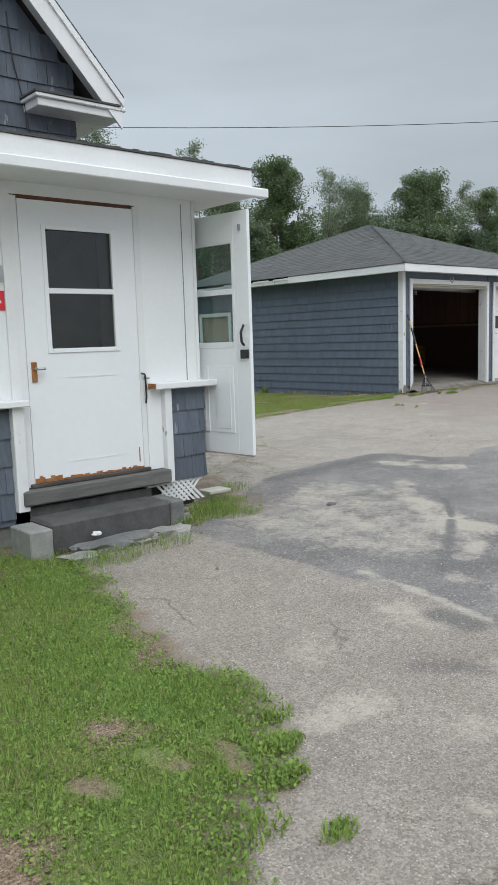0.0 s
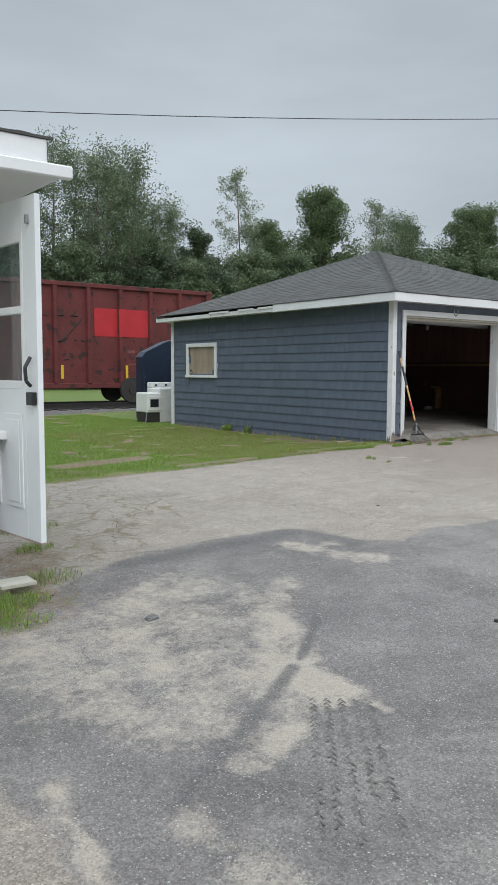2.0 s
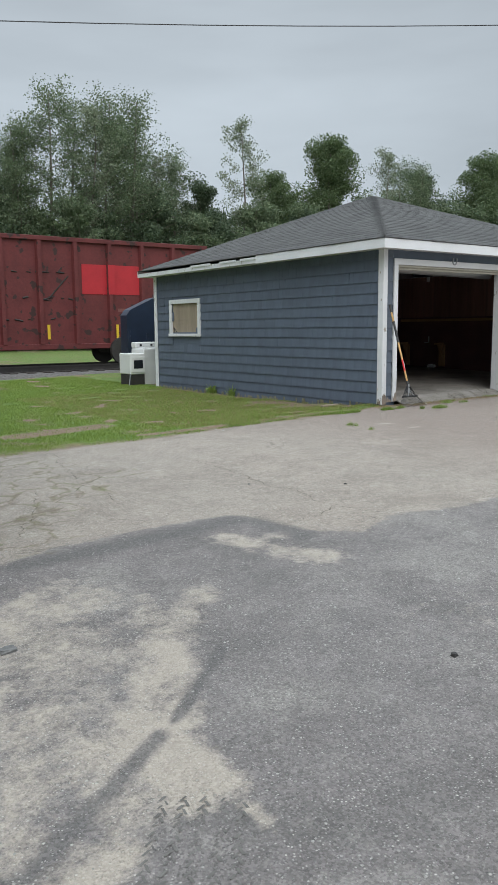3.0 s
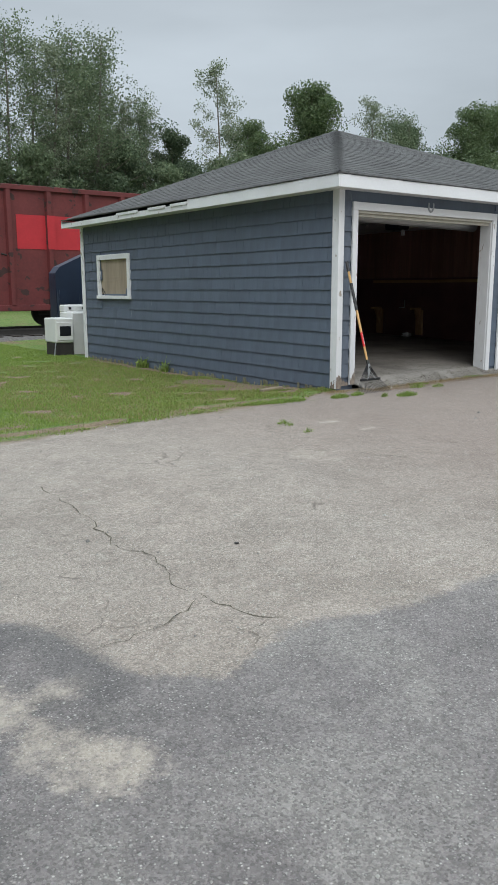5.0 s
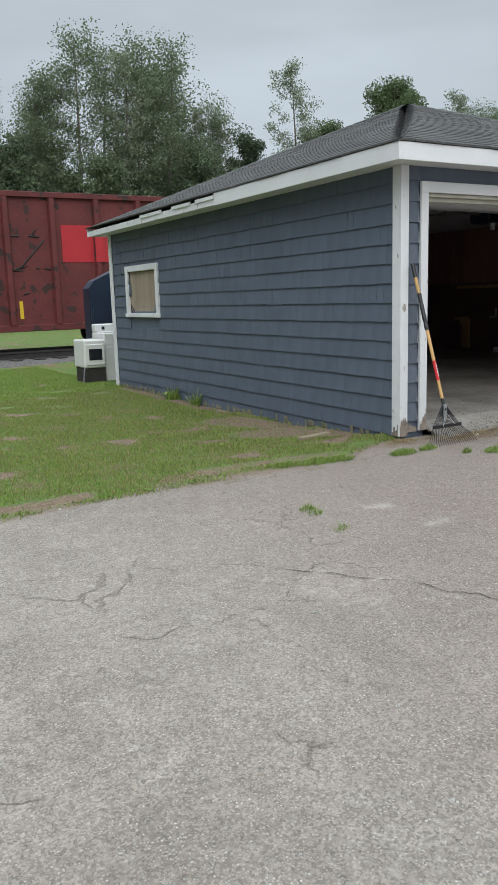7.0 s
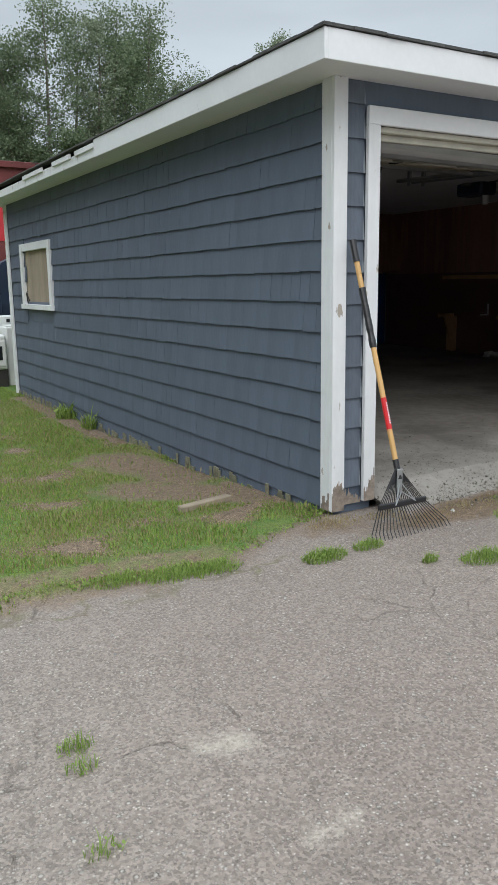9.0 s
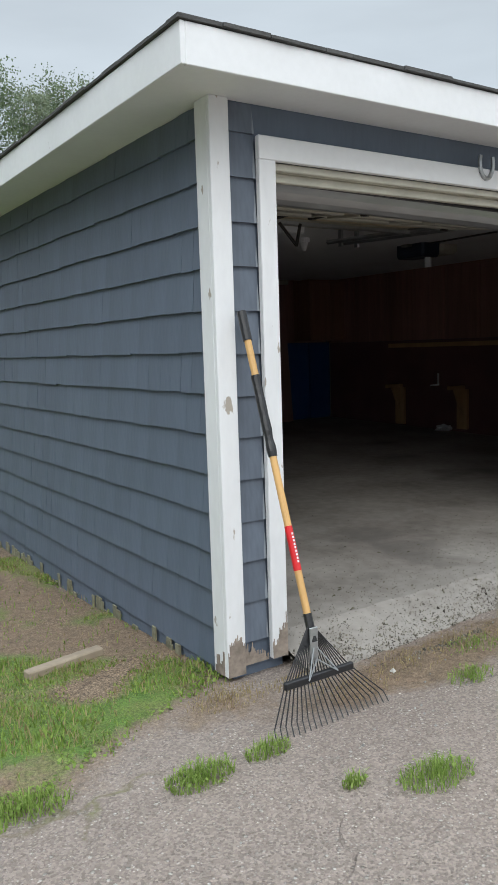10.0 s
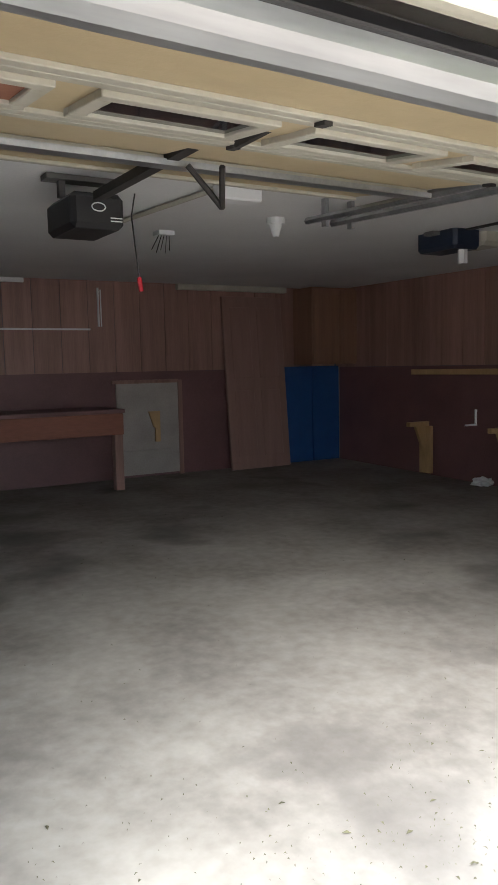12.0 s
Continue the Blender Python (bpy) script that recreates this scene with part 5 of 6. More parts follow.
prism(bm, [(tipx - 0.02, 3.795), (RXX, 3.795 + (tipx - RXX) * slope), (RXX, 3.78 + (tipx - RXX) * slope), (tipx - 0.02, 3.78)], "y", MY - 0.28, MY)
part("soffit", bm, WHITE, house, "white rake soffit")
part("cornice_return", boxes((3.42, tipx - 0.01, MY - 0.30, MY - 0.0, 3.66, 3.73), (3.39, tipx + 0.015, MY - 0.33, MY - 0.0, 3.731, 3.765), (GX + 0.0, tipx - 0.01, MY, 14.5, 3.66, 3.73), bevel=0.006), WHITE_WORN, house, "peeling white cornice return")
part("cornice_roof", boxes((3.38, tipx - 0.05, MY - 0.34, MY, 3.768, 3.785)), ROOF, house)
bm = rods([(3.3, MY - 0.03, 4.5), (3.33, MY - 0.03, 4.1), (3.42, MY - 0.04, 3.7), (3.45, MY - 0.04, 3.45)], 0.006)
part("cable", bm, BLACK, house, "thin black cable on the gable wall")
# red sign and grey box on the left panel
sg = thing("sign", "small red sign with white bars on the white wall", "sign", (2.38, HY - 0.006, 1.78))
part("plate", boxes((-0.22, 0.035, -0.006, 0, 0, 0.14), bevel=0.001), RED_SIGN, sg)
part("lettering", boxes((-0.2, 0.01, -0.008, -0.0062, 0.05, 0.07), (-0.2, -0.03, -0.008, -0.0062, 0.09, 0.105)), WHITE, sg, "white bars")
pl = thing("grey_plate", "small grey metal plate on the white wall", "plate", (2.36, HY - 0.006, 1.98))
part("plate", boxes((-0.1, 0.05, -0.01, 0, 0, 0.12), bevel=0.002), GALV, pl)

# storm door, folded back along the side wall
sd = thing("storm_door", "open white storm door with a two-part window and black latch", "door", (4.20, 5.80, 0.5))
sm = Matrix.Rotation(radians(-84), 4, "Z")


def sbox(name, material, *args, parent=None, label="", bevel=0.002):
    bm = bmesh.new()
    for q in args:
        box(bm, *q, m=sm, bevel=bevel)
    return part(name, bm, material, parent or sd, label)


W, T, B = 0.89, 2.07, 0.04
leaf = sbox("leaf", STEEL_DOOR, (0, 0.12, 0, 0.035, B, T), (W - 0.16, W, 0, 0.035, B, T), (0.12, W - 0.16, 0, 0.035, T - 0.23, T), (0.12, W - 0.16, 0, 0.035, B, 0.99))
sbox("pane", DOORGLASS, (0.12, W - 0.16, 0.014, 0.019, 0.99, T - 0.23), bevel=0)
sbox("sash", WHITE, (0.12, 0.15, -0.004, 0.038, 0.97, T - 0.2), (W - 0.19, W - 0.16, -0.004, 0.038, 0.97, T - 0.2), (0.15, W - 0.19, -0.004, 0.038, 0.95, 1.0), (0.15, W - 0.19, -0.004, 0.038, T - 0.25, T - 0.22), (0.15, W - 0.19, -0.004, 0.038, 1.40, 1.445), label="white aluminium sash")
for x0, x1 in ((0.14, 0.38), (W - 0.42, W - 0.20)):
    sbox("panel", STEEL_DOOR, (x0, x1, -0.008, -0.0005, 0.22, 0.80), (x0 + 0.035, x1 - 0.035, -0.013, -0.0085, 0.255, 0.765), label="raised panel")
sbox("lock_box", BLACK, (W - 0.085, W - 0.015, -0.035, -0.001, 0.86, 0.935), label="black latch box")
bm = rods([(W - 0.05, -0.02, 0.97), (W - 0.05, -0.05, 1.0), (W - 0.05, -0.055, 1.08), (W - 0.05, -0.02, 1.14)], 0.011)
bm.transform(sm)
part("handle", bm, BLACK, sd, "black pull handle")
sbox("bottom_sweep", mat("pinkish_edge", (0.5, 0.38, 0.34), 0.7), (0.0, W, 0.0, 0.03, B - 0.012, B - 0.001), label="worn edge strip")
sbox("hook", GALV, (W - 0.09, W - 0.07, -0.02, -0.001, T - 0.16, T - 0.11), label="small closer hook")

# steps and rubble in front of the porch
st = thing("concrete_step", "low dark concrete step in front of the porch door", "step", (3.05, 5.15, 0.03))
bm = bmesh.new()
box(bm, -0.62, 0.42, -0.17, 0.17, -0.1, 0.24, bevel=0.02)
part("block", bm, mat("dark_parged_concrete", (0.1, 0.1, 0.098), 0.9, amount=0.45, scale=5, fine=50, bump=0.7, bump_scale=40, chips=(0.3, 0.29, 0.27), chip_scale=7, chip_at=0.68), st)
part("end_block", box(bmesh.new(), 0.421, 0.55, -0.168, 0.16, -0.1, 0.235, bevel=0.012), CONCRETE_STEP, st, "bare grey concrete end block")
cb = thing("cinder_block", "grey concrete block beside the step", "concrete block", (2.42, 5.0, 0.04))
part("block", box(bmesh.new(), -0.19, -0.02, -0.12, 0.2, -0.05, 0.22, bevel=0.008), mat("block_grey", (0.3, 0.3, 0.285), 0.9, amount=0.3, scale=10, bump=0.8), cb)


def rock(name, at, size, label, seed, material=CONCRETE_STEP):
    ob = thing(name, label, "rubble", at)
    bm = bmesh.new()
    bmesh.ops.create_icosphere(bm, subdivisions=3, radius=1)
    for v in bm.verts:
        d = 1 + 0.45 * noise.noise(v.co * 1.6 + Vector((seed, 0, 0))) + 0.15 * noise.noise(v.co * 5 + Vector((seed, 3, 0)))
        c = Vector((max(-0.72, min(0.72, v.co.x)), max(-0.72, min(0.72, v.co.y)), max(-0.6, min(0.55, v.co.z)))) * d
        v.co = Vector((c.x * size[0], c.y * size[1], c.z * size[2]))
    return part("lump", bm, material, ob) and ob


RUB = mat("pale_concrete_rubble", (0.36, 0.35, 0.32), 0.95, amount=0.5, scale=9, bump=1.0, bump_scale=40)
rock("broken_slab", (2.85, 4.82, 0.06), (0.42, 0.12, 0.09), "broken dark concrete slab below the step", 1)
rock("broken_slab", (2.52, 4.72, 0.05), (0.16, 0.11, 0.05), "pale piece of broken concrete in the grass", 3, RUB)
rock("rubble", (3.3, 4.78, 0.07), (0.2, 0.11, 0.085), "heap of crumbled pale concrete", 5, RUB)
rock("rubble", (3.08, 4.76, 0.05), (0.11, 0.07, 0.05), "crumbled pale concrete", 7, RUB)
rock("rubble", (3.66, 5.08, 0.10), (0.07, 0.06, 0.05), "small whitish stone on the step", 9, RUB)
rock("rubble", (2.75, 4.9, 0.16), (0.04, 0.03, 0.02), "small whitish stone on the slab", 11, WHITE)
fb = thing("flat_board", "pale flat board lying in the weeds by the porch corner", "board", (4.33, 5.55, 0.14))
part("board", box(bmesh.new(), -0.1, 0.14, -0.1, 0.08, 0, 0.025, bevel=0.003), CREAM_TRIM, fb)


rock("stone", (6.35, 3.2, gz(6.35, 3.2) + 0.008), (0.018, 0.016, 0.014), "small dark stone on the asphalt", 13, IRON)
rock("stone", (4.8, 4.5, gz(4.8, 4.5) + 0.01), (0.05, 0.035, 0.018), "small lump of dark soil on the driveway", 15, CONCRETE_STEP)
rock("stone", (8.29, 6.0, gz(8.29, 6.0) + 0.005), (0.014, 0.012, 0.008), "small dark stone on the driveway", 17, IRON)

# ---------------------------------------------------------------- railway
RY = 24.8
ballast = bmesh.new()
prism(ballast, [(21.9, 0.0), (22.9, 0.30), (26.7, 0.30), (27.7, 0.0)], "x", -120, 140)
tagged(part("ballast", ballast, GRAVEL), "bed of grey crushed stone under the railway track", "railway bed", kind="structure")
track = thing("railway_track", "pair of dark steel rails on wooden ties", "railway track", (0, RY - 1.1, 0.3))
for y in (-0.72, 0.72):
    part("rail", boxes((-120, 140, 1.1 + y - 0.035, 1.1 + y + 0.035, 0.15, 0.19), (-120, 140, 1.1 + y - 0.01, 1.1 + y + 0.01, 0.04, 0.15), (-120, 140, 1.1 + y - 0.07, 1.1 + y + 0.07, 0.02, 0.04)), IRON, track, "steel rail")
bm = bmesh.new()
for k in range(110):
    x = -20 + k * 0.55
    box(bm, x, x + 0.22, -0.2, 2.4, -0.08, 0.025)
part("tie", bm, mat("creosoted_tie", (0.05, 0.042, 0.035), 0.9, amount=0.4), track, "dark wooden ties", "stuff")

car = thing("railway_car", "oxide-red steel railway car with bright red panels, parked on the track", "railway car", (11, RY, 0.5))
CX0, CX1, CZ0, CZ1, CY = 2.6, 18.9, 1.08, 4.42, RY - 0.05
part("side", boxes((CX0, CX1, CY, CY + 0.06, CZ0, CZ1)), CAR_RED, car, "rust-streaked red side plate")
part("side", boxes((CX0, CX1, CY + 2.9, CY + 2.96, CZ0, CZ1), (CX0, CX0 + 0.06, CY + 0.06, CY + 2.9, CZ0, CZ1), (CX1 - 0.06, CX1, CY + 0.06, CY + 2.9, CZ0, CZ1), (CX0, CX1, CY + 0.06, CY + 2.9, CZ0, CZ0 + 0.1)), CAR_RED, car)
part("top_chord", boxes((CX0 - 0.05, CX1 + 0.05, CY - 0.09, CY + 0.07, CZ1 - 0.12, CZ1 + 0.02), bevel=0.012), CAR_RED, car, "red top rail")
part("side_sill", boxes((CX0, CX1, CY - 0.09, CY + 0.05, CZ0 - 0.12, CZ0 + 0.05), bevel=0.012), CAR_RED, car, "red side sill")
for k in range(14):
    x = 11.62 + (k - 7) * 1.185
    if CX0 + 0.1 < x < CX1 - 0.1:
        bm = bmesh.new()
        prism(bm, [(x - 0.10, CY), (x - 0.06, CY - 0.12), (x + 0.06, CY - 0.12), (x + 0.10, CY)], "z", CZ0 + 0.05, CZ1 - 0.12)
        part("rib", bm, CAR_RED, car, "pressed steel rib")
part("rib", boxes((CX1 - 0.12, CX1, CY - 0.1, CY, CZ0 + 0.05, CZ1 - 0.12)), CAR_RED, car)
for x0, x1 in ((14.22, 15.08), (15.34, 16.42)):
    part("patch", boxes((x0, x1, CY - 0.012, CY - 0.001, 2.70, 3.64)), CAR_PATCH, car, "bright red painted patch")
part("patch", boxes((15.09, 15.33, CY - 0.128, CY - 0.122, 2.70, 3.64)), CAR_PATCH, car, "bright red painted patch")
FADED = mat("faded_marking", (0.25, 0.1, 0.09), 0.8)
for mk in ((15.45, 15.75, CY - 0.012, CY - 0.001, 2.15, 2.25), (15.5, 15.8, CY - 0.012, CY - 0.001, 1.75, 1.79)):
    part("marking", boxes(mk), FADED, car, "faded marking bar")
for x in (13.05, 15.36, 17.7, 10.7, 8.3):
    part("reflector", boxes((x - 0.045, x + 0.045, CY - 0.135 if abs(x - 15.36) < 0.01 else CY - 0.014, CY - 0.122 if abs(x - 15.36) < 0.01 else CY - 0.001, 1.28, 1.73)), YELLOW, car, "yellow reflector strip")
bm = bmesh.new()
rr = random.Random(12)
for k in range(26):
    x, z = rr.uniform(10.9, 14.1), rr.choice((2.5, 2.55, 3.35, 1.9))
    a = rr.uniform(-0.25, 0.25) if rr.random() < 0.8 else 0.9
    l2 = rr.uniform(0.06, 0.28)
    p, q = Vector((x, CY - 0.012, z)), Vector((x + l2 * math.cos(a), CY - 0.012, z + l2 * math.sin(a)))
    rod(bm, p, q, rr.uniform(0.012, 0.03), n=4)
rod(bm, (13.1, CY - 0.012, 2.55), (13.75, CY - 0.012, 3.25), 0.022, n=4)
part("dent_scar", bm, IRON, car, "dark dents and scars", "stuff")
for cx in (4.9, 16.1):
    tk = part("truck", boxes((cx - 1.25, cx + 1.25, CY + 0.2, CY + 0.32, 0.82, 1.02), (cx - 0.35, cx + 0.35, CY + 0.15, CY + 2.7, 0.72, 0.98), bevel=0.02), IRON, car, "dark cast steel truck frame")
    for dx in (-0.85, 0.85):
        for yy in (RY - 0.78, RY + 0.64):
            bm = bmesh.new()
            rod(bm, (cx + dx, yy, 0.90), (cx + dx, yy + 0.13, 0.90), 0.42, 0.42, 28)
            rod(bm, (cx + dx, yy - 0.03, 0.90), (cx + dx, yy + 0.16, 0.90), 0.13, 0.13, 14)
            part("wheel", bm, IRON, tk, "dark steel wheel")
# the wheels run on the rails beneath the body
hang(car, True)
car2 = thing("railway_car", "second dark red railway car standing further down the track", "railway car", (-8, RY, 0.5), "railway cars")
part("body", boxes((-7, 9.9, -0.05, 2.9, 0.58, 3.9), bevel=0.03), CAR_RED, car2)
for cx in (-4.5, 7.5):
    tk = part("truck", boxes((cx - 1.25, cx + 1.25, 0.2, 0.32, 0.3, 0.52)), IRON, car2)
    for dx in (-0.85, 0.85):
        bm = bmesh.new()
        rod(bm, (cx + dx, 0.0, 0.40), (cx + dx, 1.5, 0.40), 0.42, 0.42, 24)
        part("wheel", bm, IRON, tk)


# ---------------------------------------------------------------- behind the garage corner
stove = thing("stove", "old white enamel stove with a dark oven window in the grass", "stove", (12.42, 18.1, gz(12.6, 18.1)))
part("body", boxes((-0.12, 0.27, -0.28, 0.3, 0.28, 0.78), bevel=0.02), APPLIANCE, stove)
# solid near-black block gives the shade of the open space below the oven
part("base", boxes((-0.1, 0.28, -0.24, 0.28, 0.0, 0.28), bevel=0.01), IRON, stove, "solid dark block standing in for the shade in the open base")
dr = part("door", boxes((-0.10, 0.25, -0.305, -0.281, 0.33, 0.70), bevel=0.008), APPLIANCE, stove)
part("oven_window", boxes((-0.04, 0.2, -0.312, -0.306, 0.42, 0.62)), DARKGLASS, dr, "dark oven window")
part("leg", rods([(-0.12, -0.27, 0.3), (-0.18, -0.3, 0.0)], 0.012), GALV, stove)
washer = thing("washing_machine", "old white washing machine beside the garage wall", "washing machine", (13.05, 18.25, gz(13, 18.2)))
part("body", boxes((-0.32, 0.32, -0.3, 0.34, 0.0, 0.88), bevel=0.02), APPLIANCE, washer)
part("control_panel", boxes((-0.32, 0.32, 0.12, 0.34, 0.881, 1.03), bevel=0.02), APPLIANCE, washer)
part("lid", boxes((-0.28, 0.28, -0.27, 0.1, 0.881, 0.90), bevel=0.006), APPLIANCE, washer)
part("knob", boxes((-0.2, -0.15, 0.10, 0.119, 0.93, 0.98), (0.1, 0.15, 0.10, 0.119, 0.93, 0.98)), BLACK, washer)
tank = thing("blue_shell", "dark blue curved metal tank or shed behind the appliances", "tank", (13.6, 19.7, 0.2))
bm = bmesh.new()
prism(bm, [(-0.66, 0), (-0.66, 1.72), (-0.55, 1.86), (0.1, 2.15), (0.8, 2.3), (1.4, 2.3), (1.4, 0)], "y", -0.5, -0.15)
part("shell", bm, BLUE_TANK, tank)
part("pipe", rods([(-0.66, -0.62, 0.0), (-0.66, -0.62, 1.35)], 0.03), BLUE_TANK, tank, "upright blue pipe")
part("pipe", rods([(-0.15, -0.62, 0.0), (-0.15, -0.62, 1.25)], 0.03), BLUE_TANK, tank, "upright blue pipe")


# ---------------------------------------------------------------- overhead wire
wire = thing("power_line", "thin sagging overhead wire running from the house", "cable", (3.25, 8.93, 3.95))
pts = []
for k in range(41):
    q = 1.15 + 36 * k / 40
    pts.append((0.94 * q, -0.342 * q, 0.04 * q + 0.004 * q * q))
part("wire", rods(pts, 0.0045, 5), BLACK, wire)


# ---------------------------------------------------------------- trees
def tree_mesh(seed, h, spread, crown_from, leaves, size, leafmats, trunk_r, lumps, forks=7, airy=1.0):
    """A tapered trunk with limbs; leaves gather in lumps round the limb ends. Returns trunk and crown meshes."""
    r = random.Random(seed)
    bm = bmesh.new()
    bend = Vector((r.uniform(-0.06, 0.06), r.uniform(-0.06, 0.06), 1))
    seg = 6
    p = Vector((0, 0, -0.3))
    spine = [p]
    for k in range(seg):
        p = p + Vector((bend.x * h / seg + r.uniform(-.15, .15), bend.y * h / seg + r.uniform(-.15, .15), (h * 0.93 + 0.3) / seg))
        spine.append(p)
    for k in range(seg):
        rod(bm, spine[k], spine[k + 1], trunk_r * (1 - k / seg) + 0.02, trunk_r * (1 - (k + 1) / seg) + 0.02, 7)
    centres = []
    for k in range(lumps):
        z = crown_from + (1 - crown_from) * ((k + r.random()) / lumps)
        i = min(int(z * seg), seg - 1)
        base = spine[i].lerp(spine[i + 1], z * seg - i)
        a = r.uniform(0, 2 * math.pi)
        reach = spread * (0.25 + 0.75 * math.sin(math.pi * min(1, 0.25 + 0.72 * (z - crown_from) / (1 - crown_from)))) * r.uniform(0.35, 1.0)
        end = base + Vector((math.cos(a) * reach, math.sin(a) * reach, r.uniform(0.1, 0.5) * reach + 0.3))
        mid = base.lerp(end, 0.5) + Vector((0, 0, -0.1 * reach))
        rod(bm, base, mid, trunk_r * 0.32 * (1.15 - z), trunk_r * 0.2 * (1.15 - z), 5)
        rod(bm, mid, end, trunk_r * 0.2 * (1.15 - z), 0.012, 5)
        centres.append((end, r.uniform(0.55, 1.15) * spread * 0.33))
        centres.append((mid, spread * 0.22))
    trunk = bpy.data.meshes.new("trunk")
    bm.to_mesh(trunk)
    bm.free()
    trunk.materials.append(BARK)
    rng = np.random.default_rng(seed)
    C = np.array([tuple(c) for c, _ in centres])
    R = np.array([q for _, q in centres])
    pick = rng.integers(0, len(C), leaves)
    d = rng.normal(size=(leaves, 3))
    d /= np.linalg.norm(d, axis=1)[:, None]
    rad = R[pick] * rng.random(leaves) ** 0.45 * airy
    P = C[pick] + d * rad[:, None] * np.array([1, 1, 0.8])
    u = rng.normal(size=(leaves, 3))
    u /= np.linalg.norm(u, axis=1)[:, None]
    v = np.cross(u, rng.normal(size=(leaves, 3)))
    v /= np.linalg.norm(v, axis=1)[:, None]
    s = size * rng.uniform(0.6, 1.3, leaves)[:, None]
    V = np.stack([P - u * s, P - v * s * 0.6, P + u * s, P + v * s * 0.6], 1).reshape(-1, 3)
    F = np.arange(leaves * 4).reshape(-1, 4)
    crown = bpy.data.meshes.new("crown")
    crown.from_pydata(V.tolist(), [], F.tolist())
    crown.materials.append(leafmats)
    return trunk, crown


def tree(name, label, meshes):
    ob = thing(name, label, "tree", (0, 0, -50), "")
    t = new("trunk", meshes[0])
    t.parent = ob
    c = new("crown", meshes[1])
    c.parent = ob
    c["kind"] = "stuff"
    return ob


KINDS = [
    ("broadleaf_tree", "tall dense green broadleaf tree at the forest edge", (101, 16.5, 3.4, 0.22, 34000, 0.085, LEAF_A, 0.22, 46)),
    ("broadleaf_tree", "dark green broadleaf tree at the forest edge", (102, 14.0, 3.2, 0.14, 30000, 0.09, LEAF_B, 0.2, 40)),
    ("poplar", "slender pale-leaved tree with an open crown at the forest edge", (103, 17.0, 2.3, 0.40, 8500, 0.065, LEAF_C, 0.13, 34)),
    ("poplar", "tall airy grey-green tree at the forest edge", (104, 17.0, 3.0, 0.2, 11500, 0.07, LEAF_D, 0.16, 60)),
    ("bushy_tree", "dense green tree filling the forest edge", (105, 12.5, 2.9, 0.05, 9000, 0.14, LEAF_B, 0.18, 44)),
    ("bushy_tree", "dense mid-green tree filling the forest edge", (106, 12.5, 2.9, 0.05, 9000, 0.13, LEAF_D, 0.18, 44)),
]
PROTO = [tree_mesh(*k[2]) for k in KINDS]


def plant(kind, x, y, h, seed):
    r = random.Random(seed)
    name, label, spec = KINDS[kind]
    ob = tree(name, label, PROTO[kind])
    s = h / spec[1]
    ob.location = (x, y, 0.25)
    ob.scale = (s * r.uniform(0.9, 1.15), s * r.uniform(0.9, 1.15), s)
    ob.rotation_euler = (0, 0, r.uniform(0, 6.28))


TREES = [(3, 23.5, 52, 15.3), (3, 25.5, 53, 17.2), (3, 28.8, 52, 17.0), (3, 31, 54, 17.0), (2, 33, 52, 14.5), (3, 21, 52, 13.8), (2, 35.5, 53, 14.2), (2, 39.6, 51, 17.6), (0, 43.0, 53, 14.2),
         (0, 48.5, 52, 17.6), (0, 50.6, 53, 17.2), (2, 54.4, 52, 17.4), (3, 60.0, 53, 16.8), (1, 62.5, 54, 16.4), (0, 69.5, 52, 18.4), (0, 73.0, 53, 19.0), (2, 79.5, 52, 19.0), (0, 83, 53, 18.3),
         (3, 22.5, 51, 15.0), (3, 24.6, 51.5, 17.6), (3, 27.0, 51, 17.4), (3, 29.6, 51, 17.6), (3, 30.6, 52.5, 16.2), (2, 26.0, 50.5, 16.5), (0, 45.5, 54, 13.0), (1, 36.5, 52, 12.5), (3, 34, 51.5, 14.6), (3, 58, 53, 17), (3, 18.5, 51, 13.8), (3, 17, 52, 14.5), (1, 12, 52, 15), (3, 8, 53, 14), (0, 90, 54, 18), (1, 97, 55, 18)]
for i, (k, x, y, h) in enumerate(TREES):
    plant(k, x, y, h, i)
r_ = random.Random(77)
for i in range(64):
    x = -20 + i * 1.95 + r_.uniform(-0.9, 0.9)
    plant(r_.choice((5, 4, 4, 5)), x, r_.uniform(48.5, 51), r_.uniform(8.5, 11.5) * (1.0 if x < 60 else 1.15), 200 + i)
for i in range(62):
    x = -25 + i * 2.2 + r_.uniform(-1.2, 1.2)
    plant(r_.choice((5, 5, 4)), x, r_.uniform(56, 60), r_.uniform(11, 13) * (1.0 if x < 60 else 1.15), 300 + i)
bm = bmesh.new()
box(bm, -200, 260, 66, 67, 0, 9.5)
tagged(part("backdrop", bm, LEAF_B), "dark depth of the forest behind the tree line", "backdrop", kind="structure")


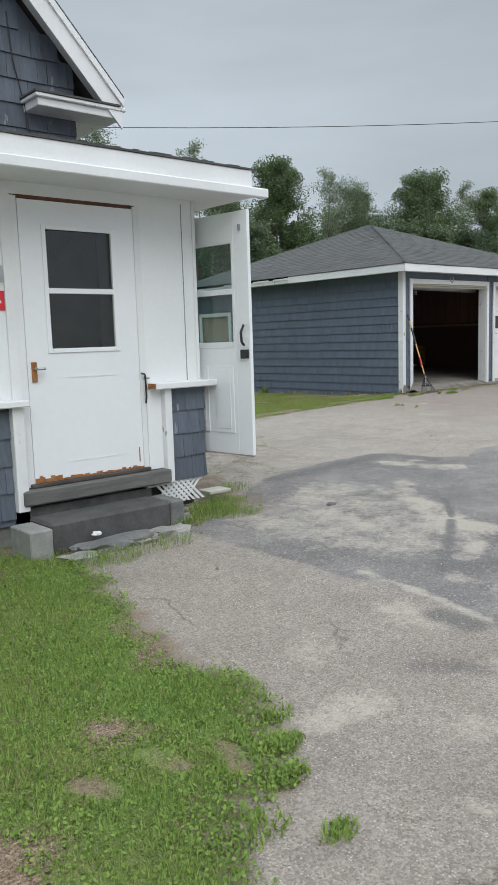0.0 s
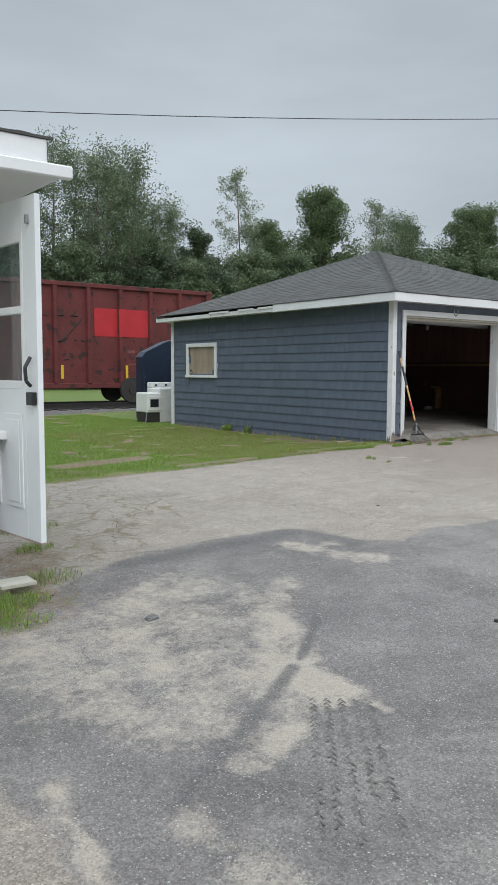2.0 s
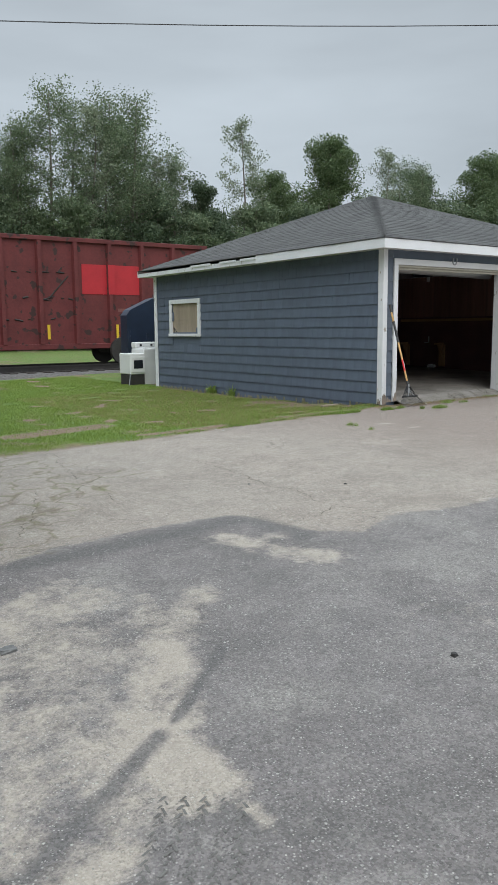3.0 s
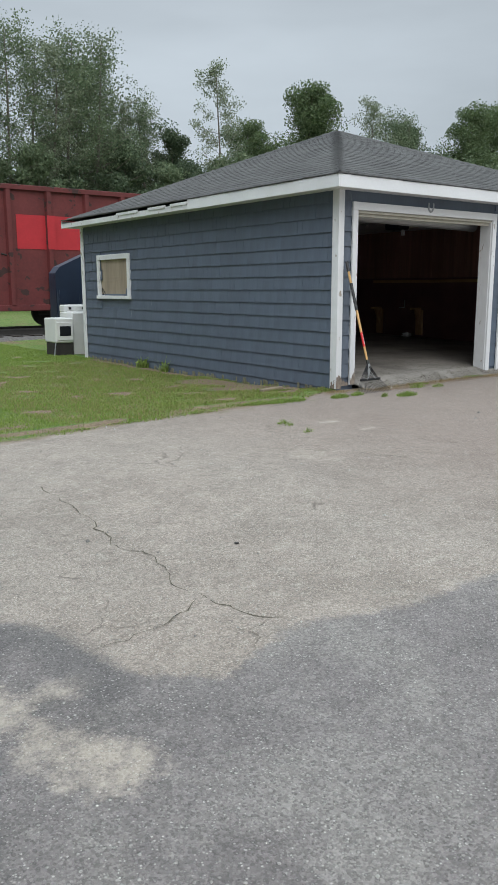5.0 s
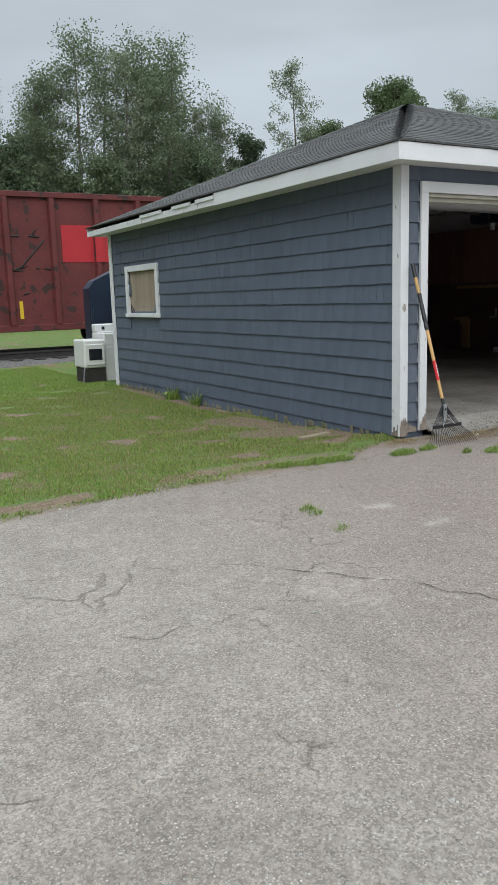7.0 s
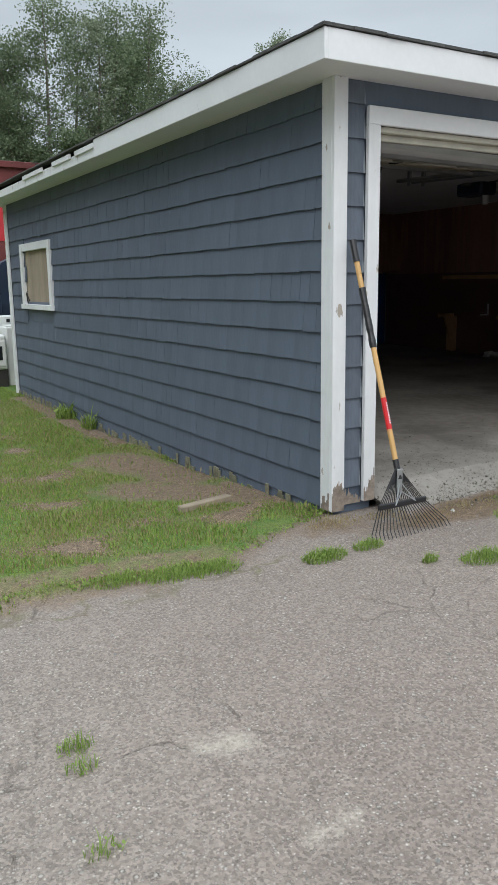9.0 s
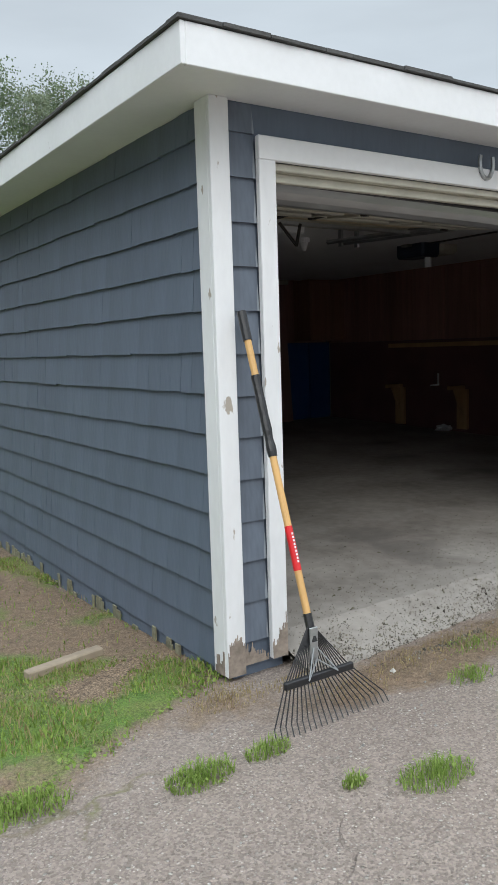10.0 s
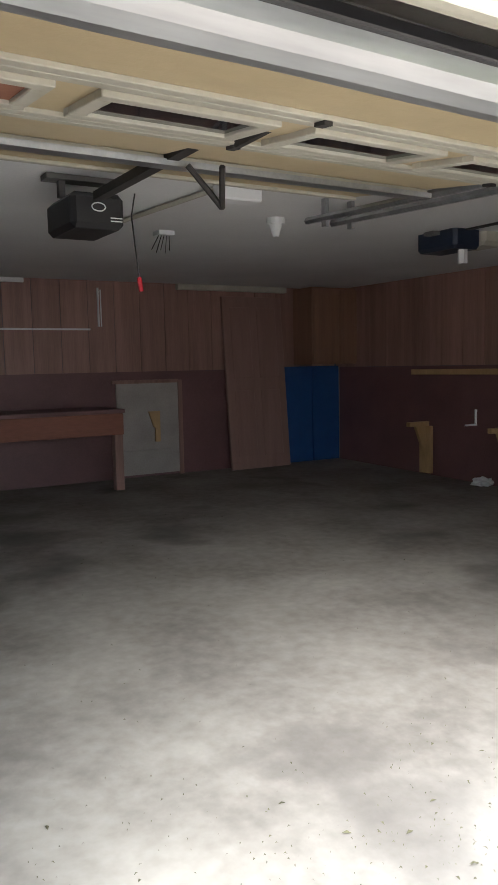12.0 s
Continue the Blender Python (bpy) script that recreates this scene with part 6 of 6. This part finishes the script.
# ---------------------------------------------------------------- grass
def blades(name, label, x0, x1, y0, y1, count, hmin, hmax, width, material, mask, seed, dry=0.0):
    rng = np.random.default_rng(seed)
    X, Y = rng.uniform(x0, x1, count), rng.uniform(y0, y1, count)
    lawn = mask(X, Y)
    w = np.array([noise.noise(Vector((a * 2.2, b * 2.2, 5))) for a, b in zip(X, Y)])
    keep = rng.random(count) < np.clip(lawn * 5 + 0.45 + 1.1 * w, 0, 1) * (lawn > -0.12) * (rng.random(count) > 0.93 * (streaks(SOIL, X, Y) > 0.35)) * (w > -0.5)
    X, Y, w = X[keep], Y[keep], w[keep]
    n = len(X)
    Z = height(X, Y) + np.clip(lawn[keep] + 0.15 * w, 0, 0.15) * 0.15
    H = rng.uniform(hmin, hmax, n) * (1 + 0.8 * np.clip(w, -0.5, 0.6))
    a, lean = rng.uniform(0, 2 * np.pi, n), rng.uniform(0.1, 0.9, n) * H
    d = np.stack([np.cos(a), np.sin(a)], 1)
    side = np.stack([-np.sin(a), np.cos(a)], 1) * width * rng.uniform(0.6, 1.4, n)[:, None]
    base = np.stack([X, Y], 1)
    P = np.stack([np.column_stack([base - side, Z]), np.column_stack([base + side, Z]),
                  np.column_stack([base + side * 0.7 + d * (lean * 0.45)[:, None], Z + H * 0.6]), np.column_stack([base - side * 0.7 + d * (lean * 0.45)[:, None], Z + H * 0.6]),
                  np.column_stack([base + d * lean[:, None], Z + H])], 1).reshape(-1, 3)
    i = np.arange(n)[:, None] * 5
    quads = (i + np.array([[0, 1, 2, 3]])).tolist()
    tris = (i + np.array([[3, 2, 4]])).tolist()
    me = bpy.data.meshes.new(name)
    me.from_pydata(P.tolist(), [], quads + tris)
    me.materials.append(material)
    return tagged(new(name, me), label, "grass", kind="stuff")


near_mask = lambda X, Y: signed(LAWN_NEAR, X, Y)
far_mask = lambda X, Y: signed(LAWN_FAR, X, Y)
blades("grass", "short green lawn beside the driveway", -2.4, 2.6, 0.0, 5.0, 170000, 0.012, 0.04, 0.0014, GRASS, near_mask, 1)
blades("grass", "mown green lawn beside the garage", 5.0, 12.6, 9.2, 22.0, 330000, 0.010, 0.03, 0.003, LAWN_MIX, far_mask, 3)
blades("dry_grass", "dry straw-coloured blades among the lawn", -2.4, 2.6, 0.0, 5.0, 16000, 0.010, 0.035, 0.0012, DRYGRASS, near_mask, 4)
blades("dry_grass", "dry clippings at the foot of the garage wall", 9.0, 12.7, 9.4, 16.5, 60000, 0.008, 0.03, 0.0024, DRYGRASS, far_mask, 5)


def leaflets(name, label, X, Y, lift, size, material, seed):
    """Small rounded leaves lying nearly flat, in a low mat."""
    rng = np.random.default_rng(seed)
    n = len(X)
    Z = height(X, Y) + lift * rng.uniform(0.2, 1.0, n)
    a = rng.uniform(0, 2 * np.pi, n)
    s = size * rng.uniform(0.5, 1.3, n)
    tilt, roll_ = rng.normal(0.3, 0.5, n), rng.normal(0, 0.45, n)
    u = np.stack([np.cos(a), np.sin(a), tilt], 1) * s[:, None]
    v = np.stack([-np.sin(a), np.cos(a), roll_], 1) * (s * 0.7)[:, None]
    C = np.stack([X, Y, Z], 1)
    P = np.stack([C - u, C - u * 0.35 - v, C + u * 0.5 - v * 0.85, C + u, C + u * 0.5 + v * 0.85, C - u * 0.35 + v], 1).reshape(-1, 3)
    me = bpy.data.meshes.new(name)
    me.from_pydata(P.tolist(), [], np.arange(n * 6).reshape(-1, 6).tolist())
    me.materials.append(material)
    return tagged(new(name, me), label, "weeds", kind="stuff")


def lawn_points(x0, x1, y0, y1, count, mask, seed, floor_=-0.35, reach=-0.15):
    rng = np.random.default_rng(seed)
    X, Y = rng.uniform(x0, x1, count), rng.uniform(y0, y1, count)
    d = mask(X, Y)
    w = np.array([noise.noise(Vector((a * 2.2, b * 2.2, 5))) + 0.5 * noise.noise(Vector((a * 9, b * 9, 2))) for a, b in zip(X, Y)])
    keep = (d > reach) & (w > floor_) & (rng.random(count) < np.clip(d * 4 + 0.5 + w, 0, 1)) & (rng.random(count) > 0.95 * (streaks(SOIL, X, Y) > 0.45))
    return X[keep], Y[keep]


CX_, CY_ = lawn_points(-2.4, 2.6, 0.0, 5.0, 330000, near_mask, 2, -0.6)
leaflets("clover", "low mat of clover and broad-leaved weeds in the lawn", CX_, CY_, 0.036, 0.0066, CLOVER, 12)
CX_, CY_ = lawn_points(9.0, 12.6, 9.2, 15.0, 120000, far_mask, 6, -0.1, -0.05)
leaflets("clover", "low mat of bright clover by the garage", CX_, CY_, 0.02, 0.008, CLOVER, 13)


def tufts(name, label, spots, material, seed, hmin=0.02, hmax=0.07, width=0.0017):
    rng = np.random.default_rng(seed)
    bm = bmesh.new()
    for x, y, rad, n in spots:
        for _ in range(int(n * 1.7)):
            a, q = rng.uniform(0, 6.28), rad * rng.random() ** 0.6
            px_, py_ = x + math.cos(a) * q, y + math.sin(a) * q * 0.6
            z = gz(px_, py_) + 0.002
            h = rng.uniform(hmin, hmax) * (1.15 - q / rad * 0.6)
            b = rng.uniform(0, 6.28)
            s, d = Vector((-math.sin(b), math.cos(b), 0)) * width, Vector((math.cos(b), math.sin(b), 0)) * h * rng.uniform(0.2, 0.9)
            p = Vector((px_, py_, z))
            v = [bm.verts.new(k) for k in (p - s, p + s, p + d * 0.5 + s * 0.8 + Vector((0, 0, h * 0.65)), p + d * 0.5 - s * 0.8 + Vector((0, 0, h * 0.65)), p + d + Vector((0, 0, h * 0.9)))]
            bm.faces.new(v[:4])
            bm.faces.new((v[3], v[2], v[4]))
    ob = part(name, bm, material, None, "", "stuff")
    if material is GRASS:
        X, Y = [], []
        for x, y, rad, n in spots:
            n = n // 3
            a, q = rng.uniform(0, 6.28, n), rad * 1.15 * rng.random(n) ** 0.6
            X.append(x + np.cos(a) * q)
            Y.append(y + np.sin(a) * q * 0.6)
        leaflets("weed_leaves", "broad leaves among the " + name + " on the driveway", np.concatenate(X), np.concatenate(Y), hmax * 0.5, max(0.0045, hmax * 0.08), GRASS, seed + 100)
    return tagged(ob, label, "weeds")


tufts("weeds", "green weed tufts growing from cracks in the driveway", [(12.03, 9.14, 0.13, 300), (12.3, 9.14, 0.09, 130), (12.39, 8.79, 0.05, 60), (12.62, 8.66, 0.14, 280), (11.12, 9.49, 0.16, 220), (11.35, 9.4, 0.18, 260), (11.53, 9.34, 0.14, 200), (10.48, 8.28, 0.06, 50), (10.46, 8.17, 0.05, 24), (10.4, 7.83, 0.05, 24),
       (13.3, 9.1, 0.12, 100), (13.5, 8.95, 0.1, 70)], GRASS, 21)
tufts("weeds", "weeds round the porch step and corner", [(3.9, 5.1, 0.35, 520), (4.2, 5.3, 0.3, 420), (4.6, 5.7, 0.3, 160), (3.6, 4.95, 0.2, 140), (4.1, 4.9, 0.25, 160), (2.3, 5.0, 0.25, 300), (2.6, 4.6, 0.35, 380), (3.1, 4.6, 0.3, 160), (4.9, 6.6, 0.2, 130), (5.1, 7.4, 0.35, 260), (5.4, 8.4, 0.4, 260), (5.0, 8.0, 0.4, 200), (5.4, 9.2, 0.5, 300)], GRASS, 22, 0.03, 0.1)
tufts("weeds", "small weeds at the lawn's edge", [(1.83, 1.98, 0.11, 160), (1.69, 1.81, 0.10, 130), (1.61, 1.49, 0.08, 60), (1.42, 1.68, 0.15, 120), (1.95, 2.15, 0.1, 60)], GRASS, 23, 0.02, 0.05, 0.004)
tufts("weeds", "tall weeds against the garage wall", [(12.5, 14.6, 0.12, 60), (12.52, 13.9, 0.08, 30)], GRASS, 24, 0.12, 0.3, 0.006)
tufts("dead_grass", "brown grass clippings at the garage corner", [(12.45, 9.62, 0.2, 240), (12.75, 9.55, 0.15, 120), (12.3, 10.2, 0.3, 300), (12.1, 11.3, 0.4, 420), (12.2, 10.7, 0.3, 260)], DRYGRASS, 25, 0.01, 0.035)
stick = thing("wood_scrap", "flat grey scrap of wood lying in the grass by the garage", "wood", (12.06, 10.45, gz(12.06, 10.45) + 0.04))
part("board", box(bmesh.new(), -0.2, 0.2, -0.03, 0.03, -0.02, 0.02, m=Matrix.Rotation(0.2, 4, "Z"), bevel=0.006), PLYWOOD, stick)

# loose stones
bm = bmesh.new()
rng = np.random.default_rng(31)
for i in range(1500):
    x, y = rng.uniform(1.5, 14), rng.uniform(0.8, 9.6)
    if i < 120:
        x, y = rng.uniform(12.9, 15), rng.uniform(9.0, 9.6)
    s = rng.uniform(0.003, 0.009) * (2.0 if rng.random() < 0.04 else 1)
    c = Vector((x, y, gz(x, y) + s * 0.4))
    v = [bm.verts.new(c + Vector(o) * s) for o in ((1, 0, -.3), (-.4, .9, -.3), (-.6, -.8, -.3), (.1, .1, .7))]
    for f in ((0, 1, 3), (1, 2, 3), (2, 0, 3)):
        bm.faces.new([v[j] for j in f])
tagged(part("gravel", bm, mat("pale_gravel", (0.42, 0.41, 0.38), 0.9, amount=0.5, island=0.4), None, "", "stuff"), "loose pale stones on the driveway", "gravel")


# cracks, seams and tyre prints in the driveway
def ribbon(name, lines, width, material, label, seed, lift=0.004, wander=0.02):
    r = random.Random(seed)
    bm = bmesh.new()
    for line in lines:
        pts = []
        for (ax, ay), (bx, by) in zip(line, line[1:]):
            n = max(2, int(math.hypot(bx - ax, by - ay) / 0.05))
            for i in range(n):
                pts.append((ax + (bx - ax) * i / n, ay + (by - ay) * i / n))
        pts.append(line[-1])
        prev = None
        wx = wy = 0
        for i, (x, y) in enumerate(pts):
            wx, wy = wx * 0.7 + r.uniform(-wander, wander), wy * 0.7 + r.uniform(-wander, wander)
            w = width * r.choice((0.25, 0.5, 0.8, 1.2)) * (0.3 if i in (0, len(pts) - 1) else 1)
            j = min(i + 1, len(pts) - 1)
            dx, dy = pts[j][0] - pts[j - 1][0], pts[j][1] - pts[j - 1][1]
            q = math.hypot(dx, dy) or 1
            nx_, ny_ = -dy / q * w, dx / q * w
            z = gz(x + wx, y + wy) + lift
            cur = [bm.verts.new((x + wx - nx_, y + wy - ny_, z)), bm.verts.new((x + wx + nx_, y + wy + ny_, z))]
            if prev:
                bm.faces.new((prev[0], cur[0], cur[1], prev[1]))
            prev = cur
    return tagged(part(name, bm, material, None, "", "stuff"), label, "driveway crack")


CRACK_M = mat("crack_dirt", (0.13, 0.115, 0.075), 0.95, dark=(0.05, 0.045, 0.035), scale=20, fine=90)
ribbon("crack", CRACKS, 0.0036, CRACK_M, "dirt-filled cracks with bits of moss in the old driveway", 3, 0.003, 0.028)
bm = bmesh.new()
r_ = random.Random(44)
starts = [((4.82, 3.08), (4.08, 2.2)), ((4.87, 3.04), (4.16, 2.2)), ((4.92, 3.0), (4.22, 2.16)), ((4.97, 2.96), (4.28, 2.12)), ((5.01, 2.92), (4.34, 2.09))]
for row, (p0, p1) in enumerate(starts):
    p0, p1 = Vector((*p0, 0)), Vector((*p1, 0))
    dn = (p1 - p0).normalized()
    sn = Vector((-dn.y, dn.x, 0))
    n = int((p1 - p0).length / 0.021)
    for k in range(n):
        if r_.random() < 0.08 + 0.35 * k / n:
            continue
        c = p0 + dn * (k * 0.021) + sn * (0.008 if k % 2 else -0.008)
        z = gz(c.x, c.y) + 0.0035
        u = (dn * 0.9 + sn * (0.5 if k % 2 else -0.5)).normalized() * r_.uniform(0.010, 0.018)
        w = sn * r_.uniform(0.003, 0.006)
        bm.faces.new([bm.verts.new((p.x, p.y, z)) for p in (c - u - w, c + u - w, c + u + w, c - u + w)])
tagged(part("tyre_print", bm, mat("dark_print", (0.165, 0.157, 0.145), 0.95, amount=0.4, scale=20), None, "", "stuff"), "dark tyre tread marks pressed into the sandy asphalt", "tyre marks")

# crumbled edge of the slab
bm = bmesh.new()
rng = np.random.default_rng(77)
for i in range(12000):
    x = rng.uniform(12.8, 16.5)
    y = 9.44 + abs(rng.normal(0, 0.2)) + 0.05 * math.sin(x * 5)
    s = rng.uniform(0.002, 0.006) * (2 if rng.random() < 0.05 else 1)
    z = fz(GY0) - max(0, GY0 + 0.1 - y) * 0.28 if y > GY0 - 0.32 else gz(x, y)
    c = Vector((x, y, z + s * 0.3))
    e = [Vector(rng.normal(0, 0.35, 3)) for _ in range(4)]
    v = [bm.verts.new(c + (Vector(o) + q) * s) for o, q in zip(((1, 0, -.3), (-.4, .9, -.3), (-.6, -.8, -.3), (.1, .1, .7)), e)]
    for f in ((0, 1, 3), (1, 2, 3), (2, 0, 3)):
        bm.faces.new([v[j] for j in f])
tagged(part("rubble_edge", bm, mat("crumbled_concrete", (0.3, 0.27, 0.22), 0.95, amount=0.75, scale=5, island=0.6), None, "", "stuff"), "crumbled concrete bits along the garage threshold", "rubble")
tufts("dead_grass", "dry weeds along the garage threshold", [(12.9 + 0.35 * i, 9.36 + 0.03 * (i % 3), 0.22, 120) for i in range(9)], DRYGRASS, 61, 0.01, 0.04, 0.0016)
tufts("weeds", "small weeds along the garage threshold", [(13.6, 9.33, 0.16, 120), (14.1, 10.25, 0.08, 60), (14.9, 9.5, 0.2, 100)], GRASS, 62, 0.01, 0.04, 0.0016)

# rotten foot of the corner boards
bm = bmesh.new()
r_ = random.Random(15)
for x0_, x1_, y_, z_ in ((GX0 - 0.041, GX0 + 0.049, GY0 - 0.032, zb), (12.752, 12.833, GY0 - 0.05, fz(GY0) - 0.05), (GX0 + 0.052, 12.748, GY0 - 0.0215, zb + 0.03)):
    x, top_ = x0_, 0.06
    while x < x1_ - 0.004:
        top_ = min(0.17, max(0.012, top_ + r_.uniform(-0.025, 0.025)))
        box(bm, x, x + 0.0038, y_ - 0.0025, y_ - 0.0005, z_ + 0.001, z_ + top_ + (0.03 if r_.random() < 0.08 else 0))
        x += 0.004
y = GY0 - 0.005
while y < GY0 + 0.07:
    box(bm, GX0 - 0.0445, GX0 - 0.0425, y, y + 0.012, zb + 0.001, zb + r_.uniform(0.02, 0.14))
    y += 0.0135
part("rotten_foot", bm, mat("bare_rotten_wood", (0.34, 0.28, 0.23), 0.95, amount=0.45, scale=20), garage, "bare rotten wood at the foot of the trim", "stuff")
bm = bmesh.new()
for i in range(90):
    y = 10.0 + r_.random() * 7.0
    w = r_.uniform(0.02, 0.08)
    z0_ = gz(12.5, y)
    box(bm, GX0 - 0.032, GX0 - 0.024, y, y + w, z0_, z0_ + r_.uniform(0.02, 0.09))
part("rotten_edge", bm, mat("mossy_rotten_wood", (0.28, 0.27, 0.18), 0.95, amount=0.5, scale=20), garage, "mossy rotten lower shingle edge", "stuff")


# ---------------------------------------------------------------- garage shingles
def side_skip(a, b, z, top):
    y0, y1, z0, z1 = WIN
    return a > y0 - 0.02 and b < y1 + 0.02 and top > z0 and z < z1


def lay(parent, plane, lo, hi, z0, z1, expo, seed, out, at, near, skip=None, mt=None):
    bm = bmesh.new()
    meshes = {}
    for r, a, b, z, top, k in shingle_rows(parent, plane, lo, hi, z0, z1, expo, seed, out, at, skip):
        if near(a, z):
            key = (round(b - a, 3), round(top - z, 2))
            if key not in meshes:
                q = shingle_bm(bmesh.new(), plane, out, 0, 0, b - a, 0, key[1])
                me = bpy.data.meshes.new("shingle")
                q.to_mesh(me)
                q.free()
                me.materials.append(mt or BLUE)
                meshes[key] = me
            ob = new("shingle", meshes[key])
            ob.parent = parent
            ob.location = (at, a, z) if plane == "x" else (a, at, z)
        else:
            shingle_bm(bm, plane, out, at, a, b, z, top)
    if bm.verts:
        part("shingle", bm, mt or BLUE, parent, "", "stuff")
    else:
        bm.free()


lay(side_wall, "x", GY0 + 0.085, GY1 - 0.09, 0.18, EZ0, 0.1735, 51, -1, GX0 - 0.003, lambda a, z: a < 11.7, side_skip)
lay(front_wall, "y", GX0 + 0.05, OPENINGS[0][0] - 0.085, 0.485, EZ0, 0.178, 52, -1, GY0 - 0.003, lambda a, z: True, None, BLUE_WORN)
lay(front_wall, "y", OPENINGS[0][1] + 0.08, OPENINGS[1][0] - 0.08, 0.45, EZ0, 0.17, 53, -1, GY0 - 0.003, lambda a, z: False, None, BLUE)
# the old side wall is a little out of square
seen_meshes = set()
for c in list(garage.children):
    if c.data.name in seen_meshes:
        continue
    seen_meshes.add(c.data.name)
    for v in c.data.vertices:
        k = min(1.0, max(0.0, (15.0 - v.co.x) / 2.2))
        v.co.x += 0.0125 * (v.co.y - GY0) * k
    for q in c.children:
        if q.location.length < 0.01 and q.data.name not in seen_meshes:
            seen_meshes.add(q.data.name)
            for v in q.data.vertices:
                k = min(1.0, max(0.0, (15.0 - v.co.x) / 2.2))
                v.co.x += 0.0125 * (v.co.y - GY0) * k
        elif q.location.y > 5 and q.location.x < 13:
            q.location.x += 0.0125 * (q.location.y - GY0)
for c in list(garage.children):
    c.location = c.location - garage.location
for c in list(house.children):
    c.location = c.location - house.location
